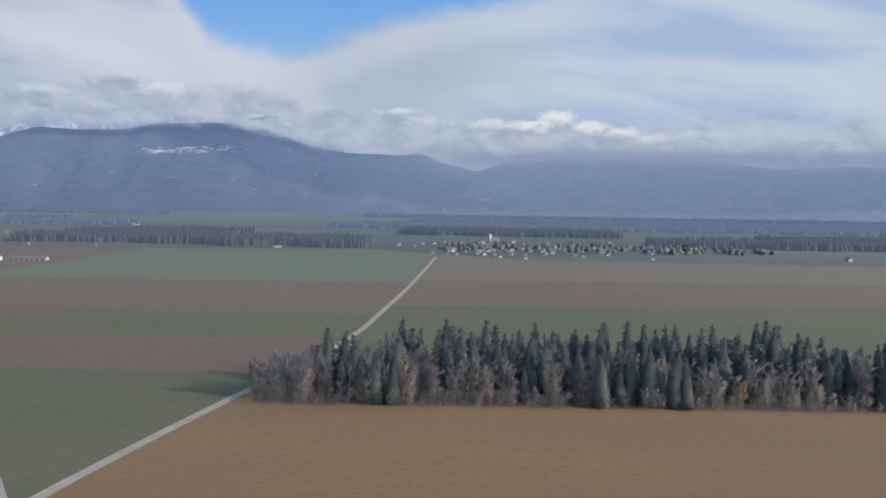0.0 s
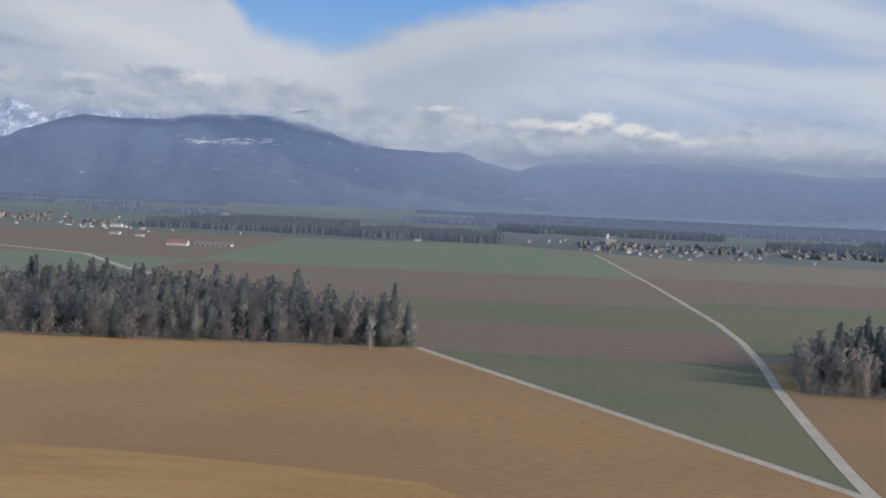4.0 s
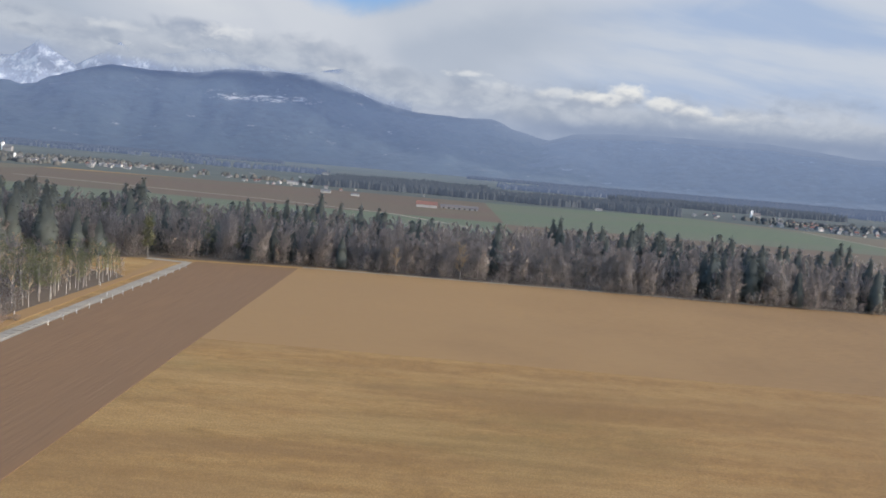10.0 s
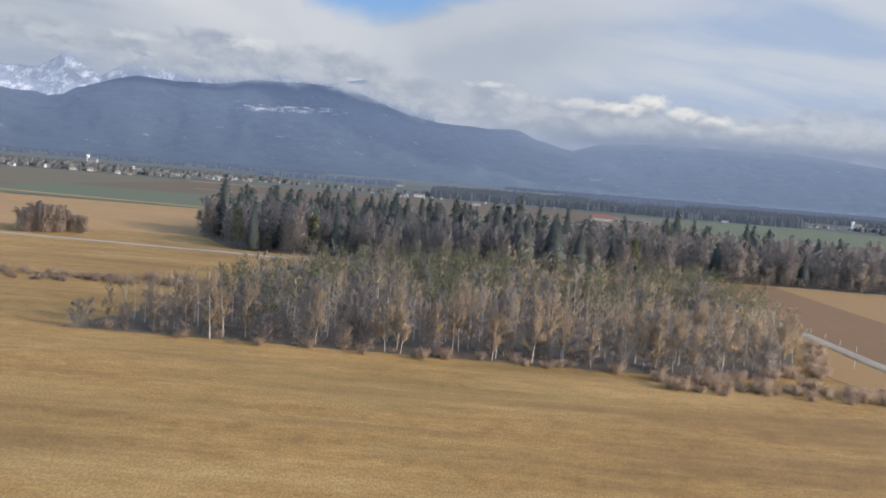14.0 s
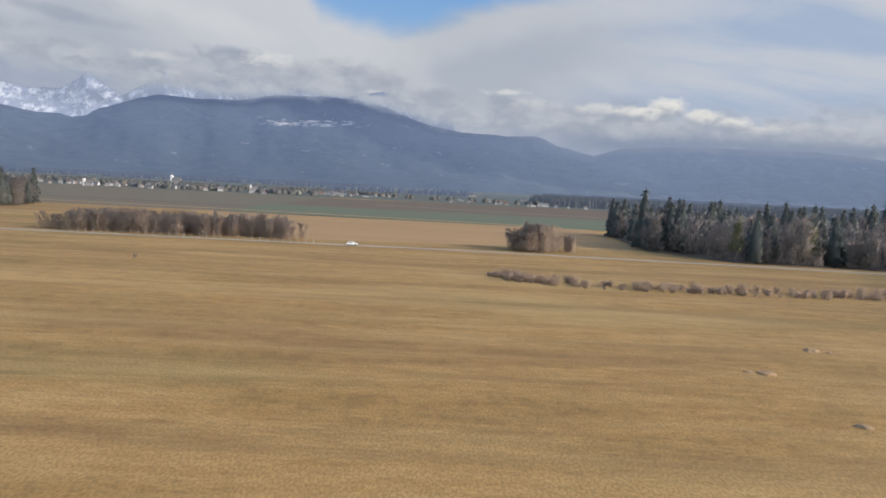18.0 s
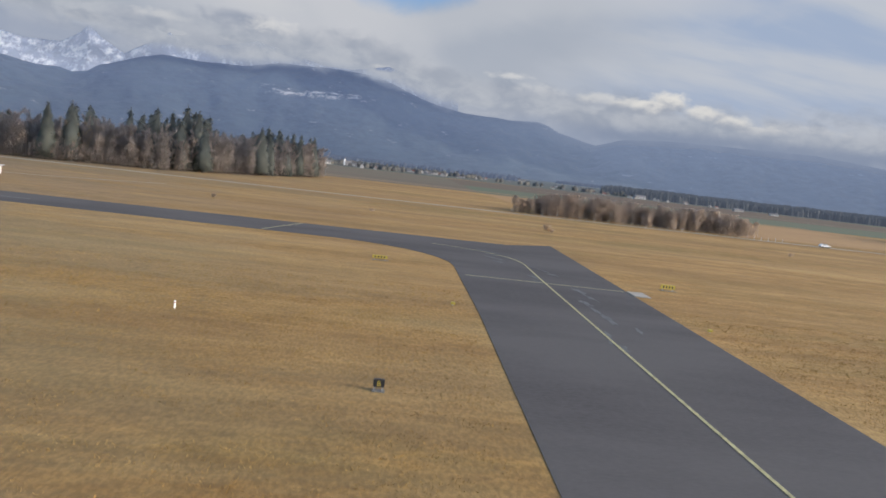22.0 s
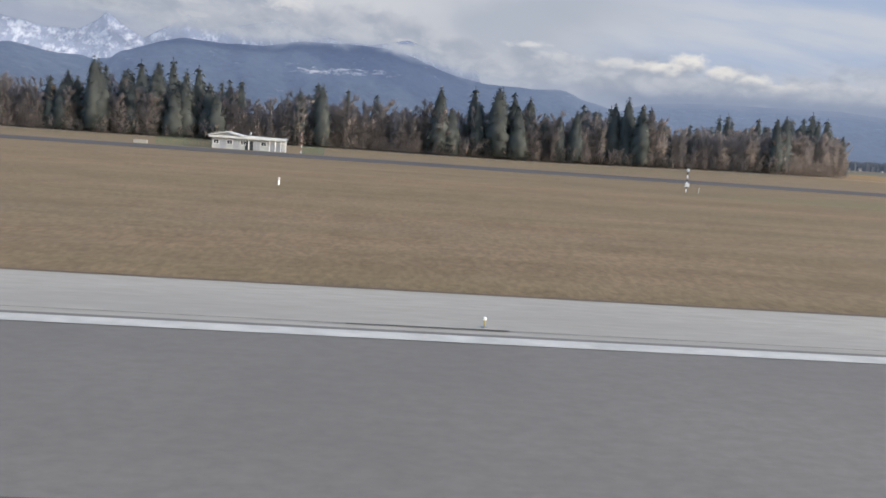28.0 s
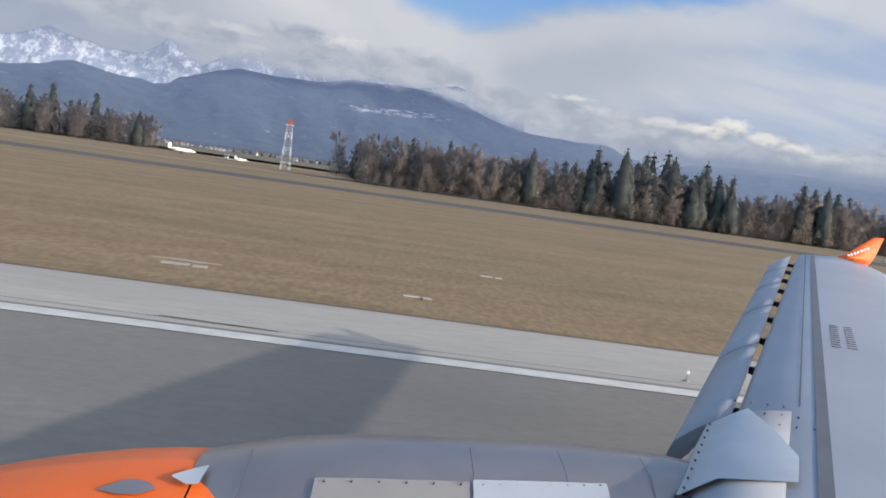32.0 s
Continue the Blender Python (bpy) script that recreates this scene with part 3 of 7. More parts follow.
line("joint", [(-900, 15.2), (248, 15.2)], 0.025, ASPHALT, "thin dark sealed joint beside the edge line")
TAXI_CURVE = [(280.0, 96), (280.4, 60), (280.6, 40), (280.8, 25), (280.6, 20.8), (280.1, 17.6), (279.1, 14.8), (276.5, 10.5), (271, 5.5), (262, 1.5)]
line("taxiway_line", rounded(TAXI_CURVE), 0.2, YELLOW_LINE, "yellow taxiway centre line", 0.05)
line("taxiway_line", [(399.5, 20), (399, 84)] + arc(385, 97, 14, 0, 80, 6), 0.22, YELLOW_LINE, "yellow taxiway centre line", 0.05)
for y0 in (62.0, 84.0):
    line("holding_line", [(272.4, y0), (289.6, y0)], 0.22, YELLOW_LINE, "pale holding line across the taxiway", 0.05)
line("holding_line", [(390.4, 81.3), (407.6, 81.3)], 0.25, YELLOW_LINE, "pale holding line across the taxiway", 0.05)
line("holding_line", [(364, 105.6), (367.5, 120.2)], 0.25, YELLOW_LINE, "pale holding line across the taxiway", 0.05)
line("service_path", [(226, 69.5), (247, 71.4), (256.6, 72.5), (268.6, 70.1), (271.5, 69)], 1.4, GRAVEL, "pale narrow service path in the grass", 0.03)
line("service_path", [(240.5, 66.0), (246, 69.2), (256, 71.6)], 1.1, GRAVEL, "faint gravel branch of the service path", 0.024)


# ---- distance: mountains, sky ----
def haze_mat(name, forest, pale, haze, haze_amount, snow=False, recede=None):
    """Far slopes: forest and clearings, with blue haze put into tones and emission."""
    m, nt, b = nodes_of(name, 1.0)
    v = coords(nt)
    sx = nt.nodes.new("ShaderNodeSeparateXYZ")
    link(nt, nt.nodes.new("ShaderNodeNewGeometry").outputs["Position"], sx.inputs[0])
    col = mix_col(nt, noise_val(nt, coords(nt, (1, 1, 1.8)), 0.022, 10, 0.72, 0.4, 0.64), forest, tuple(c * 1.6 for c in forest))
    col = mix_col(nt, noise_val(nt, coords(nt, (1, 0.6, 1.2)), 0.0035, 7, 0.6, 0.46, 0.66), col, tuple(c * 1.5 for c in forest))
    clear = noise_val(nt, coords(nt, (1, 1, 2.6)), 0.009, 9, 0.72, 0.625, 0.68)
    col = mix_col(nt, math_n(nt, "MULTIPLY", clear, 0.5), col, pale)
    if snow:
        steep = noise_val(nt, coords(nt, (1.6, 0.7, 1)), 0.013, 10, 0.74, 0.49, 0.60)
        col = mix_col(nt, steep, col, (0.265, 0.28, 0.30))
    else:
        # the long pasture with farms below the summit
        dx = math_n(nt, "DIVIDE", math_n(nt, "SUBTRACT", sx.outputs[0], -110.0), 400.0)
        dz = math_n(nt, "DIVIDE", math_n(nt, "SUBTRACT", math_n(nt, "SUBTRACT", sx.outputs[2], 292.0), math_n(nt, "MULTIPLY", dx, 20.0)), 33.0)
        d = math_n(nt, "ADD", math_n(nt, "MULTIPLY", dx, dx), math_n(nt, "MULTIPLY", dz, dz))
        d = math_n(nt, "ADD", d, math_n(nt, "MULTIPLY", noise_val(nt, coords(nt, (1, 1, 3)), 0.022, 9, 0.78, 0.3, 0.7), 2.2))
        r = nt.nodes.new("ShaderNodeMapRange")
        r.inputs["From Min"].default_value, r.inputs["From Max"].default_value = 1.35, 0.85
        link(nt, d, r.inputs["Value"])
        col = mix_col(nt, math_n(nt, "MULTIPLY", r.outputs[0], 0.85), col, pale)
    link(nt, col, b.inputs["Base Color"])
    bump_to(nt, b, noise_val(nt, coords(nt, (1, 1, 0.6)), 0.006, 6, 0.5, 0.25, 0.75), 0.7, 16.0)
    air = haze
    # with recede, the painted haze turns paler towards larger x
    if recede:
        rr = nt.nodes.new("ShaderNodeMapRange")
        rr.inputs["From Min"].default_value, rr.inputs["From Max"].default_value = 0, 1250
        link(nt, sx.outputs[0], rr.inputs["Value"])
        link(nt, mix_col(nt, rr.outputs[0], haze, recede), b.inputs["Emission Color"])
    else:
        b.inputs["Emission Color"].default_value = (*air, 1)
    # the painted haze glow is weaker on the low slopes
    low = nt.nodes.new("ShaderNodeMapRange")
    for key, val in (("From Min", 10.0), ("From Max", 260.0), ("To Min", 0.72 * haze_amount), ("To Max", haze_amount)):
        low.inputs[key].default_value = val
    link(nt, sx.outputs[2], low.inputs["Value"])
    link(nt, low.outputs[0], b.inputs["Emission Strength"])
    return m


def ridge(name, xs, zs, foot, crest, back, material, label, rough=1.0, seed=0, nx=240, ny=40):
    """A range with the given skyline, rising from the foot to the crest with spurs and gullies."""
    gx = np.linspace(xs[0], xs[-1], nx)
    top = np.interp(gx, xs, zs)
    vs, fs = [], []
    for j in range(ny + 8):
        s = j / ny
        for i, x in enumerate(gx):
            y = foot + (crest - foot) * s if s <= 1 else crest + (back - crest) * (s - 1) * ny / 8
            up = s ** 1.25 if s <= 1 else max(0.0, 1 - (s - 1) * ny / 8)
            n1 = noise.fractal(Vector((x / 330 + seed, y / 520, seed)), 0.9, 2.1, 6)
            n2 = noise.fractal(Vector((x / 90 + seed, y / 130, 3 + seed)), 0.8, 2.1, 5)
            edge = 4 * up * (1 - up) + 0.12
            z = top[i] * up + rough * (n1 * 38 * edge + n2 * 9 * (0.25 + edge) * min(1, up * 3)) - (2 if j == 0 else 0)
            az = math.atan2(x - 600, 4200)
            vs.append((600 + y * math.sin(az), y * math.cos(az), z * math.cos(az) if up > 0 else -5))
    for j in range(ny + 7):
        for i in range(nx - 1):
            k = j * nx + i
            fs.append((k, k + 1, k + nx + 1, k + nx))
    ob = tagged(new(name, mesh_of(name, vs, fs, material, True)), label, "mountain", kind="structure")
    return ob


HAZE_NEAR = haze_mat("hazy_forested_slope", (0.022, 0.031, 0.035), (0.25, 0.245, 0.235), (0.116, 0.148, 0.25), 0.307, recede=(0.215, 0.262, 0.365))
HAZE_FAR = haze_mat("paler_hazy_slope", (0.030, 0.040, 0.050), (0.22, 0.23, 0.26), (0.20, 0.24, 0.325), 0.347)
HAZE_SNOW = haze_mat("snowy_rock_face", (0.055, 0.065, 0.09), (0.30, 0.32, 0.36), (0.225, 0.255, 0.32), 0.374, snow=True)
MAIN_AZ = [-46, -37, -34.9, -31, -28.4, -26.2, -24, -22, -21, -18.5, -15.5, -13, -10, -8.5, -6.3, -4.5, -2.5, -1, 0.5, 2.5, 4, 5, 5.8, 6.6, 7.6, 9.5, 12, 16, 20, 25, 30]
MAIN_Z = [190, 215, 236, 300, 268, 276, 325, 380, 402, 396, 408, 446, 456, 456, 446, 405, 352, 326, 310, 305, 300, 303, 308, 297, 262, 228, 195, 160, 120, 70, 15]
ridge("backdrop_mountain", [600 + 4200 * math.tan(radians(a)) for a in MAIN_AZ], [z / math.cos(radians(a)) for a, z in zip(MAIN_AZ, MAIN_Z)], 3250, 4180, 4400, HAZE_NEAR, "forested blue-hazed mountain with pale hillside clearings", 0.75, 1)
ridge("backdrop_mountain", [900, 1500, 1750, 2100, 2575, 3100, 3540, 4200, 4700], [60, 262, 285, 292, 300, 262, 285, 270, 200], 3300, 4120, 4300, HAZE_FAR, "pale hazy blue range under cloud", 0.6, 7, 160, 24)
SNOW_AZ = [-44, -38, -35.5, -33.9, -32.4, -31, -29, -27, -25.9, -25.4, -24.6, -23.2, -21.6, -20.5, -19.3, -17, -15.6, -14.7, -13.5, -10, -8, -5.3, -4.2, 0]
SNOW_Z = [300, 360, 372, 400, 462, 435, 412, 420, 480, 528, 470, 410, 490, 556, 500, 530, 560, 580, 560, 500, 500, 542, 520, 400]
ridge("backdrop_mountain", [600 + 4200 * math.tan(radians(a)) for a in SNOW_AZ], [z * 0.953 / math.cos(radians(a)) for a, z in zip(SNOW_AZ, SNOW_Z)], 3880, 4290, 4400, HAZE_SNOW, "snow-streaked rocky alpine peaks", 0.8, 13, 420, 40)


SKY_GLOW = 0.347
# lower limit of the blue gap, lower limit of the cloud bank: degrees of azimuth and hundreds of metres
GAP_LINE = ((-62, -15, -12.4, -11.2, -10, -7.5, -5, -2.5, -0.5, 1.5, 4, 7, 11, 15, 18, 22, 62), (30, 15, 11.6, 10.2, 9.2, 8.65, 8.3, 8.5, 9.1, 9.75, 10.3, 10.7, 11.1, 11.8, 12.6, 14.5, 30))
BANK_LINE = ((-62, -36, -30, -25, -22, -20, -16, -12, -8, -6, -3, 0, 3, 6, 8, 10, 14, 20, 30, 62), (6, 6, 5.35, 5.0, 4.5, 4.45, 4.5, 4.8, 4.9, 4.65, 4.0, 3.5, 3.45, 3.4, 3.2, 3.1, 3.2, 3.2, 3.0, 2.6))


class CloudNodes:
    """Nodes shared by the sky and the cloud bank: azimuth, height, two guide lines, noises and soft blobs."""

    def __init__(self, nt):
        self.nt = nt
        self.tc = self.uv("UVMap")
        self.az, self.el = self.split(self.tc)
        self.over_gap, self.over_bank = self.split(self.uv("lines"))

    def uv(self, name):
        n = self.nt.nodes.new("ShaderNodeUVMap")
        n.uv_map = name
        return n.outputs[0]

    def split(self, vec):
        n = self.nt.nodes.new("ShaderNodeSeparateXYZ")
        link(self.nt, vec, n.inputs[0])
        return n.outputs[0], n.outputs[1]

    def noise(self, scale, sx, sy, off=0.0, tilt=0.0, detail=7.0, rough=0.5, distort=0.3):
        nt = self.nt
        mp = nt.nodes.new("ShaderNodeMapping")
        mp.vector_type = "TEXTURE"
        mp.inputs["Rotation"].default_value = (0, 0, radians(tilt))
        mp.inputs["Scale"].default_value, mp.inputs["Location"].default_value = (1 / sx, 1 / sy, 1), (off, off * 0.7, off)
        link(nt, self.tc, mp.inputs[0])
        nz = nt.nodes.new("ShaderNodeTexNoise")
        for key, val in (("Scale", scale), ("Detail", detail), ("Roughness", rough), ("Distortion", distort)):
            nz.inputs[key].default_value = val
        link(nt, mp.outputs[0], nz.inputs["Vector"])
        return nz.outputs[0]

    def m(self, op, a, b=None, c=None):
        return math_n(self.nt, op, a, b, c)

    def ramp(self, v, a, c, lo=0.0, hi=1.0):
        r = self.nt.nodes.new("ShaderNodeMapRange")
        r.interpolation_type = "SMOOTHSTEP"
        for key, val in (("From Min", a), ("From Max", c), ("To Min", lo), ("To Max", hi)):
            r.inputs[key].default_value = val
        link(self.nt, v, r.inputs["Value"])
        return r.outputs[0]

    def jitter(self, v, noisev, amount):
        return self.m("ADD", v, self.m("MULTIPLY", self.m("SUBTRACT", noisev, 0.5), amount))

    def blob(self, ca, ce, ra, re, inner=0.3, wob=0.0, noisev=None, tilt=0.0):
        dx, dy = self.m("SUBTRACT", self.az, ca), self.m("SUBTRACT", self.el, ce)
        if tilt:
            dy = self.m("SUBTRACT", dy, self.m("MULTIPLY", dx, tilt))
        dx, dy = self.m("DIVIDE", dx, ra), self.m("DIVIDE", dy, re)
        d = self.m("SQRT", self.m("ADD", self.m("MULTIPLY", dx, dx), self.m("MULTIPLY", dy, dy)))
        if noisev is not None:
            d = self.jitter(d, noisev, wob)
        return self.ramp(d, 1.0, inner)

    def over(self, col, fac, top, k=1.0):
        return mix_col(self.nt, self.m("MULTIPLY", fac, k) if k != 1.0 else fac, col, top)


def cloud_sheet(name, place, n, m, a0, a1, e0, e1, bow=1.0):
    """A wide arc of sky; its second UV layer holds the height over the two guide lines."""
    vs, fs, uv, uv2 = [], [], [], []
    for j in range(m + 1):
        el = e0 + (e1 - e0) * (j / m) ** bow
        for i in range(n + 1):
            az = a0 + (a1 - a0) * i / n
            vs.append(place(radians(az), el))
            uv.append((az, el))
            uv2.append((el - float(np.interp(az, *GAP_LINE)), el - float(np.interp(az, *BANK_LINE))))
    for j in range(m):
        for i in range(n):
            k = j * (n + 1) + i
            fs.append((k, k + n + 1, k + n + 2, k + 1))
    me = mesh_of(name, vs, fs)
    for layer, rows in (("UVMap", uv), ("lines", uv2)):
        lay = me.uv_layers.new(name=layer)
        for lp in me.loops:
            lay.data[lp.index].uv = rows[lp.vertex_index]
    mat = bpy.data.materials.new(name)
    mat.use_nodes = True
    mat.node_tree.nodes.clear()
    me.materials.append(mat)
    return me, mat.node_tree


def sky_backdrop():
    """Cloud deck far behind the mountains, on a wide arc."""
    me, nt = cloud_sheet("sky_backdrop", lambda a, e: (600 + 4500 * math.sin(a), 4500 * math.cos(a), e * 100), 248, 60, -62, 62, -0.6, 33, 1.4)
    c = CloudNodes(nt)
    out, em = nt.nodes.new("ShaderNodeOutputMaterial"), nt.nodes.new("ShaderNodeEmission")
    link(nt, em.outputs[0], out.inputs[0])
    broad = c.noise(0.10, 0.6, 1.4, 3.0, -12, 4, 0.45)
    streak = c.noise(0.20, 0.30, 1.7, 9.0, -9, 6, 0.5)
    puff = c.noise(0.55, 0.75, 1.5, 5.0, 0, 8, 0.52)
    fine = c.noise(1.6, 0.7, 1.4, 11.0, 0, 8, 0.55)
    # soft white deck, thin blue veil towards the right, faint streaks through both
    deck = mix_col(nt, c.ramp(broad, 0.34, 0.66), (0.495, 0.53, 0.575), (0.67, 0.675, 0.68))
    deck = c.over(deck, c.ramp(streak, 0.52, 0.70), (0.47, 0.51, 0.56), 0.5)
    veil = mix_col(nt, c.ramp(streak, 0.36, 0.62), (0.44, 0.525, 0.66), (0.635, 0.66, 0.69))
    veil = c.over(veil, c.ramp(broad, 0.50, 0.70), (0.645, 0.66, 0.68), 0.6)
    col = mix_col(nt, c.ramp(c.jitter(c.az, broad, 22.0), 2, 18), deck, veil)
    # the blue gap and the bright border under it
    edge = c.jitter(c.jitter(c.over_gap, puff, 1.1), broad, 0.9)
    border = c.m("MULTIPLY", c.ramp(edge, -2.6, -0.7), c.ramp(edge, 0.8, -0.2))
    col = c.over(col, border, (0.70, 0.70, 0.695), 0.45)
    blue = mix_col(nt, c.ramp(c.el, 8, 14), (0.30, 0.50, 0.76), (0.15, 0.37, 0.74))
    col = c.over(col, c.ramp(edge, -0.25, 1.35), blue, 0.93)
    col = c.over(col, c.blob(17, 10.6, 9, 1.2, 0.1, 1.0, puff, 0.03), (0.66, 0.67, 0.685), 0.5)
    # the cream-lit slope of cloud falling from the left, and grey pockets below it
    col = c.over(col, c.blob(-20, 9.0, 11, 1.25, 0.15, 1.0, puff, -0.16), (0.74, 0.735, 0.71), 0.62)
    for ca, ce, ra, re, k, tl in ((-15.5, 6.85, 3.6, 0.62, 0.75, -0.06), (-27, 8.0, 6.0, 0.55, 0.5, -0.1), (-4.5, 5.5, 3.4, 0.6, 0.5, -0.05), (5.0, 5.0, 4.5, 0.5, 0.55, -0.04)):
        col = c.over(col, c.blob(ca, ce, ra, re, 0.1, 1.7, puff, tl), (0.325, 0.37, 0.45), k)
    # grey bank over the ranges
    low = c.jitter(c.jitter(c.over_bank, puff, 2.6), fine, 0.5)
    bank = c.ramp(low, 2.6, 0.9)
    bank_col = mix_col(nt, c.ramp(puff, 0.36, 0.64), (0.40, 0.435, 0.49), (0.59, 0.60, 0.61))
    bank_col = c.over(bank_col, c.ramp(c.over_bank, 0.7, -0.7), (0.36, 0.415, 0.52), 0.8)
    col = c.over(col, bank, bank_col, 0.85)
    # sunlit heads along the bank, and the heap of cumulus over the low pass
    for ca, ce, ra, re, k in ((-13.6, 6.75, 2.3, 0.65, 0.8), (-21, 6.4, 2.6, 0.35, 0.5), (3.6, 5.75, 2.2, 0.24, 0.75), (6.2, 5.15, 2.4, 0.45, 0.45), (24, 4.2, 4.0, 0.35, 0.4), (34, 3.3, 2.4, 0.4, 0.6)):
        col = c.over(col, c.blob(ca, ce, ra, re, 0.0, 1.9, fine), (0.82, 0.80, 0.755), k)
    lump = c.noise(1.0, 0.7, 1.3, 21.0, 0, 5, 0.5, 0.1)
    for ca, ce, ra, re, k in ((10.4, 4.9, 2.2, 0.5, 0.5), (12.7, 4.8, 1.9, 0.55, 0.65), (21.6, 3.95, 2.2, 0.4, 0.5), (19.8, 4.3, 1.7, 0.5, 0.8), (17.7, 4.65, 1.7, 0.6, 0.9), (13.9, 4.75, 1.5, 0.6, 0.8), (15.3, 5.1, 1.75, 0.78, 0.95)):
        heap = c.blob(ca, ce, ra, re, 0.45, 0.9, fine)
        lit = c.ramp(c.jitter(c.jitter(c.m("DIVIDE", c.m("SUBTRACT", c.el, ce), re), lump, 1.8), fine, 0.9), -0.7, 0.5)
        col = c.over(col, heap, mix_col(nt, lit, (0.43, 0.46, 0.51), (0.93, 0.885, 0.79)), k)
    link(nt, col, em.inputs[0])
    em.inputs[1].default_value = SKY_GLOW
    return tagged(new("sky_backdrop", me), "broken grey and white clouds with a blue gap", "sky", kind="structure")


sky_backdrop()


def cloud_bank():
    """Torn cloud lying along the summits, in front of the peaks."""
    me, nt = cloud_sheet("cloud_bank", lambda a, e: (600 + (4050 - 5 * e) * math.sin(a), (4050 - 5 * e) * math.cos(a), e * 90), 200, 24, -46, 50, 1.6, 7.6)
    c = CloudNodes(nt)
    out, em, tr, mx = (nt.nodes.new("ShaderNode" + k) for k in ("OutputMaterial", "Emission", "BsdfTransparent", "MixShader"))
    puff = c.noise(0.50, 0.7, 1.6, 2.0, 0, 8, 0.55)
    fine = c.noise(1.7, 0.7, 1.3, 7.0, 0, 8, 0.55)
    edge = c.jitter(c.jitter(c.over_bank, puff, 1.6), fine, 0.3)
    east = c.ramp(c.az, 3, 12)
    lo = c.m("ADD", c.m("MULTIPLY", c.ramp(edge, -0.30, 0.42), c.m("SUBTRACT", 1.0, east)), c.m("MULTIPLY", c.ramp(edge, -1.3, 0.1), east))
    hi = c.ramp(c.m("ADD", c.jitter(c.over_bank, puff, -1.8), c.m("MULTIPLY", east, 0.7)), 2.1, 0.7)
    side = c.ramp(c.jitter(c.az, puff, 8.0), -36, -24, 0.62, 1.0)
    alpha = c.m("MULTIPLY", c.m("MULTIPLY", lo, hi), c.m("MULTIPLY", side, 0.96))
    # gaps where snow shows through
    for ca, ce, ra, re in ((-16.6, 5.75, 1.3, 0.24), (-6.0, 5.3, 1.0, 0.26), (-20.5, 5.55, 1.2, 0.2), (-26, 5.6, 1.6, 0.4)):
        alpha = c.m("MULTIPLY", alpha, c.m("SUBTRACT", 1.0, c.blob(ca, ce, ra, re, 0.4, 1.2, fine)))
    col = mix_col(nt, c.ramp(c.jitter(puff, fine, 0.25), 0.34, 0.66), (0.43, 0.465, 0.52), (0.58, 0.60, 0.62))
    col = c.over(col, c.ramp(c.over_bank, 0.55, -0.35), (0.36, 0.42, 0.53), 0.85)
    col = c.over(col, c.m("MULTIPLY", c.ramp(edge, 1.3, -0.5), east), (0.27, 0.32, 0.42), 0.95)
    link(nt, col, em.inputs[0])
    em.inputs[1].default_value = SKY_GLOW
    link(nt, alpha, mx.inputs[0])
    link(nt, tr.outputs[0], mx.inputs[1])
    link(nt, em.outputs[0], mx.inputs[2])
    link(nt, mx.outputs[0], out.inputs[0])
    return tagged(new("cloud_bank", me), "torn grey cloud lying along the mountain tops", "cloud", kind="structure")


cloud_bank()


# ---- trees ----
def ring_trunk(rng, h, r0, r1, bend=0.3, n=6, k=5):
    vs, ts = [], []
    ph = rng.uniform(0, 6.28)
    for j in range(k + 1):
        s = j / k
        r = r0 + (r1 - r0) * s
        ox, oy = bend * math.sin(ph + 2 * s) * s, bend * math.cos(ph + 1.6 * s) * s
        for i in range(n):
            a = 6.2832 * i / n
            vs.append((ox + r * math.cos(a), oy + r * math.sin(a), h * s))
    for j in range(k):
        for i in range(n):
            a, b = j * n + i, j * n + (i + 1) % n
            ts += [(a, b, b + n), (a, b + n, a + n)]
    return vs, ts


def limb(vs, ts, a, c, r0, r1):
    """A three-sided tapered branch."""
    a, c = np.asarray(a, float), np.asarray(c, float)
    d = c - a
    u = np.cross(d, (0.3, 0.2, 1.0))
    u /= np.linalg.norm(u) + 1e-9
    w = np.cross(d, u)
    w /= np.linalg.norm(w) + 1e-9
    k = len(vs)
    for p, r in ((a, r0), (c, r1)):
        for i in range(3):
            t = 2.0944 * i
            vs.append(tuple(p + r * (math.cos(t) * u + math.sin(t) * w)))
    for i in range(3):
        j = (i + 1) % 3
        ts += [(k + i, k + j, k + 3 + j), (k + i, k + 3 + j, k + 3 + i)]


def sliver(vs, ts, p, d, length, width, rng):
    """One thin twig."""
    p, d = np.asarray(p, float), np.asarray(d, float)
    d /= np.linalg.norm(d) + 1e-9
    u = np.cross(d, rng.normal(size=3))
    u /= np.linalg.norm(u) + 1e-9
    k = len(vs)
    vs += [tuple(p - u * width / 2), tuple(p + u * width / 2), tuple(p + d * length)]
    ts.append((k, k + 1, k + 2))


def heart(vs, ts, rng, n, layers, girth, z0, z1, rough):
    """The dense ragged inside of a crown, n-sided, its radius by girth(0..1)."""
    k = len(vs)
    for j in range(layers + 1):
        s = j / layers
        for i in range(n):
            a = 6.2832 * (i + 0.5 * (j % 2)) / n
            q = girth(s) * rng.uniform(1 - rough, 1 + rough)
            vs.append((q * math.cos(a), q * math.sin(a), z0 + (z1 - z0) * s + rng.uniform(-0.4, 0.2)))
    for j in range(layers):
        for i in range(n):
            a, b = k + j * n + i, k + j * n + (i + 1) % n
            ts += [(a, b, b + n), (a, b + n, a + n)]


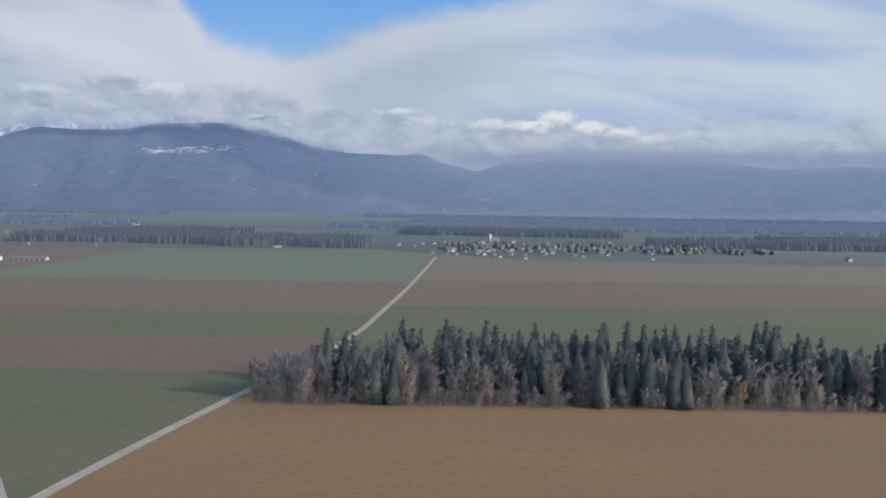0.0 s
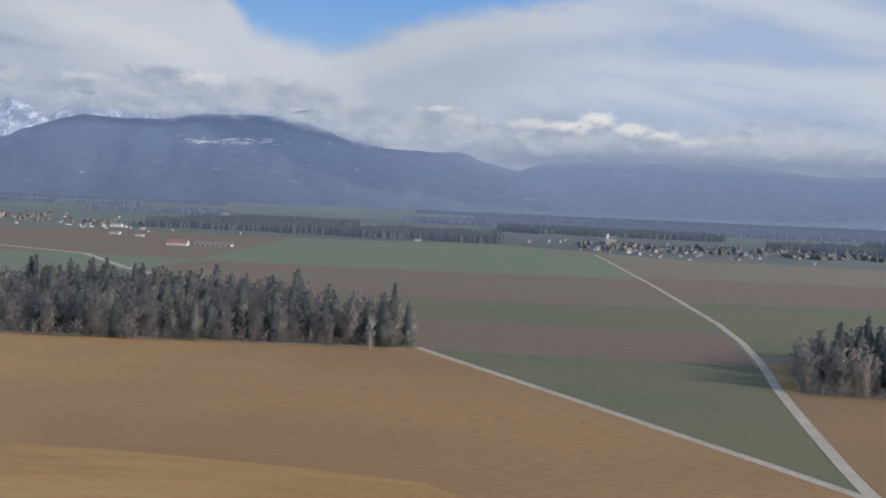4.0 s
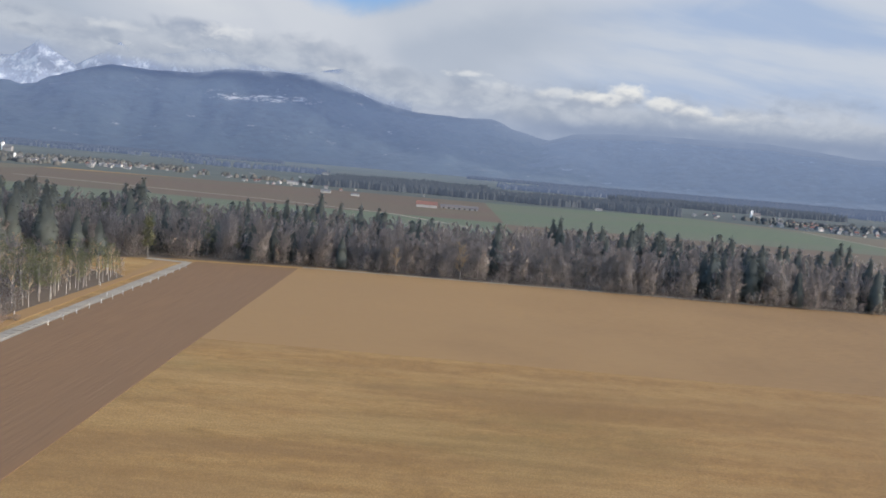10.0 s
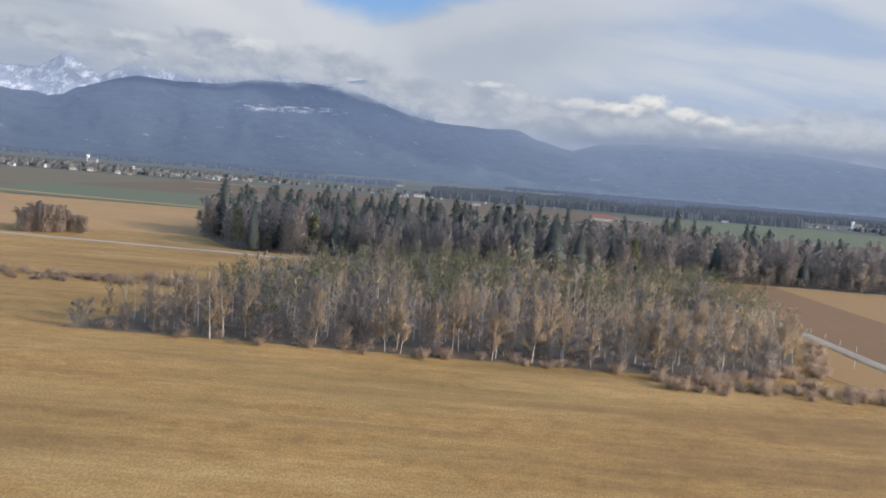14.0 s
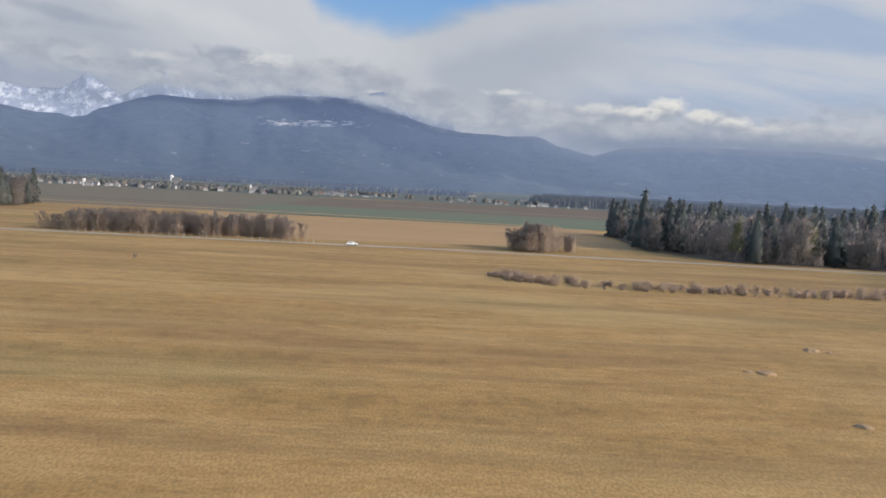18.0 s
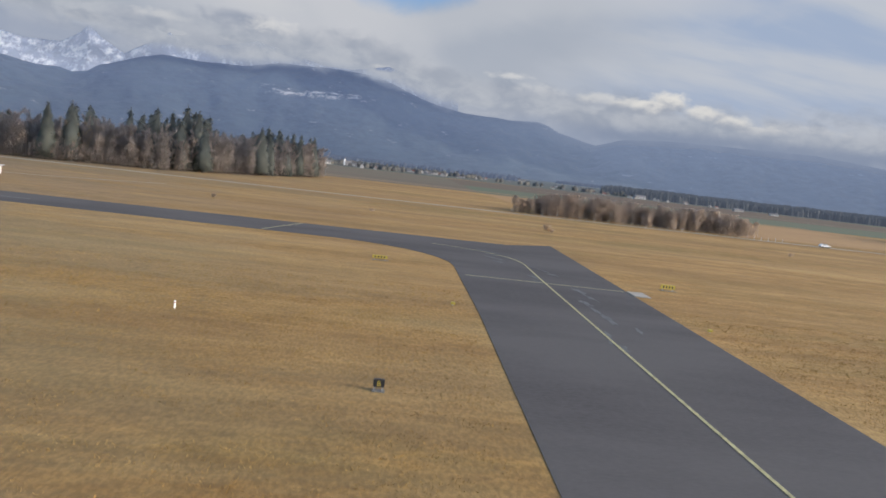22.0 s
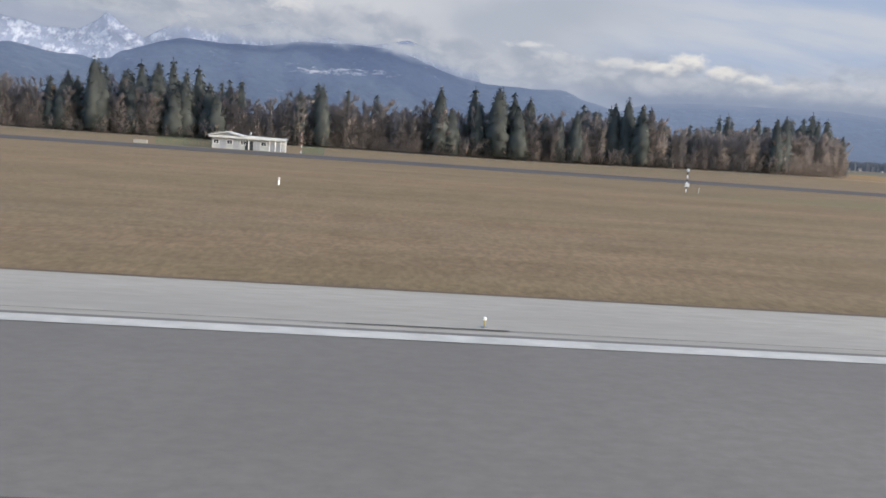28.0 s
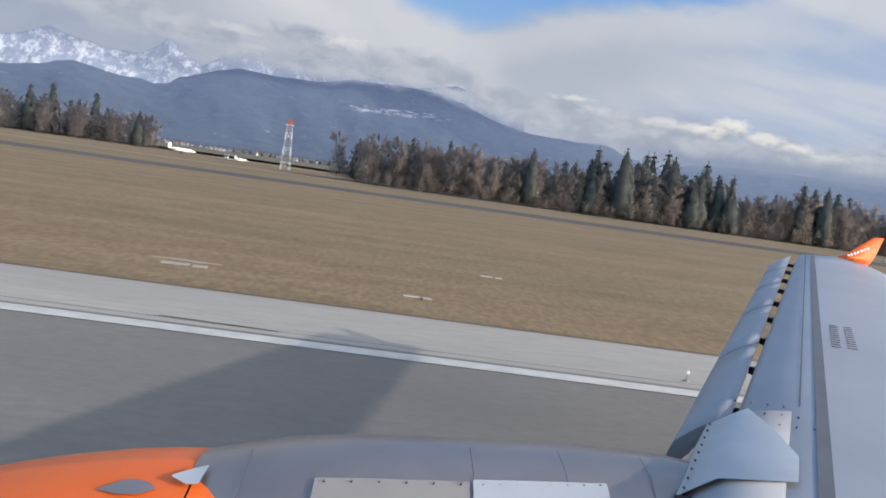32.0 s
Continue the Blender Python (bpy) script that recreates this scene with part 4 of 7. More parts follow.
def spruce_mesh(seed, h, spread, whorls, boughs, sprays, size=1.0):
    """Conifer: whorls of drooping boughs, each hung with overlapping sprays, round a dark ragged heart."""
    rng = np.random.default_rng(seed)
    trunk = ring_trunk(rng, h * 0.98, 0.014 * h, 0.02, 0.1)
    vs, ts = [], []
    taper = rng.uniform(0.5, 0.72)

    def girth(s):
        return 0.74 * spread * (1 - s) ** taper * (0.8 + 0.2 * min(1.0, s / 0.22)) + 0.05

    heart(vs, ts, rng, *((9, 13) if size == 1.0 else (6, 8)), lambda s: girth(s) * 0.78, 0.06 * h, 0.93 * h, 0.22)
    for w in range(whorls):
        s = ((w + rng.uniform(0.1, 0.9)) / whorls) ** 0.9
        ph = rng.uniform(0, 6.2832)
        k = max(3, int(boughs * (1.1 - 0.6 * s)))
        for i in range(k):
            a = ph + 6.2832 * (i + rng.uniform(-0.3, 0.3)) / k
            ln = girth(s) * rng.uniform(0.7, 1.18)
            out = np.array([math.cos(a), math.sin(a), 0.0])
            side = np.array([-math.sin(a), math.cos(a), 0.0])
            m = max(2, int(round(sprays * (0.35 + 0.65 * (1 - s)))))
            for f in np.linspace(0.62, 1.0, m):
                droop = -0.10 * ln * f - 0.16 * ln * f * f
                c = out * ln * f * 0.86 + side * rng.normal(0, 0.16 * ln) + (0, 0, h * (0.08 + 0.89 * s) + droop + rng.normal(0, 0.12))
                d = out * rng.uniform(0.5, 1.0) + side * rng.normal(0, 0.5) + (0, 0, rng.uniform(-0.75, -0.05))
                d /= np.linalg.norm(d)
                u = np.cross(d, (0, 0, 1)) + rng.normal(0, 0.35, 3)
                u /= np.linalg.norm(u) + 1e-9
                wd, lg = size * rng.uniform(0.3, 0.55) * (0.55 + 0.45 * (1 - s)), size * rng.uniform(0.55, 1.05) * (0.5 + 0.5 * (1 - s))
                q = len(vs)
                vs += [tuple(c - u * wd), tuple(c + u * wd), tuple(c + d * lg)]
                ts.append((q, q + 1, q + 2))
    for j in range(14):
        a = rng.uniform(0, 6.2832)
        f = rng.uniform(0, 1)
        sliver(vs, ts, (0, 0, h * (0.88 + 0.1 * f)), (math.cos(a), math.sin(a), -0.1), (0.62 - 0.5 * f) * size, 0.3 * size * (1 - 0.6 * f), rng)
    sliver(vs, ts, (0, 0, h * 0.92), (0, 0, 1), 0.06 * h, 0.3, rng)
    return trunk, (vs, ts)


def bare_mesh(seed, h, spread, limbs, twigs, low=0.3, width=0.07, lean=0.4):
    """Winter tree: trunk, steep limbs that fork, and a fine haze of upright twigs."""
    rng = np.random.default_rng(seed)
    tv, tt = ring_trunk(rng, h * 0.88, 0.005 * h + 0.02, 0.02, lean, 5, 4)
    vs, ts = [], []
    ends = []
    for i in range(limbs):
        s = low + (0.92 - low) * (i + rng.uniform(0, 1)) / limbs
        a = rng.uniform(0, 6.2832)
        reach = spread * math.sqrt(max(0.08, 1 - ((s - 0.45) / 0.62) ** 2)) * rng.uniform(0.55, 1.1)
        p = np.array([0, 0, h * s * 0.85])
        rise = reach * rng.uniform(0.9, 2.0)
        q = p + np.array([math.cos(a) * reach, math.sin(a) * reach, rise])
        q[2] = min(q[2], h * rng.uniform(0.93, 1.0))
        limb(vs, ts, p, q, 0.0055 * h * (1.1 - s), 0.015)
        ends.append((p, q))
        for j in range(2):
            f = rng.uniform(0.35, 0.8)
            o = p + (q - p) * f
            e = o + (q - p) * rng.uniform(0.3, 0.6) + rng.normal(0, 0.22 * reach, 3)
            e[2] = min(e[2], h * 0.99)
            limb(vs, ts, o, e, 0.03, 0.012)
            ends.append((o, e))
    for i in range(twigs):
        p, q = ends[rng.integers(len(ends))]
        o = p + (q - p) * rng.uniform(0.3, 1.0)
        if low < 0.15 and i % 4 == 0:
            a, r = rng.uniform(0, 6.2832), spread * math.sqrt(rng.uniform(0, 1))
            o = np.array([math.cos(a) * r, math.sin(a) * r, h * rng.uniform(0.03, 0.6)])
        d = 0.5 * (q - p) / (np.linalg.norm(q - p) + 1e-9) + rng.normal(scale=0.42, size=3) + (0, 0, 0.75)
        sliver(vs, ts, o, d, rng.uniform(0.05, 0.12) * h, width * rng.uniform(0.6, 1.4), rng)
    return (tv, tt), (vs, ts)


def pine_mesh(seed, h, spread, clumps, tufts):
    rng = np.random.default_rng(seed)
    tv, tt = ring_trunk(rng, h * 0.93, 0.012 * h + 0.03, 0.03, 0.4, 5, 4)
    vs, ts = [], []
    for i in range(clumps):
        s = rng.uniform(0.32, 1.0)
        a, r = rng.uniform(0, 6.2832), spread * (1.05 - s * 0.75) * rng.uniform(0.25, 1.0)
        c = np.array([math.cos(a) * r, math.sin(a) * r, h * s])
        limb(vs, ts, (0, 0, h * s - 0.4), c, 0.05, 0.02)
        for j in range(tufts):
            o = c + rng.normal(scale=(0.45, 0.45, 0.28), size=3) * spread * 0.42
            sliver(vs, ts, o, rng.normal(size=3) + (0, 0, 0.5), rng.uniform(0.4, 0.8), rng.uniform(0.14, 0.28), rng)
    return (tv, tt), (vs, ts)


def shrub_mesh(seed, h, spread, twigs, width=0.06):
    rng = np.random.default_rng(seed)
    tv, tt, vs, ts = [], [], [], []
    for i in range(9):
        a, r = rng.uniform(0, 6.2832), spread * rng.uniform(0.2, 0.8)
        limb(tv, tt, (rng.normal(scale=0.2), rng.normal(scale=0.2), -0.05), (math.cos(a) * r, math.sin(a) * r, h * rng.uniform(0.5, 0.9)), 0.04, 0.01)
    for i in range(twigs):
        a, r, s = rng.uniform(0, 6.2832), spread * math.sqrt(rng.uniform(0, 1)), rng.uniform(0.02, 0.75)
        sliver(vs, ts, (math.cos(a) * r * (0.5 + s), math.sin(a) * r * (0.5 + s), h * s * rng.uniform(0.7, 1.1)), rng.normal(size=3) * 0.5 + (0, 0, 1), rng.uniform(0.2, 0.45) * h, width * rng.uniform(0.6, 1.4), rng)
    return (tv, tt), (vs, ts)


KINDS = {}


def kind_of(name, makers, bark, leaf, label, category):
    """Some shapes of one kind of tree, each with trunk and crown, near and light."""
    KINDS[name] = dict(shapes=[], bark=bark, leaf=leaf, label=label, category=category)
    for mk in makers:
        (tv, tt), (vs, ts) = mk
        KINDS[name]["shapes"].append((np.array(tv), np.array(tt), np.array(vs), np.array(ts), fast_mesh("trunk", tv, tt, bark), fast_mesh("crown", vs, ts, leaf, crown_normals(vs, max(v[2] for v in vs)))))


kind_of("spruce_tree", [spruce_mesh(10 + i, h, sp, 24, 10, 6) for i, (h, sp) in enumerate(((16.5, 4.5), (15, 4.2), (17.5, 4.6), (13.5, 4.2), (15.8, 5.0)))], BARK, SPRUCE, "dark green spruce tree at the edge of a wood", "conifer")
kind_of("bare_tree", [bare_mesh(20 + i, h, sp, 17, 3600, 0.06, 0.075) for i, (h, sp) in enumerate(((14, 2.7), (12.5, 2.4), (15.0, 2.8), (11.5, 2.3), (13.2, 2.2)))], BARK, TWIGS, "leafless grey-brown deciduous tree in winter", "tree")
kind_of("birch_tree", [bare_mesh(40 + i, h, sp, 20, 1800, 0.16, 0.045, 0.7) for i, (h, sp) in enumerate(((12.5, 1.5), (11, 1.3), (13.5, 1.6)))], BIRCH_BARK, BIRCH_TWIGS, "slender leafless birch with a pale white trunk", "birch")
kind_of("pine_tree", [pine_mesh(50 + i, h, sp, 46, 38) for i, (h, sp) in enumerate(((11, 2.4), (12.5, 2.6), (10, 2.2)))], BARK, PINE, "olive-green pine tree in a young wood", "pine")
kind_of("shrub", [shrub_mesh(60 + i, h, sp, 520, 0.055) for i, (h, sp) in enumerate(((2.6, 1.6), (2.0, 1.5), (3.2, 1.7)))], BARK, RED_TWIGS, "leafless reddish-brown shrub in dry grass", "shrub")
kind_of("hedge_tree", [bare_mesh(70 + i, h, sp, 20, 3200, 0.02, 0.05, 0.2) for i, (h, sp) in enumerate(((6.0, 2.1), (5.4, 2.0), (6.4, 2.2)))], BARK, HEDGE_TWIGS, "dense leafless brown hedge tree", "tree")

kind_of("young_tree", [bare_mesh(75 + i, h, sp, 18, 2600, 0.02, 0.06, 0.3) for i, (h, sp) in enumerate(((6.2, 1.9), (5.4, 1.7), (6.8, 2.0)))], BARK, TWIGS, "young leafless grey-brown tree at the edge of a wood", "tree")

PALE_TWIGS = leafy(varied("pale_birch_twigs", (0.58, 0.55, 0.51), (0.50, 0.47, 0.43), (0.42, 0.39, 0.36)))
kind_of("white_birch", [bare_mesh(81, 15.0, 2.6, 22, 900, 0.3, 0.07, 0.9)], BIRCH_BARK, PALE_TWIGS, "tall white birch standing out before a dark wood", "birch")

LIGHT = {
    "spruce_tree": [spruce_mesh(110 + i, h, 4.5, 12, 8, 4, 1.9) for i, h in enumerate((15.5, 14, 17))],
    "bare_tree": [bare_mesh(120 + i, h, 2.8, 9, 620, 0.08, 0.2) for i, h in enumerate((13, 12, 14.2))],
    "birch_tree": [bare_mesh(140 + i, h, 1.6, 8, 120, 0.35, 0.09) for i, h in enumerate((12, 11))],
    "pine_tree": [pine_mesh(150 + i, h, 2.5, 20, 13) for i, h in enumerate((11, 12.5))],
    "shrub": [shrub_mesh(160 + i, h, 1.7, 110, 0.09) for i, h in enumerate((2.4, 3.0))],
    "hedge_tree": [bare_mesh(160 + i, h, 1.9, 10, 340, 0.05, 0.12, 0.2) for i, h in enumerate((6.0, 6.8))],
    "young_tree": [bare_mesh(170 + i, h, 1.9, 10, 340, 0.05, 0.12, 0.2) for i, h in enumerate((6.0, 6.8))],
}


def plant(name, x, y, scale, turn, group):
    """One tree as a thing: its trunk with the crown under it."""
    k = KINDS[name]
    wide = 0.9 + 0.4 * (turn * 3.7 % 1.0) if name == "spruce_tree" else 0.9 + 0.25 * (turn * 3.7 % 1.0)
    tv, tt, vs, ts, trunk, crown = k["shapes"][int(turn * 7.3) % len(k["shapes"])]
    ob = new(name, trunk)
    ob.matrix_world = pose(x, y, float(ground_z(x, y)) - 0.05, 0, 0, math.degrees(turn)) @ Matrix.Diagonal((scale * wide, scale * wide, scale, 1))
    tagged(ob, k["label"], k["category"], group)
    c = new("crown", crown)
    c.parent = ob
    return ob


def mass(name, spots, label):
    """Many trees deep in a wood as one mesh of kind stuff: spots of (kind, x, y, scale, turn)."""
    root = None
    by = {}
    for kind, x, y, s, t in spots:
        by.setdefault(kind, []).append((x, y, s, t))
    top = new(name)
    tagged(top, label, "woodland", kind="stuff")
    for kind, rows in by.items():
        protos = LIGHT[kind]
        for which, mat in ((0, KINDS[kind]["bark"]), (1, KINDS[kind]["leaf"])):
            V, T, N, base = [], [], [], 0
            for i, (x, y, s, t) in enumerate(rows):
                v, tr = (np.array(a) for a in protos[i % len(protos)][which])
                c, sn = math.cos(t), math.sin(t)
                R = np.array([[c, -sn, 0], [sn, c, 0], [0, 0, 1]]) * s
                V.append(v @ R.T + (x, y, float(ground_z(x, y)) - 0.05))
                N.append(crown_normals(v, v[:, 2].max()) @ R.T / s)
                T.append(tr + base)
                base += len(v)
            ob = new("trunks" if which == 0 else "crowns", fast_mesh(name, np.concatenate(V), np.concatenate(T), mat, np.concatenate(N) if which else None))
            ob.parent = top
            tagged(ob, kind="stuff")
    return top


def inside(x, y, poly):
    hit = False
    for (x0, y0), (x1, y1) in zip(poly, poly[1:] + poly[:1]):
        if (y0 > y) != (y1 > y) and x < (x1 - x0) * (y - y0) / (y1 - y0) + x0:
            hit = not hit
    return hit


def wood(seed, poly, spacing, mix, group, near, label, size=1.0, lean=None, grow=None):
    """A wood inside an outline: trees within `near` metres of its front edge are things, the rest one mass."""
    rng = random.Random(seed)
    xs, ys = [p[0] for p in poly], [p[1] for p in poly]
    names, weights = list(mix), list(mix.values())
    deep = []
    x = min(xs)
    while x < max(xs):
        y = min(ys)
        while y < max(ys):
            px, py = x + rng.uniform(-0.5, 0.5) * spacing, y + rng.uniform(-0.5, 0.5) * spacing
            y += spacing
            if not inside(px, py, poly):
                continue
            w = list(weights)
            blob = noise.noise(Vector((px / 22.0, py / 22.0, seed * 3.7)))
            for i, nm in enumerate(names):
                if nm in ("spruce_tree", "pine_tree"):
                    w[i] *= max(0.03, 1 + 3.6 * blob)
                    w[i] *= lean(px, py) if lean else 1.0
            nm = rng.choices(names, w)[0]
            s = size * (rng.uniform(0.72, 1.1) if nm == "spruce_tree" else rng.uniform(0.74, 1.02)) * (1 + (0.26 if nm == "spruce_tree" else 0.16) * blob)
            s *= grow(px, py) if grow else 1.0
            t = rng.uniform(0, 6.28)
            front = not inside(px, py - near, poly)
            if front:
                plant(nm, px, py, s, t, group)
            else:
                deep.append((nm, px, py, s, t))
        x += spacing
    tagged(new("forest_floor", mesh_of("forest_floor", [(px, py, float(ground_z(px, py)) + 0.04) for px, py in poly], [tuple(range(len(poly)))], LITTER)), "dark leaf litter on the floor of a wood", "ground", kind="structure")
    if deep:
        mass("wood_interior", deep, label)


wood(1, [(1163, 220), (1520, 222), (1520, 268), (1182, 268), (1172, 250)], 4.7, {"spruce_tree": 4.5, "bare_tree": 4.0, "birch_tree": 0.9, "young_tree": 0.8}, "trees of the conifer wood", 5.5, "dark conifer wood behind a stubble field", 1.0, lambda x, y: (0.12 if y < 236 else 1.6) if x < 1238 else 4.0)
wood(2, [(797, 253), (940, 251), (1053, 259), (1045, 290), (985, 335), (930, 352), (797, 330)], 4.8, {"spruce_tree": 1.3, "bare_tree": 7, "birch_tree": 0.5, "young_tree": 1.2}, "trees of the long wood", 5.5, "long mixed wood of bare trees and spruces", 1.06, lambda x, y: 0.35 if x < 890 else 1.0 if x < 925 else 1.5)
wood(3, [(606, 262), (625, 232), (700, 222), (755, 246), (797, 251), (797, 345), (612, 345)], 4.9, {"spruce_tree": 2.4, "bare_tree": 5.4, "pine_tree": 0.8, "young_tree": 1.2}, "trees of the inner wood", 5.5, "mixed wood of spruces and leafless trees", 1.08, lambda x, y: 1.5 if x < 685 else 0.6)
wood(4, [(631, 116), (725, 116), (742, 122), (756, 150), (757, 205), (750, 214), (662, 214), (654, 190), (645, 155)], 3.2, {"birch_tree": 7.5, "pine_tree": 2.4, "bare_tree": 0.8, "young_tree": 4.5, "hedge_tree": 0.8}, "trees of the birch wood", 7.0, "young wood of birches and olive-green pines", 0.80, lambda x, y: 3.0 if x < 668 and y > 124 else 0.0 if y < 140 else 0.8 if y < 158 else 4.5)
wood(5, [(342, 356), (326, 292), (305, 250), (272, 236), (205, 238), (100, 232), (0, 230), (-11, 229), (-24, 252), (100, 256), (200, 262), (262, 268), (296, 320), (330, 400)], 3.2, {"spruce_tree": 2.6, "bare_tree": 6.4, "birch_tree": 0.3, "young_tree": 1.6}, "trees of the airfield wood", 6.0, "tall mixed wood along the airfield", 1.12, lambda x, y: 0.25 if x < 30 else 0.55 if noise.noise(Vector((x / 15.0, y / 30.0, 4.0))) < 0.05 else 2.4, lambda x, y: 1.0 + 0.12 * max(0.0, 1 - abs(x - 30) / 60))
wood(6, [(-330, 345), (-200, 350), (-118, 365), (-130, 395), (-330, 400)], 6.5, {"spruce_tree": 3, "bare_tree": 5}, "trees of the far airfield wood", 6.0, "mixed wood at the end of the airfield", 1.35)
plant("white_birch", 1038.6, 252.5, 0.8, 1.1, "trees of the long wood")


# ---- hedges and shrubs ----
def row(seed, kind, pts, count, spread, group, lo=0.8, hi=1.15):
    rng = random.Random(seed)
    for i in range(count):
        s = (i + rng.random()) / count * (len(pts) - 1)
        k = min(int(s), len(pts) - 2)
        x = pts[k][0] + (pts[k + 1][0] - pts[k][0]) * (s - k) + rng.uniform(-1, 1) * spread * 0.5
        y = pts[k][1] + (pts[k + 1][1] - pts[k][1]) * (s - k) + rng.uniform(-1, 1) * spread
        plant(kind, x, y, rng.uniform(lo, hi), rng.uniform(0, 6.28), group)


row(11, "hedge_tree", [(426, 237), (455, 239), (490, 242)], 130, 8.0, "trees of the hedge grove", 0.72, 1.12)
row(22, "hedge_tree", [(416, 235), (428, 236)], 10, 2.5, "trees of the hedge grove", 0.45, 0.8)
row(12, "hedge_tree", [(559, 237), (572, 240)], 26, 5.0, "trees of the round thicket", 0.95, 1.15)
row(20, "hedge_tree", [(563, 238), (568, 239)], 14, 3.0, "trees of the round thicket", 1.2, 1.42)
row(21, "hedge_tree", [(575, 240), (577, 241)], 4, 1.0, "trees of the round thicket", 0.75, 0.9)
row(13, "shrub", [(549, 167), (556, 158), (584, 156), (612, 158), (640, 163)], 230, 4.5, "shrubs of the low hedge", 0.3, 0.65)
row(14, "shrub", [(718, 111), (758, 113)], 70, 4.0, "shrubs at the wood's corner", 0.3, 0.75)
row(15, "shrub", [(634, 116.5), (726, 115.5), (748, 124), (759, 150)], 90, 2.2, "shrubs along the birch wood", 0.3, 0.7)
def undergrowth(seed, pts, count, label):
    """Low bare trees along the foot of a wood, as one mass."""
    rng = random.Random(seed)
    spots = []
    for i in range(count):
        s = (i + rng.random()) / count * (len(pts) - 1)
        k = min(int(s), len(pts) - 2)
        x, y = (pts[k][c] + (pts[k + 1][c] - pts[k][c]) * (s - k) for c in (0, 1))
        spots.append(("young_tree", x + rng.uniform(-0.6, 0.6), y + rng.uniform(-1.2, 1.2), rng.uniform(0.5, 0.95), rng.uniform(0, 6.28)))
    mass("undergrowth", spots, label)


undergrowth(17, [(798, 252), (940, 250), (1050, 258)], 110, "bare undergrowth along the foot of the long wood")
undergrowth(18, [(1164, 219), (1340, 221)], 80, "bare undergrowth along the foot of the conifer wood")
undergrowth(19, [(-10, 228), (100, 230.5), (205, 236.5), (272, 234.5), (304, 249)], 170, "bare undergrowth along the foot of the airfield wood")
row(16, "shrub", [(560, 168), (430, 160), (330, 160)], 7, 10.0, "scattered dry shrubs", 0.3, 0.6)


# ---- radome and its hut ----
def radome():
    t = thing("radar_dome", (294, 162, float(ground_z(294, 162))), "large white radar dome on a reddish steel trestle in the grass", "radome", turn=20)
    b = bmesh.new()
    bmesh.ops.create_icosphere(b, subdivisions=4, radius=3.35, matrix=Matrix.Translation((0, 0, 5.85)))
    bmesh.ops.delete(b, geom=[v for v in b.verts if v.co.z < 2.75], context="VERTS")
    for f in b.faces:
        f.smooth = True
    part("dome", b, DOME_WHITE, t, "white faceted radome shell")
    part("collar", rod((0, 0, 2.35), (0, 0, 2.85), 1.55, 1.7, 20), WHITE_PAINT, t)
    part("platform", box(3.8, 3.8, 0.18, (0, 0, 2.15), 0.02), RUST_STEEL, t)
    for i, (sx, sy) in enumerate(((-1, -1), (1, -1), (1, 1), (-1, 1))):
        part("leg", rod((sx * 1.95, sy * 1.95, 0), (sx * 1.6, sy * 1.6, 2.2), 0.13, n=6), RUST_STEEL, t)
        ax, ay = ((-1, -1), (1, -1), (1, 1), (-1, 1))[(i + 1) % 4]
        part("brace", rod((sx * 1.9, sy * 1.9, 0.2), (ax * 1.62, ay * 1.62, 2.0), 0.06, n=6), RUST_STEEL, t)
        part("brace", rod((ax * 1.9, ay * 1.9, 0.2), (sx * 1.62, sy * 1.62, 2.0), 0.06, n=6), RUST_STEEL, t)
    part("stair", rod((1.2, -3.4, 0), (0.6, -1.8, 2.2), 0.16, n=6), RUST_STEEL, t)


radome()


def striped_hut():
    t = thing("striped_hut", (300.5, 154.5, float(ground_z(300, 154))), "low red and white striped equipment hut with a flat roof", "hut", turn=8)
    part("wall", box(5.4, 2.6, 1.55, (0, 0, 0), 0.02), OFF_WHITE, t)
    for k in range(5):
        part("stripe", box(0.62, 0.03, 1.5, (-2.4 + k * 1.2, -1.325, 0.02)), RUST_STEEL, t)
    for y in (-0.8, 0.3):
        part("stripe", box(0.03, 0.5, 1.5, (-2.715, y, 0.02)), RED_PAINT, t)
    part("door", box(0.75, 0.05, 1.5, (1.2, -1.335, 0.03), 0.01), RUST_STEEL, t)
    part("roof_edge", box(6.1, 3.3, 0.1, (0, 0, 1.55), 0.02), RUST_STEEL, t)
    part("roof", box(6.3, 3.5, 0.13, (0, 0, 1.65), 0.03), OFF_WHITE, t, "pale flat roof")


striped_hut()


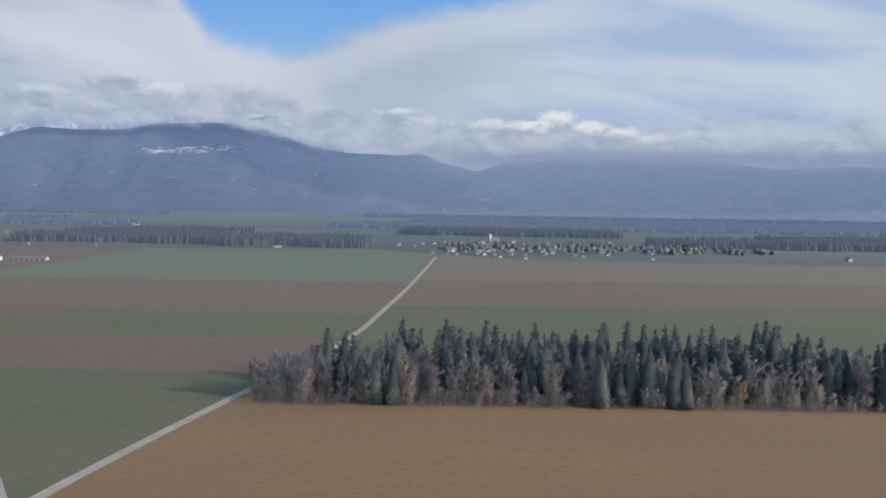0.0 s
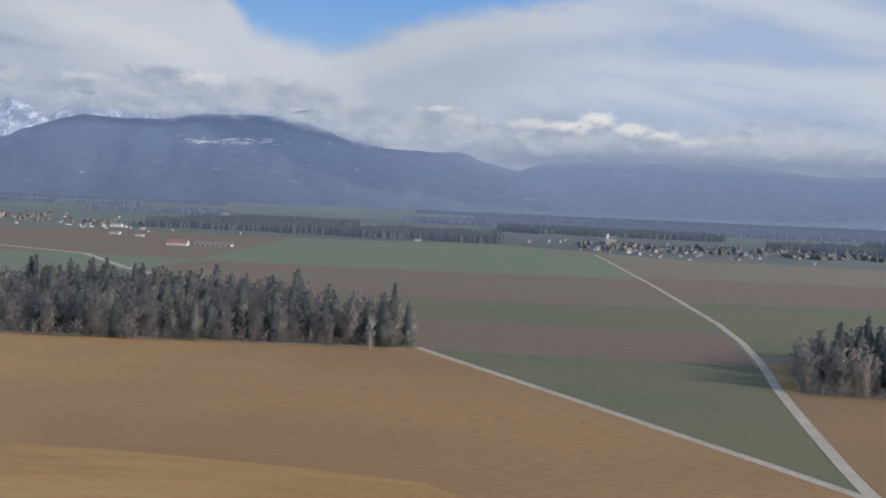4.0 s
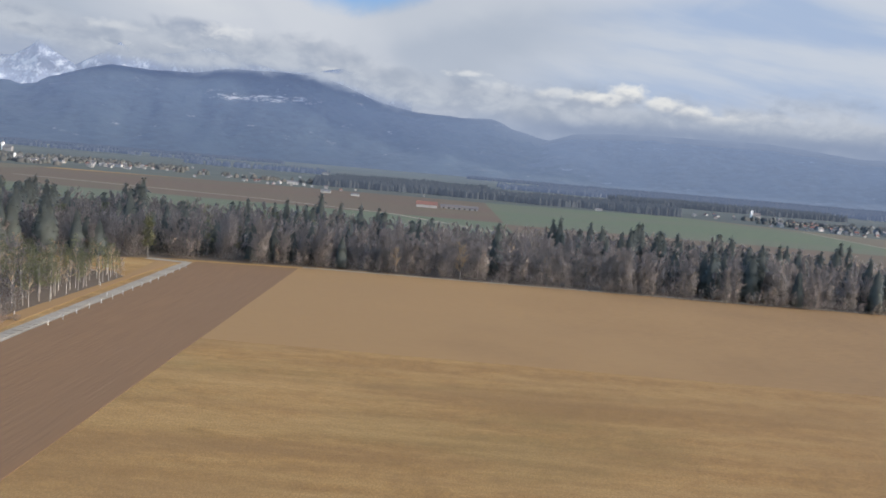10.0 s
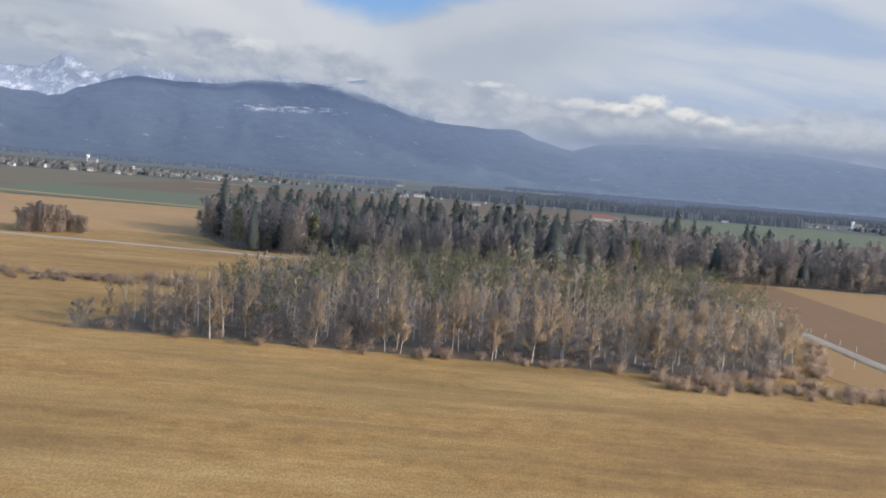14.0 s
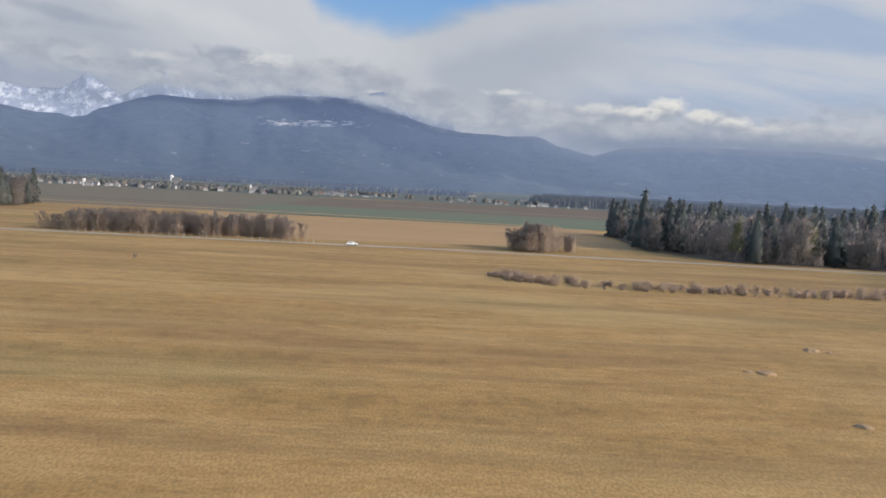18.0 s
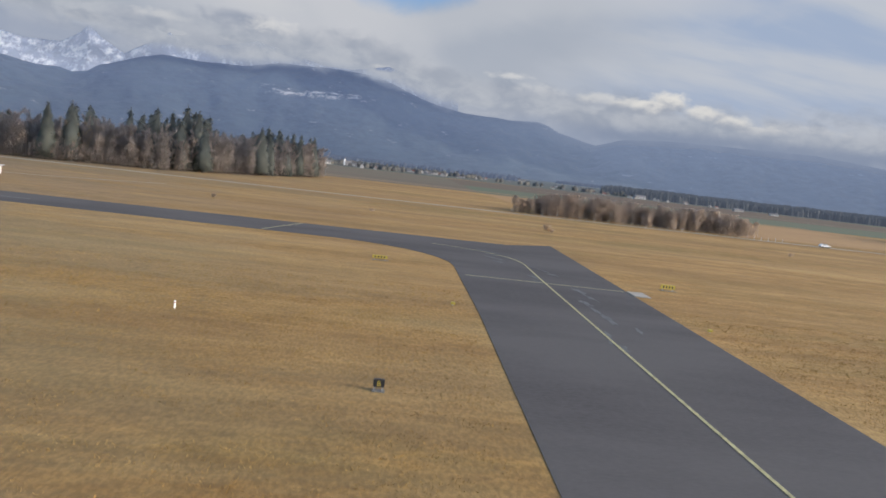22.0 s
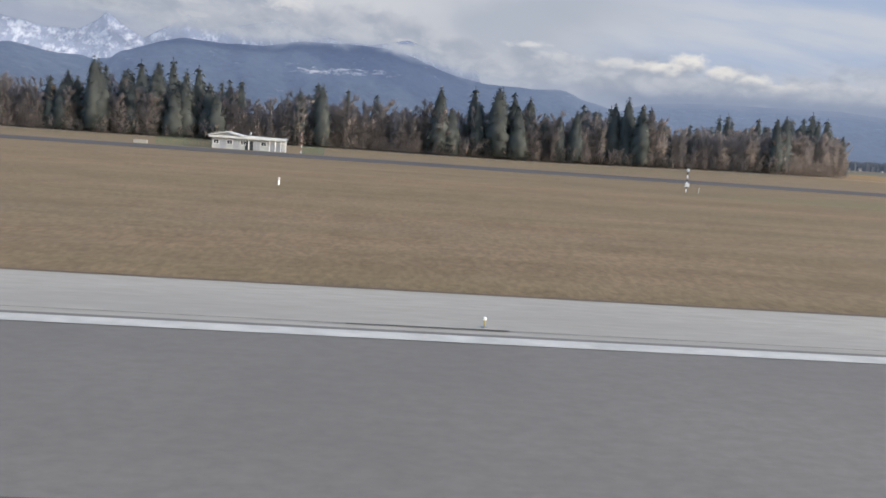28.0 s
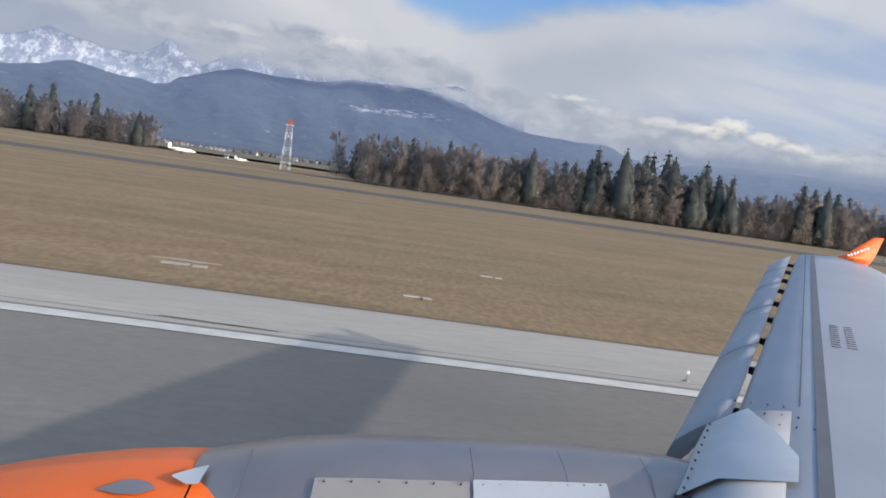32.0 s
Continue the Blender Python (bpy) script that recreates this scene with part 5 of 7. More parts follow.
# ---- white airfield building ----
def airfield_building():
    x, y = 124.5, 160.0
    t = thing("airfield_building", (x, y, float(ground_z(x, y))), "low white building with a pale shallow roof behind the taxiway", "building", turn=6)
    L, W, H = 14.2, 6.0, 2.2
    part("wall", box(L, W, H, (0, 0, 0), 0.02), SHED_WALL, t)
    part("plinth", box(L + 0.06, W + 0.06, 0.18, (0, 0, 0)), SHOULDER, t)

    def slab(name, pts, y0, y1, thick, mat, label):
        """A roof with the given outline seen from the front, running from y0 to y1."""
        n = len(pts)
        vs = [(px, yy, pz + dz) for yy in (y0, y1) for dz in (0, thick) for px, pz in pts]
        fs = []
        for i in range(n - 1):
            for o in (0, n):
                fs.append((o + i, o + i + 1, 2 * n + o + i + 1, 2 * n + o + i))
            for o in (0, 2 * n):
                fs.append((o + i, o + i + 1, o + n + i + 1, o + n + i))
        for i in (0, n - 1):
            fs.append((i, n + i, 3 * n + i, 2 * n + i))
        me = mesh_of(name, vs, fs, mat)
        bm = bmesh.new()
        bm.from_mesh(me)
        bmesh.ops.recalc_face_normals(bm, faces=bm.faces)
        bm.to_mesh(me)
        bm.free()
        part(name, me, None, t, label)

    # a broad shallow gable faces the runway, a long low roof runs on beside it
    slab("roof", [(-7.75, H + 0.45), (-4.3, H + 1.15), (-0.7, H + 0.42)], -W / 2 - 0.7, W / 2 + 0.4, 0.2, ROOF_WHITE, "pale shallow gable roof")
    slab("roof", [(-0.9, H + 0.48), (7.5, H + 0.32)], -W / 2 - 0.7, W / 2 + 0.4, 0.22, ROOF_WHITE, "pale low roof")
    gable = mesh_of("gable_wall", [(-7.1, -W / 2, H), (-0.7, -W / 2, H), (-0.7, -W / 2, H + 0.45), (-4.3, -W / 2, H + 1.12), (-7.1, -W / 2, H + 0.5), (-7.1, -W / 2 + 0.2, H), (-0.7, -W / 2 + 0.2, H), (-0.7, -W / 2 + 0.2, H + 0.45), (-4.3, -W / 2 + 0.2, H + 1.12), (-7.1, -W / 2 + 0.2, H + 0.5)], [(0, 1, 2, 3, 4), (9, 8, 7, 6, 5)], SHED_WALL)
    part("gable_wall", gable, None, t)
    part("fascia", box(15.1, 0.08, 0.34, (-0.1, -W / 2 - 0.74, H + 0.12), 0.01), ROOF_WHITE, t)
    part("soffit", box(14.8, 0.6, 0.06, (-0.1, -W / 2 - 0.4, H + 0.05)), OFF_WHITE, t)
    for wx in (-6.3, -3.7, -1.1, 2.9):
        w = part("window", box(1.0, 0.05, 0.8, (wx, -W / 2 - 0.01, 1.1)), GLASS_DARK, t)
        for dx, dz, bw, bh in ((0, 0, 0.06, 0.8), (-0.5, 0, 0.07, 0.8), (0.5, 0, 0.07, 0.8), (0, 0.74, 1.06, 0.07)):
            part("frame", box(bw, 0.06, bh, (wx + dx, -W / 2 - 0.03, 1.1 + dz)), WHITE_PAINT, w)
        part("sill", box(1.15, 0.12, 0.06, (wx, -W / 2 - 0.05, 1.04)), WHITE_PAINT, w)
    for wx in (-5.0, -2.4, 1.5):
        d = part("shutter", box(1.15, 0.06, 1.75, (wx, -W / 2 - 0.02, 0.1), 0.01), STEEL, t, "grey roller shutter")
        for k in range(8):
            part("slat", box(1.1, 0.02, 0.03, (wx, -W / 2 - 0.055, 0.25 + 0.2 * k)), ROOF_GREY, d)
    for wx in (-0.4, 0.5):
        part("door", box(0.7, 0.06, 1.85, (wx, -W / 2 - 0.02, 0.05), 0.01), GLASS_DARK, t, "dark glazed door")
    # open porch at the end
    part("porch_recess", box(2.3, 0.05, 1.7, (5.4, -W / 2 - 0.012, 0.1)), STEEL, t)
    for px in (-0.0, 4.1, 5.2, 6.3, 7.3):
        part("post", rod((px, -W / 2 - 0.62, 0), (px, -W / 2 - 0.62, H + 0.08), 0.06), WHITE_PAINT, t)
    for k in range(7):
        part("railing_bar", rod((4.2 + 0.45 * k, -W / 2 - 0.6, 0), (4.2 + 0.45 * k, -W / 2 - 0.6, 0.8), 0.03, n=6), STEEL, t)
    for wx in (-1.0, 1.0):
        part("window", box(0.05, 1.1, 0.8, (-L / 2 - 0.01, wx, 0.95)), GLASS_DARK, t)
    part("chimney", rod((0.2, -1.2, H + 0.4), (0.2, -1.2, H + 1.4), 0.12, n=10), ROOF_GREY, t)


airfield_building()


def fence(x0, y0, x1, y1, h, label, step=2.4):
    t = thing("fence", (0, 0, 0), label, "fence")
    n = int(math.hypot(x1 - x0, y1 - y0) / step)
    for k in range(n + 1):
        x, y = x0 + (x1 - x0) * k / n, y0 + (y1 - y0) * k / n
        z = float(ground_z(x, y))
        part("post", rod((x, y, z), (x, y, z + h), 0.04, n=5), GREEN_MESH, t)
        if k:
            for j in range(12):
                zz = 0.08 + (h - 0.1) * j / 11
                part("rail", rod((px, py, pz + zz), (x, y, z + zz), 0.025, n=4), GREEN_MESH, t)
        px, py, pz = x, y, z


fence(106.7, 157, 117, 158.5, 1.65, "low green mesh fence beside the white building")
fence(135, 160, 139.4, 160.6, 1.5, "short green mesh fence beside a banded pole", 1.1)
_w = thing("concrete_block", (104, 156, float(ground_z(104, 156))), "pale concrete block at the fence end", "block")
part("body", box(2.6, 0.8, 0.8, (0, 0, 0), 0.05), SHOULDER, _w)


# ---- masts, posts, signs ----
def banded_pole(parent, h, r, bands, z0=0.0, x=0.0, y=0.0, dark=BLACK_PAINT):
    for k in range(bands):
        part("band", rod((x, y, z0 + h * k / bands), (x, y, z0 + h * (k + 1) / bands), r), dark if k % 2 else WHITE_PAINT, parent)


def mast(x, y, h, label, dark=BLACK_PAINT):
    t = thing("antenna_mast", (x, y, float(ground_z(x, y))), label, "mast")
    banded_pole(t, h, 0.045, 7, dark=dark)
    part("base_box", box(0.32, 0.32, 0.5, (0, 0, 0), 0.02), OFF_WHITE, t)
    part("top_light", rod((0, 0, h), (0, 0, h + 0.2), 0.07), RED_PAINT, t)
    part("crossbar", rod((-0.4, 0, h - 0.3), (0.4, 0, h - 0.3), 0.035), STEEL, t)


mast(230.2, 74, 6.3, "tall black and white banded antenna mast in the grass")


def windsock(x, y):
    """Red and white pole with a slack sock, in a ring of pale stones."""
    t = thing("windsock", (x, y, 0), "red and white banded windsock pole with a slack sock", "windsock")
    for k in range(6):
        part("band", rod((0, 0, 0.62 * k), (0, 0, 0.62 * (k + 1)), 0.085 - 0.004 * k, n=10), RED_PAINT if k % 2 == 0 else WHITE_PAINT, t)
    part("top_pole", rod((0, 0, 3.72), (0, 0, 4.1), 0.03), STEEL, t)
    part("crossbar", rod((-0.28, 0, 3.98), (0.28, 0, 3.98), 0.02), STEEL, t)
    ring = bmesh.new()
    for k in range(16):
        a, c = 0.3927 * k, 0.3927 * (k + 1)
        rod((-0.2 + 0.3 * math.cos(a), 0.3 * math.sin(a), 3.55 + 0.1 * math.cos(a)), (-0.2 + 0.3 * math.cos(c), 0.3 * math.sin(c), 3.55 + 0.1 * math.cos(c)), 0.025, n=5, bm=ring)
    part("hoop", ring, STEEL, t)
    prof = [(3.55, 0.29), (3.3, 0.25), (3.05, 0.22), (2.75, 0.19), (2.45, 0.15), (2.2, 0.11)]
    for k, ((z0, r0), (z1, r1)) in enumerate(zip(prof, prof[1:])):
        part("sock_band", rod((-0.2 + 0.02 * k, 0, z0), (-0.19 + 0.02 * k, 0, z1), r0, r1, 12), WHITE_PAINT if k % 2 == 0 else RED_PAINT, t)
    part("footing", box(0.7, 0.7, 0.1, (0, 0, 0), 0.03), SHOULDER, t)


windsock(198.3, 58.7)
ring_line = [(198.3 + 2.7 * math.cos(0.2618 * k), 58.7 + 2.7 * math.sin(0.2618 * k)) for k in range(25)]
strip("stone_ring", ring_line, 0.22, 0.02, GRAVEL, "thin pale ring of gravel round the windsock", "ground")
sheet("service_path", [(195.6, 20.5), (198.3, 20.5), (198.25, 43.8), (195.7, 44.4)], 0.03, SHOULDER, "pale concrete path across the turf", "path")


def manhole(x, y, r):
    t = thing("manhole_cover", (x, y, 0.03), "round dark grey manhole cover", "manhole", "manhole covers")
    part("rim", rod((0, 0, 0), (0, 0, 0.02), r * 1.15, r * 1.12, 20), SHOULDER, t)
    part("lid", rod((0, 0, 0.02), (0, 0, 0.03), r, r * 0.98, 20), ASPHALT, t)


manhole(196.9, 32.4, 0.5)
manhole(71.4, 22.7, 0.26)
mast(134.7, 161.5, 4.2, "thin red and white banded mast beside the building", RED_PAINT)


def instrument(x, y, label):
    t = thing("weather_instrument", (x, y, 0), label, "instrument")
    t.scale = (0.8, 0.8, 0.9)
    part("pillar", rod((0, 0, 0), (0, 0, 1.1), 0.06), OFF_WHITE, t)
    part("band", rod((0, 0, 0.35), (0, 0, 0.6), 0.065), BLACK_PAINT, t)
    part("band", rod((0, 0, 0.8), (0, 0, 0.95), 0.065), BLACK_PAINT, t)
    part("head", box(0.55, 0.22, 0.14, (0, 0, 1.1), 0.04), OFF_WHITE, t)
    part("pole", rod((0.55, 0.2, 0), (0.55, 0.2, 2.1), 0.025), OFF_WHITE, t)
    part("pole", rod((-0.5, 0.2, 0), (-0.5, 0.2, 1.4), 0.025), RUST_STEEL, t)


instrument(233.6, 69.5, "white runway weather instrument with black bands")
instrument(215.0, 67.2, "white runway weather instrument with black bands")


def visibility_mast(x, y):
    t = thing("weather_mast", (x, y, 0), "short black and white banded weather mast with a white box", "mast")
    banded_pole(t, 2.2, 0.06, 6)
    part("box", box(0.42, 0.3, 0.42, (0, -0.1, 0.55), 0.03), OFF_WHITE, t)
    part("head", box(0.3, 0.22, 0.3, (0, 0, 2.2), 0.04), OFF_WHITE, t)
    part("spike", rod((0.05, 0, 2.5), (0.05, 0, 2.75), 0.02), STEEL, t)
    part("pole", rod((1.3, -0.3, 0), (1.3, -0.3, 0.55), 0.03), OFF_WHITE, t)


visibility_mast(185.2, 80.7)


def marker_post(x, y, h=0.52):
    t = thing("marker_post", (x, y, float(ground_z(x, y))), "short white marker post in the grass", "post", "white marker posts")
    part("post", rod((0, 0, 0), (0, 0, h), 0.06), WHITE_PAINT, t)
    part("cap", rod((0, 0, h * 0.72), (0, 0, h * 0.8), 0.064), RED_PAINT, t)


for mx, my in ((369, 50.6), (250, 54), (146, 52.7), (39, 49.6), (309.9, 51.6), (418, 42), (-70, 50)):
    marker_post(mx, my)


def sign(x, y, w, h, face, label, text="", turn=0.0):
    t = thing("taxiway_sign", (x, y, 0), label, "sign", "taxiway signs", turn=turn)
    part("panel", box(w, 0.22, h, (0, 0, 0.22), 0.03), face, t)
    for sx in (-0.35, 0.35):
        part("foot", box(0.08, 0.16, 0.24, (sx * w, 0, 0)), STEEL, t)
    part("base", box(w * 1.15, 0.5, 0.04, (0, 0, 0), 0.01), CONCRETE, t)
    if text:
        cu = bpy.data.curves.new("letter", "FONT")
        cu.body, cu.size, cu.align_x, cu.extrude = text, h * 0.95, "CENTER", 0.004
        cu.materials.append(YELLOW_PAINT)
        o = new("letter", cu)
        o.parent = t
        o.matrix_local = pose(0, -0.118, 0.22 + h * 0.17, 90, 0, 0)
    elif face is YELLOW_PAINT:
        for k in range(4):
            part("bar", box(w * 0.1, 0.02, h * 0.5, (-0.3 * w + k * 0.2 * w, -0.115, 0.22 + h * 0.25)), BLACK_PAINT, t)


sign(383, 36.8, 0.55, 0.4, BLACK_PAINT, "small black taxiway sign with a yellow letter", "B")
sign(264, 37, 0.62, 0.46, BLACK_PAINT, "small black taxiway sign with a yellow letter", "C")
sign(263.5, 62.4, 1.5, 0.55, BLACK_PAINT, "dark taxiway sign seen from behind", turn=10)
sign(297, 60.5, 1.4, 0.6, BLACK_PAINT, "dark taxiway sign seen from behind", turn=-5)
sign(297.5, 82, 2.4, 0.3, YELLOW_PAINT, "long yellow taxiway direction sign")
sign(262.3, 87.6, 2.2, 0.3, YELLOW_PAINT, "long yellow taxiway direction sign")
sign(381, 86, 1.7, 0.36, YELLOW_PAINT, "yellow taxiway direction sign")
sign(414, 86, 1.7, 0.5, YELLOW_PAINT, "yellow taxiway direction sign")
sign(245, 101, 0.8, 0.3, YELLOW_PAINT, "small yellow taxiway sign")
sign(246, 128, 0.8, 0.3, YELLOW_PAINT, "small yellow taxiway sign")


def light_box(x, y):
    t = thing("edge_light", (x, y, 0), "small yellow guard light beside the taxiway", "light", "taxiway guard lights")
    part("body", box(0.38, 0.25, 0.22, (0, 0, 0.1), 0.03), YELLOW_PAINT, t)
    part("stem", rod((0, 0, 0), (0, 0, 0.12), 0.06), STEEL, t)


for lx, ly in ((291.5, 62.2), (270.5, 62.4), (409.5, 62.0), (388.0, 62.3), (251.5, 60)):
    light_box(lx, ly)


def runway_light(x, y):
    t = thing("runway_light", (x, y, 0.02), "small white runway edge light on a stem", "light", "runway edge lights")
    part("base", rod((0, 0, 0), (0, 0, 0.03), 0.07), STEEL, t)
    part("stem", rod((0, 0, 0.03), (0, 0, 0.17), 0.014), YELLOW_PAINT, t)
    part("lens", rod((0, 0, 0.17), (0, 0, 0.23), 0.035, 0.028), WHITE_PAINT, t)


for k in range(7):
    runway_light(7.7 + k * 37.0 - 37, 15.5)


def drain(x, y, w=0.85, d=0.85, z=0.035, turn=0.0):
    t = thing("drain_cover", (x, y, z), "pale concrete drain cover with a slotted grate", "drain", "drain covers", turn=turn)
    part("slab", box(w, d, 0.022, (0, 0, 0), 0.004), CONCRETE, t)
    for k in range(7):
        part("slot", box(w * 0.72, 0.035, 0.012, (0, -d * 0.33 + k * d * 0.11, 0.016)), ASPHALT, t)


for dx, dy in ((282, 16.8), (257.5, 20.3), (269.3, 30.6), (225, 19.4), (229, 18.2), (126.5, 18.7), (176, 18.6), (76, 18.6), (27, 18.6), (209.3, 19.6), (210.7, 19.6), (209.5, 18.6), (98, 18.6)):
    drain(dx, dy)
_s = thing("concrete_slab", (408.8, 79.8, 0.03), "pale broken concrete slab beside the taxiway", "slab")
part("body", box(1.8, 3.2, 0.1, (0, 0, 0), 0.03), SHOULDER, _s)


def field_marker(x, y):
    t = thing("marker_box", (x, y, 0), "white marker box on the grass", "marker")
    part("body", box(0.45, 0.45, 0.85, (0, 0, 0), 0.03), WHITE_PAINT, t)
    part("rod", rod((-2.0, 1.2, 0), (-2.0, 1.2, 1.2), 0.05), RED_PAINT, t)


field_marker(598.5, 75)


# ---- lattice tower ----
def lattice_tower():
    x, y = -45, 292
    t = thing("lattice_tower", (x, y, float(ground_z(x, y))), "grey and white lattice tower with a red top above the trees", "tower")
    h, w0, w1, n = 16.5, 1.7, 0.95, 6
    cs = ((-1, -1), (1, -1), (1, 1), (-1, 1))

    def at(c, s):
        w = w0 + (w1 - w0) * s
        return (c[0] * w, c[1] * w, h * s)

    for c in cs:
        for k in range(n):
            part("leg", rod(at(c, k / n), at(c, (k + 1) / n), 0.09, n=5), STEEL if k % 2 else OFF_WHITE, t)
    for k in range(n):
        for i in range(4):
            a, b = cs[i], cs[(i + 1) % 4]
            m = STEEL if k % 2 else OFF_WHITE
            part("brace", rod(at(a, k / n), at(b, (k + 1) / n), 0.04, n=4), m, t)
            part("brace", rod(at(b, k / n), at(a, (k + 1) / n), 0.04, n=4), m, t)
            part("rail", rod(at(a, (k + 1) / n), at(b, (k + 1) / n), 0.055, n=4), m, t)
    part("platform", box(2.6, 2.6, 0.2, (0, 0, h), 0.02), OFF_WHITE, t)
    part("cabin", box(1.2, 1.2, 1.2, (0, 0, h + 0.2), 0.05), RED_PAINT, t)
    part("antenna", box(1.6, 0.3, 0.6, (0, 0, h + 1.5), 0.08), RED_PAINT, t)


lattice_tower()


# ---- parked light aircraft ----
def parked_plane(x, y, s, turn, label, tail=True):
    t = thing("parked_aircraft", (x, y, float(ground_z(x, y))), label, "aircraft", "parked aircraft", turn=turn)
    t.scale = (s, s, s)
    bm = bmesh.new()
    prof = [(-6.0, 0.15, 1.9), (-4.5, 0.5, 1.7), (-2, 0.85, 1.5), (1.5, 0.9, 1.45), (4, 0.8, 1.45), (5.4, 0.5, 1.35), (6.2, 0.1, 1.25)]
    rings = []
    for px, r, z in prof:
        rings.append([bm.verts.new((px, r * math.cos(a * 0.628), z + r * math.sin(a * 0.628))) for a in range(10)])
    for a, b in zip(rings, rings[1:]):
        for i in range(10):
            bm.faces.new((a[i], a[(i + 1) % 10], b[(i + 1) % 10], b[i])).smooth = True
    part("fuselage", bm, WHITE_PAINT, t)
    part("wing", box(1.7, 13.0, 0.16, (0.4, 0, 1.0), 0.06), WHITE_PAINT, t)
    part("tail_fin", box(1.5, 0.14, 2.1, (-5.3, 0, 1.9), 0.05), WHITE_PAINT, t)
    part("tailplane", box(1.1, 4.4, 0.12, (-5.5, 0, 3.7), 0.04), WHITE_PAINT, t)
    for px, py in ((4.3, 0), (-0.3, 1.5), (-0.3, -1.5)):
        part("wheel", rod((px, py - 0.09, 0.28), (px, py + 0.09, 0.28), 0.28, n=12), BLACK_PAINT, t)
        part("strut", rod((px, py, 0.28), (px, py, 1.1), 0.06), STEEL, t)
    for sy in (-1, 1):
        part("engine", rod((-3.6, sy * 1.35, 1.95), (-1.6, sy * 1.35, 1.95), 0.42, 0.45, 12), WHITE_PAINT, t)


parked_plane(-96, 335, 0.95, 25, "white business jet parked on the far apron")
parked_plane(-68, 322, 0.62, 60, "small white light aircraft parked on the far apron")
parked_plane(-76, 330, 0.55, 110, "small white light aircraft parked on the far apron")


# ---- parked car on the country road ----
def car(x, y, turn, paint, label):
    t = thing("car", (x, y, 0.08), label, "car", turn=turn)
    t.scale = (0.75, 0.75, 0.75)
    vs = [(-2.1, 0.35), (-2.1, 0.85), (-1.9, 0.95), (-1.3, 1.42), (0.4, 1.42), (1.05, 0.95), (1.95, 0.85), (2.1, 0.6), (2.1, 0.35)]
    bm = bmesh.new()
    sides = [[bm.verts.new((px, sy, pz)) for px, pz in vs] for sy in (-0.85, 0.85)]
    bm.faces.new(sides[0])
    bm.faces.new(sides[1][::-1])
    for i in range(len(vs)):
        j = (i + 1) % len(vs)
        bm.faces.new((sides[0][i], sides[1][i], sides[1][j], sides[0][j]))
    bmesh.ops.recalc_face_normals(bm, faces=bm.faces)
    bmesh.ops.bevel(bm, geom=list(bm.edges), offset=0.06, segments=2, affect="EDGES")
    part("body", bm, paint, t)
    part("side_window", box(1.7, 1.74, 0.34, (-0.4, 0, 1.0)), GLASS_DARK, t)
    for px in (-1.3, 1.3):
        for sy in (-0.8, 0.8):
            part("wheel", rod((px, sy - 0.1, 0.31), (px, sy + 0.1, 0.31), 0.31, n=14), BLACK_PAINT, t)


car(510, 226.3, 2, WHITE_PAINT, "white car on the narrow country road")


# ---- villages ----
def house_kind(name, w, d, h, ridge_h, wall, roof_mat):
    hw, hd = w / 2, d / 2
    vs = [(-hw, -hd, 0), (hw, -hd, 0), (hw, hd, 0), (-hw, hd, 0), (-hw, -hd, h), (hw, -hd, h), (hw, hd, h), (-hw, hd, h), (-hw, 0, h + ridge_h), (hw, 0, h + ridge_h)]
    fs = [(0, 1, 5, 4), (2, 3, 7, 6), (1, 2, 6, 9, 5), (3, 0, 4, 8, 7)]
    walls = mesh_of("wall", vs, fs, wall)
    o, k = 0.5, 0.5 * ridge_h / hd
    rv = [(-hw - o, -hd - o, h - k), (hw + o, -hd - o, h - k), (hw + o, 0, h + ridge_h), (-hw - o, 0, h + ridge_h), (hw + o, hd + o, h - k), (-hw - o, hd + o, h - k)]
    rv += [(a, b, c + 0.3) for a, b, c in rv]
    rf = [(0, 1, 2, 3), (3, 2, 4, 5), (6, 9, 8, 7), (9, 11, 10, 8), (0, 6, 7, 1), (5, 4, 10, 11), (1, 7, 8, 2), (2, 8, 10, 4), (0, 3, 9, 6), (3, 5, 11, 9)]
    roof = mesh_of("roof", rv, rf, roof_mat)
    wins = mesh_of("window", [(a + sx * 0.6, -hd - 0.03, b + sz * 0.7) for a, b in ((0, 0),) for sx, sz in ((-1, -1), (1, -1), (1, 1), (-1, 1))], [(0, 1, 2, 3)], GLASS_DARK)
    return name, walls, roof, wins, w, h


HOUSES = [house_kind("house", 9, 8, 4.6, 3.0, HOUSE_WALL, HOUSE_ROOF), house_kind("house", 11, 8, 5.2, 3.4, HOUSE_WALL, HOUSE_ROOF), house_kind("house", 8, 7, 3.6, 2.8, HOUSE_WALL, TILE_RED), house_kind("barn", 20, 10, 4.4, 2.4, HOUSE_WALL, HOUSE_ROOF)]


def house(which, x, y, turn, s, label, group):
    name, walls, roof, wins, w, h = HOUSES[which]
    ob = thing(name, (x, y, 0.02), label, name, group, turn=turn)
    ob.scale = (s, s, s)
    part("wall", walls, None, ob)
    part("roof", roof, None, ob)
    for sx in (-0.28, 0.28):
        for z in ((0.32, 0.72) if h > 4.5 else (0.5,)):
            o = part("window", wins, None, ob)
            o.location = (sx * w, 0, z * h)
    return ob


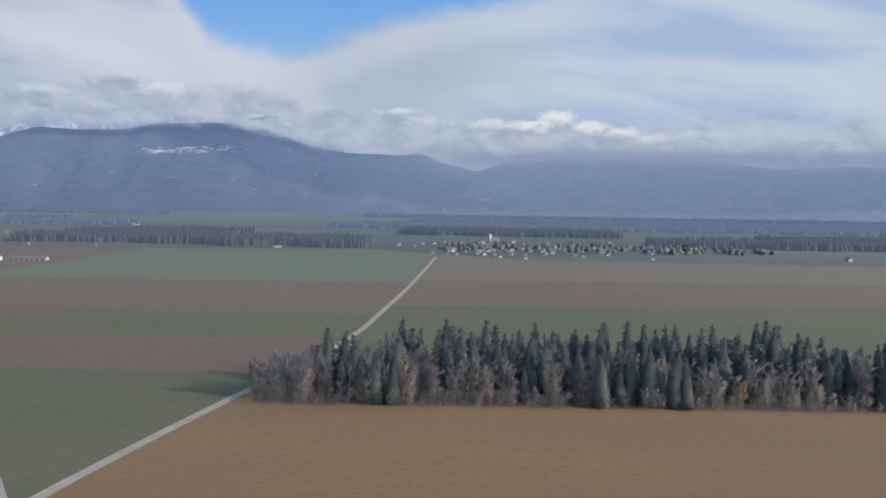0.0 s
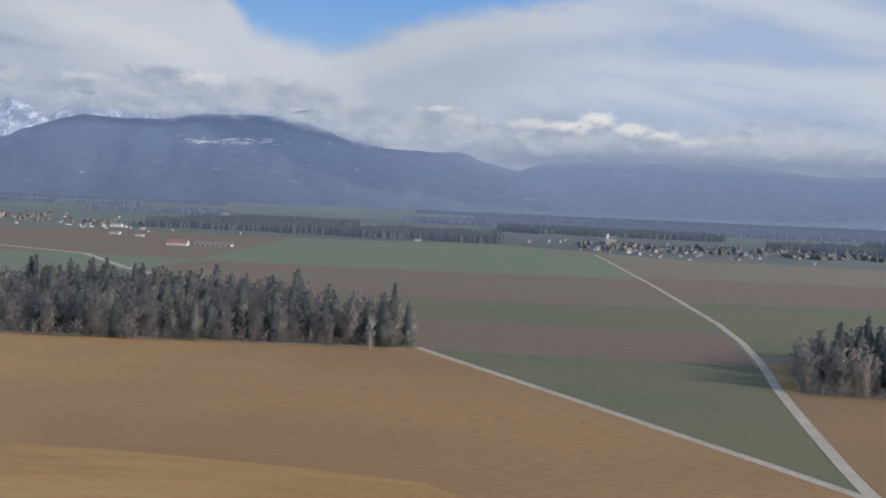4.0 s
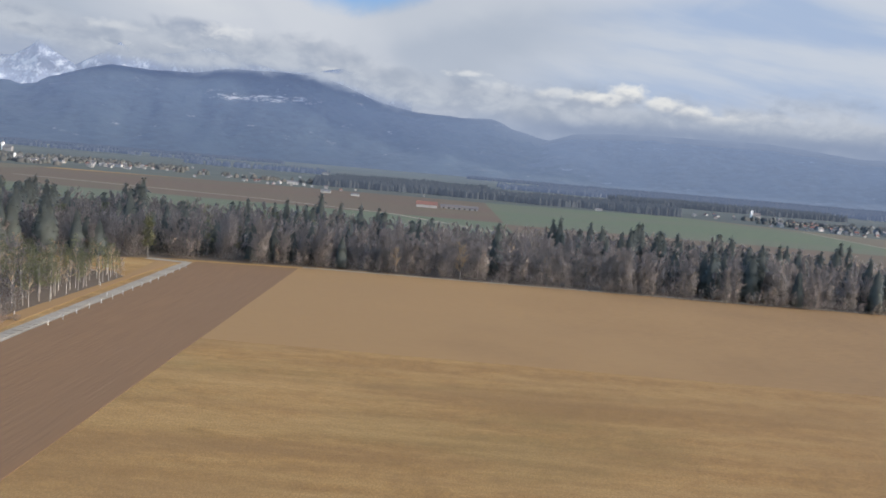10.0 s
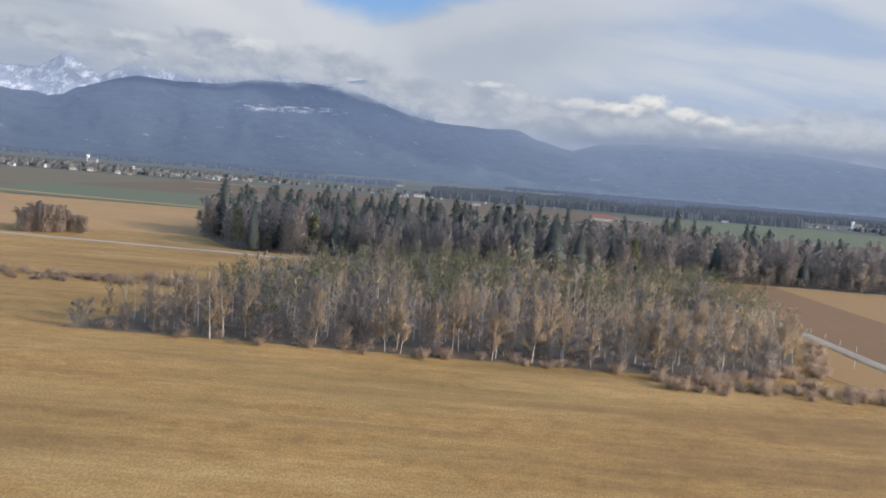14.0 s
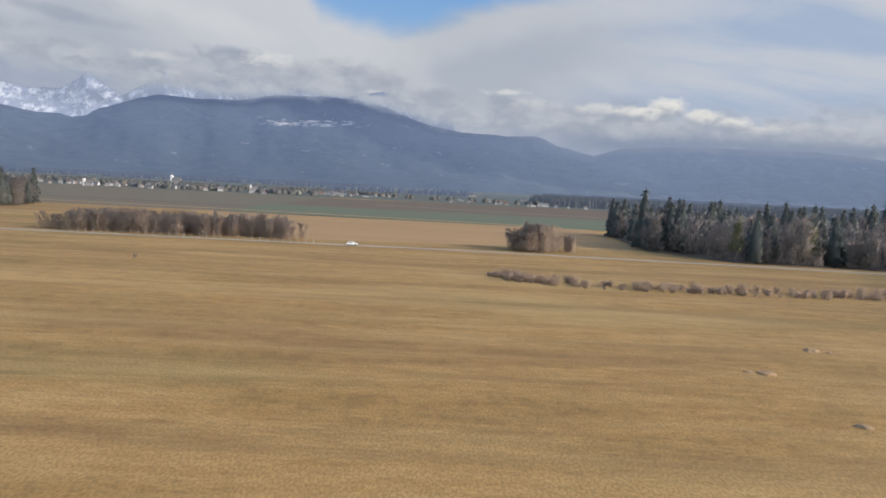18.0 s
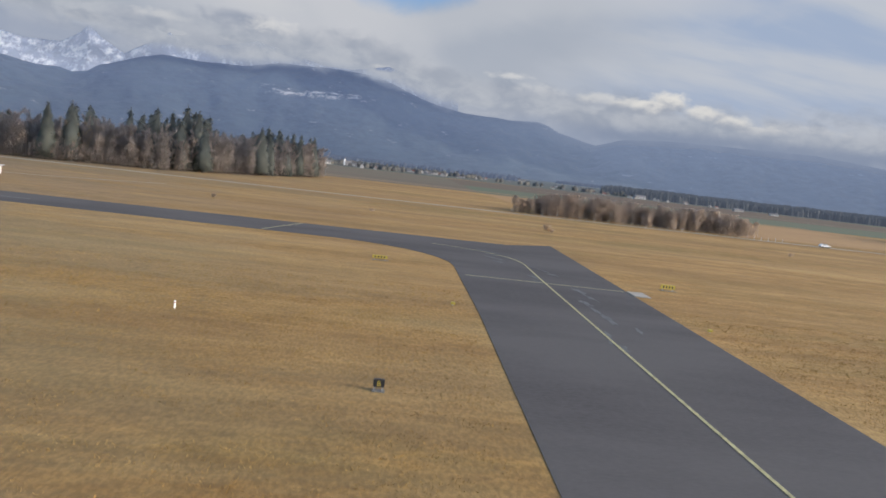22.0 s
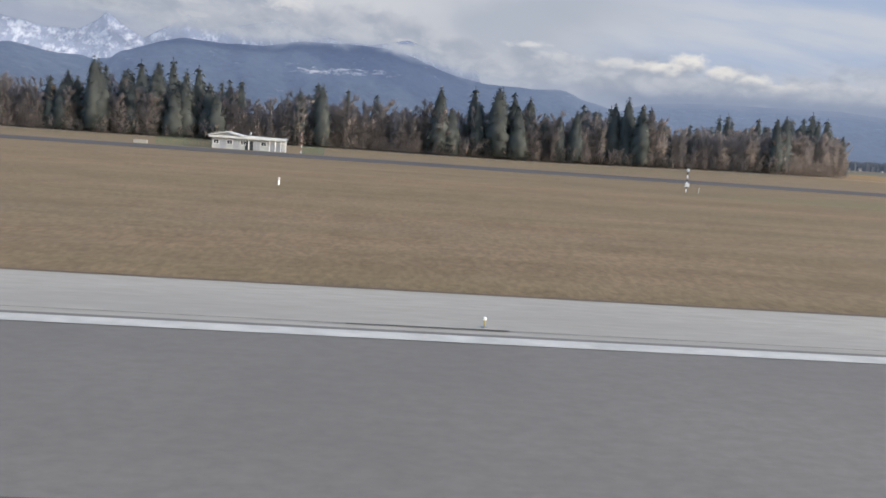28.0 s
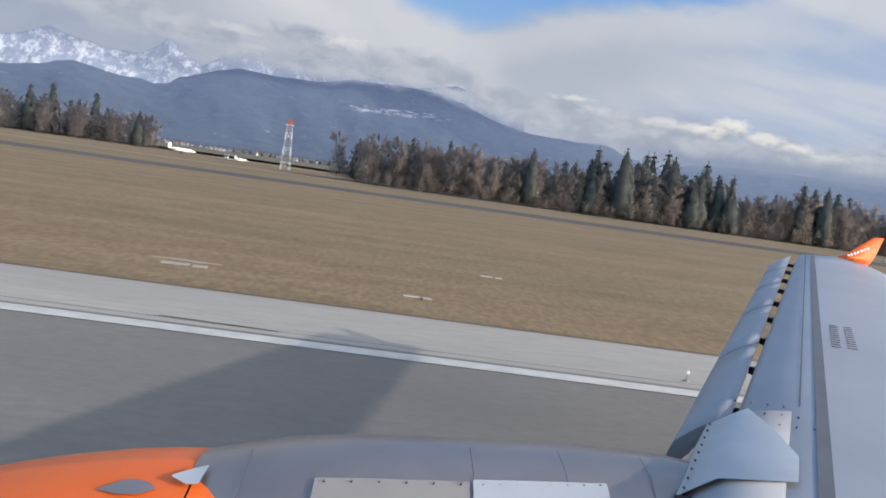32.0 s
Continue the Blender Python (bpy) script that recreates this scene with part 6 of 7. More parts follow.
def village(seed, count, spots, group, smin=0.36, smax=0.56):
    rng = random.Random(seed)
    for i in range(count):
        cx, cy, rx, ry = spots[i % len(spots)]
        x, y = cx + rng.gauss(0, rx), cy + rng.gauss(0, ry)
        w = rng.choices((0, 1, 2, 3), (5, 4, 3, 1))[0]
        tone = ("pale plastered house with a weathered dark roof", "pale plastered house with a weathered dark roof", "small pale house with a red tiled roof", "long pale barn with a grey roof")[w]
        house(w, x, y, rng.choice((0, 90)) + rng.uniform(-18, 18), rng.uniform(smin, smax), tone, group)


village(31, 130, [(1250, 850, 40, 40), (1340, 900, 50, 50), (1440, 960, 60, 50), (1560, 1010, 70, 60), (1250, 1010, 60, 60)], "houses of the church village")
village(32, 165, [(90, 850, 60, 30), (200, 880, 60, 35), (330, 960, 60, 50), (20, 1050, 120, 70), (-140, 980, 100, 70), (420, 1020, 60, 40), (-330, 1100, 120, 80)], "houses of the valley town")
village(33, 36, [(600, 900, 40, 25), (690, 880, 40, 20), (560, 1010, 60, 40), (500, 1250, 120, 80)], "houses of the roadside hamlet", 0.26, 0.42)
for bx, by, bt, bs in ((718, 769, 3, 0.6), (749, 755, 2, 0.5), (841, 982, 5, 0.75), (1015, 900, 0, 0.5), (1470, 976, 4, 0.8), (657, 906, 8, 0.8), (491, 1700, 2, 1.2), (600, 1500, 0, 0.9)):
    house(3, bx, by, bt, bs * 0.8, "long white farm building standing in the fields", "white farm buildings")


def farm():
    t = thing("farmhouse", (822, 662, 0), "white farmhouse with a red tiled roof among fields", "farmhouse")
    t.scale = (0.8, 0.7, 0.62)
    n, walls, roof, wins, w, h = house_kind("farmhouse", 22, 10, 4.2, 4.0, HOUSE_WALL, TILE_RED)
    part("wall", walls, None, t)
    part("roof", roof, None, t, "red tiled roof")
    t2 = thing("cowshed", (850, 672, 0), "long low white cowshed with a reddish roof", "barn")
    t2.scale = (0.9, 0.8, 0.75)
    n, walls, roof, wins, w, h = house_kind("cowshed", 36, 8, 2.4, 2.2, HOUSE_WALL, HOUSE_ROOF)
    part("wall", walls, None, t2)
    part("roof", roof, None, t2)
    for k in range(7):
        part("door", box(1.6, 0.06, 1.7, (-15 + k * 5, -4.04, 0)), BLACK_PAINT, t2)


farm()


def church(x, y, s, turn, label):
    t = thing("church", (x, y, 0), label, "church", "village churches", turn=turn)
    t.scale = (s, s, s)
    n, walls, roof, wins, w, h = house_kind("church", 16, 8, 6.5, 4.5, HOUSE_WALL, HOUSE_ROOF)
    part("nave", walls, None, t)
    part("roof", roof, None, t)
    part("tower", box(4.2, 4.2, 15, (-9.5, 0, 0), 0.1), WHITE_PAINT, t)
    part("belfry_window", box(1.2, 0.1, 2.0, (-9.5, -2.12, 11)), BLACK_PAINT, t)
    part("spire", rod((-9.5, 0, 15), (-9.5, 0, 19.5), 2.6, 0.15, 8), HOUSE_ROOF, t)


church(1280, 1105, 0.7, 0, "white village church with a tall tower")
church(171, 803, 0.5, 5, "white church with a tower at the town's edge")
church(88, 1313, 0.9, 0, "white town church with a tall tower")
church(305, 960, 0.5, 15, "small white church tower among houses")


# ---- far woods ----
def far_wood(seed, blocks, gap, label, material, hlo=9, hhi=16):
    """Distant woodland as one mass of small uneven crowns; gap: metres between trees."""
    rng = np.random.default_rng(seed)
    V, T, base, n = [], [], 0, 5
    for (x0, x1, y0, y1) in blocks:
        k = int((x1 - x0) * (y1 - y0) / gap ** 2)
        x, y = rng.uniform(x0, x1, k), rng.uniform(y0, y1, k)
        # ragged outline
        wob = np.array([noise.noise(Vector((a / 60.0, b / 45.0, seed))) for a, b in zip(x, y)])
        inner = np.minimum(np.minimum(x - x0, x1 - x) / 45.0, np.minimum(y - y0, y1 - y) / 30.0)
        keep = inner + wob * 1.5 > 0.25
        x, y, wob = x[keep], y[keep], wob[keep]
        k = len(x)
        h, r = rng.uniform(hlo, hhi, k) * (1 + 0.25 * wob), rng.uniform(0.42, 0.72, k) * min(gap, 7.0)
        ph = rng.uniform(0, 6.28, k)
        P = np.zeros((k, 2 * n + 1, 3))
        for lv, (f, rr) in enumerate(((0.0, 0.95), (0.55, 0.8))):
            for j in range(n):
                a = ph + 6.2832 * j / n
                q = r * rr * rng.uniform(0.75, 1.2, k)
                P[:, lv * n + j] = np.stack([x + q * np.cos(a), y + q * np.sin(a), h * f * rng.uniform(0.9, 1.08, k)], -1)
        P[:, 2 * n] = np.stack([x, y, h], -1)
        V.append(P.reshape(-1, 3))
        tri = []
        for j in range(n):
            i = (j + 1) % n
            tri += [(j, i, n + i), (j, n + i, n + j), (n + j, n + i, 2 * n)]
        T.append((np.array(tri)[None] + (base + np.arange(k) * (2 * n + 1))[:, None, None]).reshape(-1, 3))
        base += k * (2 * n + 1)
    return tagged(new("far_wood", fast_mesh("far_wood", np.concatenate(V), np.concatenate(T), material)), label, "woodland", kind="stuff")


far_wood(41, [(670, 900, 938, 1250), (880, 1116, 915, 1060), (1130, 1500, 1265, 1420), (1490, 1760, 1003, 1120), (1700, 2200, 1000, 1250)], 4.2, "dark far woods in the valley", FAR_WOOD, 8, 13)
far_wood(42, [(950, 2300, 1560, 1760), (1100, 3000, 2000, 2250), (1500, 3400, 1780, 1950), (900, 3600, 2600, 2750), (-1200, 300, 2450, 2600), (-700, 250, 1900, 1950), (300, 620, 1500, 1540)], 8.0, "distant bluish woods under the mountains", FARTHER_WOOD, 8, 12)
far_wood(43, [(-250, 480, 1000, 1180), (1200, 1600, 880, 1040), (-60, 420, 860, 940), (480, 700, 960, 1010)], 15.0, "scattered trees among the houses", VILLAGE_TREES, 4, 7)


# ---- dry grass along the runway ----
def grass_tufts(seed, count, x0, x1, y0, y1, h, label):
    """Thin straw blades standing in tufts, denser in patches."""
    rng = np.random.default_rng(seed)
    k = count * 3
    x, y = rng.uniform(x0, x1, k), y0 + (y1 - y0) * rng.uniform(0, 1, k) ** 1.6
    # patches, and none on the taxiways
    keep = np.array([noise.noise(Vector((a / 7.0, b / 2.6, seed))) + 0.5 * noise.noise(Vector((a / 30.0, b / 12.0, 5.0))) for a, b in zip(x, y)]) > -0.25
    keep &= rng.uniform(0, 1, k) < np.clip((x - x0) / 90.0, 0, 1)
    paved = ((x > 246) & (x < 324) & (y < 27)) | ((x > 262) & (x < 298)) | ((x > 389) & (x < 409)) | (y > 104)
    x, y = x[keep & ~paved][:count], y[keep & ~paved][:count]
    n = len(x)
    V, T = np.zeros((n, 4, 3, 3)), None
    for j in range(4):
        a = rng.uniform(0, 6.2832, n)
        bx, by = x + rng.normal(0, 0.16, n), y + rng.normal(0, 0.16, n)
        w = 0.012 + 0.0003 * y
        hh = h * rng.uniform(0.5, 1.25, n)
        lean = rng.normal(0, 0.35, (n, 2))
        V[:, j, 0] = np.stack([bx - w * np.cos(a), by - w * np.sin(a), np.zeros(n)], -1)
        V[:, j, 1] = np.stack([bx + w * np.cos(a), by + w * np.sin(a), np.zeros(n)], -1)
        V[:, j, 2] = np.stack([bx + lean[:, 0] * hh, by + lean[:, 1] * hh, hh], -1)
    V = V.reshape(-1, 3)
    T = np.arange(len(V)).reshape(-1, 3)
    return tagged(new("dry_grass", fast_mesh("dry_grass", V, T, GRASS)), label, "grass", kind="stuff")


grass_tufts(51, 30000, 230, 440, 19.0, 70, 0.09, "tufts of straw-coloured dry grass beside the runway")


# ---- heap of earth and stones where the lane meets the birch wood ----
def stone_mesh(seed, flat=0.6):
    rng = random.Random(seed)
    b = bmesh.new()
    bmesh.ops.create_icosphere(b, subdivisions=2, radius=1.0)
    for v in b.verts:
        v.co *= 1 + 0.3 * noise.noise(v.co * 1.4 + Vector((seed, 0, 0))) + rng.uniform(-0.05, 0.05)
        v.co.z = max(v.co.z * flat, -0.15)
    me = bpy.data.meshes.new("stone")
    b.to_mesh(me)
    b.free()
    return me


EARTH = surface("loose_yellow_earth", (0.27, 0.165, 0.08), (0.38, 0.25, 0.13), (0.20, 0.13, 0.075), 3.0, 0.4, bump=0.6, dist=0.1)
PALE_STONE = varied("pale_rubble", (0.46, 0.42, 0.36), (0.34, 0.29, 0.23), (0.28, 0.24, 0.19), scale=2.0)
HEAPS = [stone_mesh(3, 0.45), stone_mesh(8, 0.4), stone_mesh(13, 0.5)]
STONES = [stone_mesh(20 + k, 0.7) for k in range(4)]
for me in HEAPS:
    me.materials.append(EARTH)
for me in STONES:
    me.materials.append(PALE_STONE)


def lump(name, me, x, y, s, turn, label, category, group=""):
    ob = new(name, me)
    ob.matrix_world = pose(x, y, float(ground_z(x, y)), 0, 0, turn) @ Matrix.Diagonal((s * 1.2, s, s * 0.8, 1))
    tagged(ob, label, category, group)


for k, (hx, hy, hs) in enumerate(((752.5, 113.6, 1.7), (755.5, 112.0, 1.3), (758, 113.2, 1.0), (749.5, 114.5, 1.2), (755, 115.5, 1.5))):
    lump("earth_mound", HEAPS[k % 3], hx, hy, hs, 40 * k, "heap of loose yellow-brown earth at the wood's corner", "heap", "earth heaps")
rng = random.Random(77)
for k in range(16):
    lump("stone", STONES[k % 4], rng.uniform(748, 759), rng.uniform(110.5, 116), rng.uniform(0.15, 0.42), rng.uniform(0, 360), "pale stone lying among loose earth", "stone", "stones of the heap")
for k, (hx, hy) in enumerate(((571.6, 84.8), (583.5, 99.3), (572, 66.2), (602.4, 101.6), (585.4, 98.4), (569.8, 85.3))):
    lump("earth_mound", HEAPS[k % 3], hx, hy, (0.9, 1.0, 0.7, 0.8, 0.5, 0.5)[k], 70 * k, "small brown heap of earth in dry grass", "heap", "molehills in the grass")
sheet("puddle", [(760.7 + 2.0 * math.cos(0.52 * k) * (1 + 0.25 * math.sin(2.3 * k)), 107.9 + 1.1 * math.sin(0.52 * k)) for k in range(12)], 0.085, SHOULDER, "pale dried puddle beside the lane", "ground")


def lane_post(x, y, h):
    t = thing("lane_post", (x, y, float(ground_z(x, y))), "short white post beside the gravel lane", "post", "white lane posts")
    part("post", rod((0, 0, 0), (0, 0, h), 0.05, n=8), OFF_WHITE, t)
    part("cap", rod((0, 0, h), (0, 0, h + 0.05), 0.06, 0.04, 8), OFF_WHITE, t)


for px, py, ph in ((768.4, 111.6, 1.1), (768.2, 113.4, 1.1), (769.6, 99.5, 0.9), (764.2, 178, 1.2), (757.5, 132, 1.3), (757.8, 152, 1.3), (757.2, 190, 1.2)):
    lane_post(px, py, ph)


for k in range(15):
    py = 148 + k * 5.8
    lane_post(float(np.interp(py, [p[1] for p in LANE[:5]], [p[0] for p in LANE[:5]])) + 2.7, py, 0.95)


for k in range(34):
    px = 424 + 2.25 * k
    t = thing("fence_post", (px, 229.2 + 0.6 * math.sin(0.05 * px), 0), "thin pale post in a row beside the country road", "post", "roadside fence posts")
    part("post", rod((0, 0, 0), (0, 0, 1.0), 0.055, 0.05, 6), OFF_WHITE, t)
    part("cap", rod((0, 0, 1.0), (0, 0, 1.03), 0.06, 0.02, 6), OFF_WHITE, t)


# ---- flush concrete covers in the turf, scuffs on the shoulder ----
for px, py, w, d in ((-5.2, 22.5, 1.9, 0.5), (1.8, 22.1, 1.2, 0.35), (4.8, 29.5, 1.2, 0.3), (-26, 24, 1.2, 0.4), (62, 23, 1.4, 0.4), (190, 27, 1.5, 0.5)):
    t = thing("concrete_cover", (px, py, 0.0), "flush pale concrete cover half grown over by turf", "cover", "concrete covers", turn=6)
    part("slab", box(w * 0.42, d * 0.7, 0.04, (0, 0, 0), 0.012), SHOULDER, t)
    part("slab", box(w * 0.22, d * 0.6, 0.045, (w * 0.38, -0.12, 0), 0.012), SHOULDER, t)
rng = random.Random(5)
for k in range(16):
    sx, sy, sl = rng.uniform(-20, 235), rng.uniform(14.95, 16.2), rng.uniform(0.8, 3.5)
    line("tyre_scuff", [(sx, sy), (sx + sl, sy + rng.uniform(-0.12, 0.12))], rng.uniform(0.03, 0.07), ASPHALT, "thin dark scuff on the concrete shoulder", 0.042)
for k in range(10):
    sx, sy = rng.uniform(255, 400), rng.uniform(20, 100)
    if 274 < sx < 286 or 391 < sx < 406:
        line("repair_mark", [(sx, sy), (sx + rng.uniform(-1, 1), sy + rng.uniform(1.5, 4))], 0.06, CONCRETE, "pale repair mark on the taxiway asphalt", 0.045)
strip("service_path", [(298, 160), (307, 163.5), (316, 171), (327, 182)], 1.6, 0.04, GRAVEL, "pale narrow path beside the radar dome", "path")
strip("service_road", [(-60, 139), (31, 137), (70, 136), (100, 141), (118, 149)], 3.0, 0.05, GRAVEL, "pale service road to the white building", "path")
for px, py, a, c in ((71.4, 22.8, 1.3, 0.5), (-5.2, 23.4, 0.9, 0.16), (205, 24.5, 1.4, 0.3)):
    sheet("bare_patch", [(px + a * math.cos(0.524 * k) * (1 + 0.3 * math.sin(2.7 * k + px)), py + c * math.sin(0.524 * k) * (1 + 0.3 * math.cos(1.9 * k))) for k in range(12)], 0.02, GRAVEL, "pale patch of bare gravel in the turf", "ground")

WORN = surface("worn_grey_asphalt", (0.068, 0.066, 0.063), (0.10, 0.097, 0.093), (0.125, 0.122, 0.116), 1.2, 0.3, rough=0.8, bump=0.1, dist=0.02)
for k, (a, w) in enumerate((([(281.6, 35), (281.8, 58)], 0.3), ([(283, 88), (288, 100), (299, 110), (330, 112)], 0.7))):
    line("worn_track", rounded(a), w, WORN, "pale worn wheel track on the taxiway asphalt", 0.036 + 0.002 * k)
rng = random.Random(91)
for k in range(16):
    # smears of bleached asphalt along the bend
    f = k / 15
    wx, wy = 401.5 - 2.5 * f - 14 * max(0.0, f - 0.55) ** 1.5 + rng.uniform(-2.4, 2.4), 52 + 56 * f
    la, lb, turn = rng.uniform(0.8, 2.6), rng.uniform(0.12, 0.4), radians(80 + 50 * f)
    ring = []
    for j in range(14):
        q = 1 + 0.35 * math.sin(2.1 * j + 3 * k) + rng.uniform(-0.15, 0.15)
        u, v = la * q * math.cos(0.449 * j), lb * q * math.sin(0.449 * j)
        ring.append((wx + u * math.cos(turn) - v * math.sin(turn), wy + u * math.sin(turn) + v * math.cos(turn)))
    sheet("worn_patch", ring, 0.034 + 0.001 * k, WORN, "pale bleached smear on the taxiway asphalt", "marking")
for px, py in ((263.8, 14.0), (227.7, 13.2), (188.0, 13.3), (301.0, 13.4), (340.0, 13.5)):
    t = thing("inset_light", (px, py, 0.03), "round pale metal light set flush in the runway", "light", "flush runway lights")
    part("rim", rod((0, 0, 0), (0, 0, 0.018), 0.11, 0.095, 14), CONCRETE, t)
    part("lens", rod((0, 0, 0.018), (0, 0, 0.028), 0.05, 0.04, 10), STEEL, t)


# ---- the airliner's starboard wing and engine, standing on the runway ----
GREY_SKIN = plain("pale_grey_wing_skin", (0.285, 0.29, 0.30), 0.42, 0.1, wear=0.1, scale=0.8)
COWL_METAL = plain("bare_metal_cowling", (0.40, 0.335, 0.295), 0.33, 0.7, wear=0.16, scale=1.2)
WARM_REFLECTION = plain("warm_reflection_metal", (0.36, 0.315, 0.265), 0.5, 0.3, wear=0.12, scale=1.5)
PALE_PANEL = plain("pale_fairing_panel", (0.40, 0.405, 0.40), 0.45, 0.05, wear=0.08)
SEAL = plain("dark_grey_sealant", (0.10, 0.105, 0.115), 0.7)
DARK_GAP = plain("dark_slat_cavity", (0.035, 0.035, 0.04), 0.8)


def skin_z(y):
    return 2.38 + 0.062 * y


def nose_x(y):
    return 0.85 + 0.534 * y


def seal_x(y):
    return 3.05 + 0.527 * (y - 2.6)


def tail_x(y):
    return 6.9 + max(0.0, y - 4.6) * 0.36


def loft(rows, closed=False):
    """A skin through rows of points."""
    bm = bmesh.new()
    vs = [[bm.verts.new(p) for p in r] for r in rows]
    for a, b in zip(vs, vs[1:]):
        n = len(a)
        for i in range(n if closed else n - 1):
            bm.faces.new((a[i], b[i], b[(i + 1) % n], a[(i + 1) % n])).smooth = True
    if closed:
        for r in (vs[0], vs[-1]):
            bm.faces.new(r)
    bmesh.ops.recalc_face_normals(bm, faces=bm.faces)
    return bm


def airliner():
    t = thing("airliner_wing", (0, 0, 0), "grey airliner wing with an orange jet engine over the runway", "aircraft")
    spans = [0.75 + (12.55 - 0.75) * k / 16 for k in range(17)]
    rows = []
    for y in spans:
        z, a, s, e = skin_z(y), 3.15 + 0.549 * (y - 3.68), seal_x(y), tail_x(y)
        th = 0.42 - 0.022 * y
        c = e - a
        rows.append([(a, y, z - 0.18), (a + 0.01, y, z - 0.09), (a + 0.07, y, z - 0.025), (s, y, z), (a + 0.4 * c, y, z + 0.025), (a + 0.7 * c, y, z - 0.04), (e, y, z - 0.20), (e, y, z - 0.22), (a + 0.6 * c, y, z - th), (a + 0.25 * c, y, z - th - 0.05), (a + 0.05, y, z - 0.27)])
    part("wing_box", loft(rows, True), GREY_SKIN, t, "pale grey wing skin")
    # slats in five lengths, drooped ahead of the wing
    cuts = [3.62, 5.5, 7.4, 9.2, 10.9, 12.75]
    for y0, y1 in zip(cuts, cuts[1:]):
        rr = []
        for k in range(5):
            y = y0 + 0.012 + (y1 - y0 - 0.024) * k / 4
            tip = 0.16 * max(0.0, (y - 12.3) / 0.45) ** 2
            x, z = nose_x(y) + tip, skin_z(y) - 0.31
            w = 0.29 + 0.006 * y - tip
            rr.append([(x + 0.02, y, z - 0.10), (x, y, z - 0.02), (x + 0.03, y, z + 0.06), (x + 0.12, y, z + 0.13), (x + 0.22, y, z + 0.19), (x + w, y, z + 0.225), (x + w, y, z + 0.215), (x + 0.2, y, z + 0.12), (x + 0.12, y, z + 0.0)])
        part("slat", loft(rr, True), GREY_SKIN, t, "drooped leading-edge slat")
    for k in range(9):
        y = 3.9 + k * 1.0
        x, z = nose_x(y), skin_z(y)
        part("slat_track", box(0.13, 0.2, 0.05, (x + 0.40 + 0.005 * y, y, z - 0.19)), DARK_GAP, t)
    rr = []
    for k in range(17):
        y = 0.76 + 11.7 * k / 16
        rr.append([(seal_x(y) - 0.035, y, skin_z(y) + 0.004), (seal_x(y) + 0.035, y, skin_z(y) + 0.005)])
    part("seal_strip", loft(rr), SEAL, t, "dark sealant strip along the span")
    rr = []
    for k in range(9):
        y = 3.7 + 8.8 * k / 8
        rr.append([(seal_x(y) - 0.13, y, skin_z(y) - 0.003), (seal_x(y) - 0.12, y, skin_z(y) - 0.002)])
    part("joint", loft(rr), SEAL, t)
    for y in (4.6, 5.9, 7.1, 8.3, 9.8, 11.2):
        x = nose_x(y) + 0.44
        part("joint", loft([[(x, y, skin_z(y) - 0.066), (x + 0.22, y + 0.0, skin_z(y) - 0.012)], [(x, y + 0.012, skin_z(y) - 0.064), (x + 0.22, y + 0.012, skin_z(y) - 0.010)]]), SEAL, t)
    for k in range(11):
        for c in range(2):
            y = 5.3 + k * 0.085
            part("stencil_bar", box(0.07, 0.018, 0.004, (4.60 + (y - 5.27) * 0.53 + c * 0.13, y, skin_z(y) + 0.010)), SEAL, t)
    for k in range(4):
        for c in range(3):
            y, x = 3.35 + c * 0.16, seal_x(3.4) - 0.34 + k * 0.09
            part("rivet", rod((x, y, skin_z(y) - 0.01), (x, y, skin_z(y) + 0.003), 0.006, n=6), SEAL, t)
    # aileron seam towards the trailing edge
    rr = []
    for k in range(9):
        y = 8.4 + 4.1 * k / 8
        x = 8.68 + 0.325 * (y - 12.65)
        f = (x - nose_x(y)) / (tail_x(y) - nose_x(y))
        z = skin_z(y) + 0.012 - 0.05 * max(0.0, (f - 0.45) / 0.25)
        rr.append([(x - 0.012, y, z), (x + 0.012, y, z)])
    part("aileron_seam", loft(rr), SEAL, t)
    # winglet
    rr = [[(8.66, 12.56, 3.15), (9.30, 12.56, 3.10), (9.26, 12.59, 3.10), (8.70, 12.59, 3.15)], [(8.95, 12.66, 3.25), (9.44, 12.66, 3.20), (9.40, 12.69, 3.20), (8.98, 12.69, 3.25)], [(9.50, 12.86, 3.60), (9.70, 12.86, 3.61), (9.68, 12.88, 3.61), (9.52, 12.88, 3.60)]]
    w = part("winglet", loft(rr, True), ORANGE_PAINT, t, "bright orange winglet")
    for k in range(7):
        part("mark", box(0.035, 0.01, 0.05, (8.98 + k * 0.062, 12.645 + 0.012 * k, 3.20 + 0.028 * k)), WHITE_PAINT, w)
    # fixed nose between engine and fuselage, with its pale access panel
    rr = []
    for y in (0.75, 1.4, 2.1, 2.75, 3.2, 3.58):
        x, z = seal_x(y) - 0.62, skin_z(y)
        rr.append([(x + 0.10, y, z - 0.42), (x, y, z - 0.26), (x + 0.05, y, z - 0.11), (x + 0.2, y, z - 0.02), (x + 0.45, y, z + 0.006), (x + 0.5, y, z - 0.2)])
    part("fixed_nose", loft(rr, True), GREY_SKIN, t)
    rr = []
    for y, cut in ((2.62, 0.52), (2.9, 0.52), (3.2, 0.40), (3.5, 0.24)):
        x, z = seal_x(y) - 0.64, skin_z(y)
        rr.append([(x - 0.01, y, z - 0.24), (x + 0.04, y, z - 0.095), (x + 0.19, y, z - 0.005), (x + cut, y, z + 0.018)])
    panel = part("access_panel", loft(rr), PALE_PANEL, t, "pale access panel with rows of fasteners")
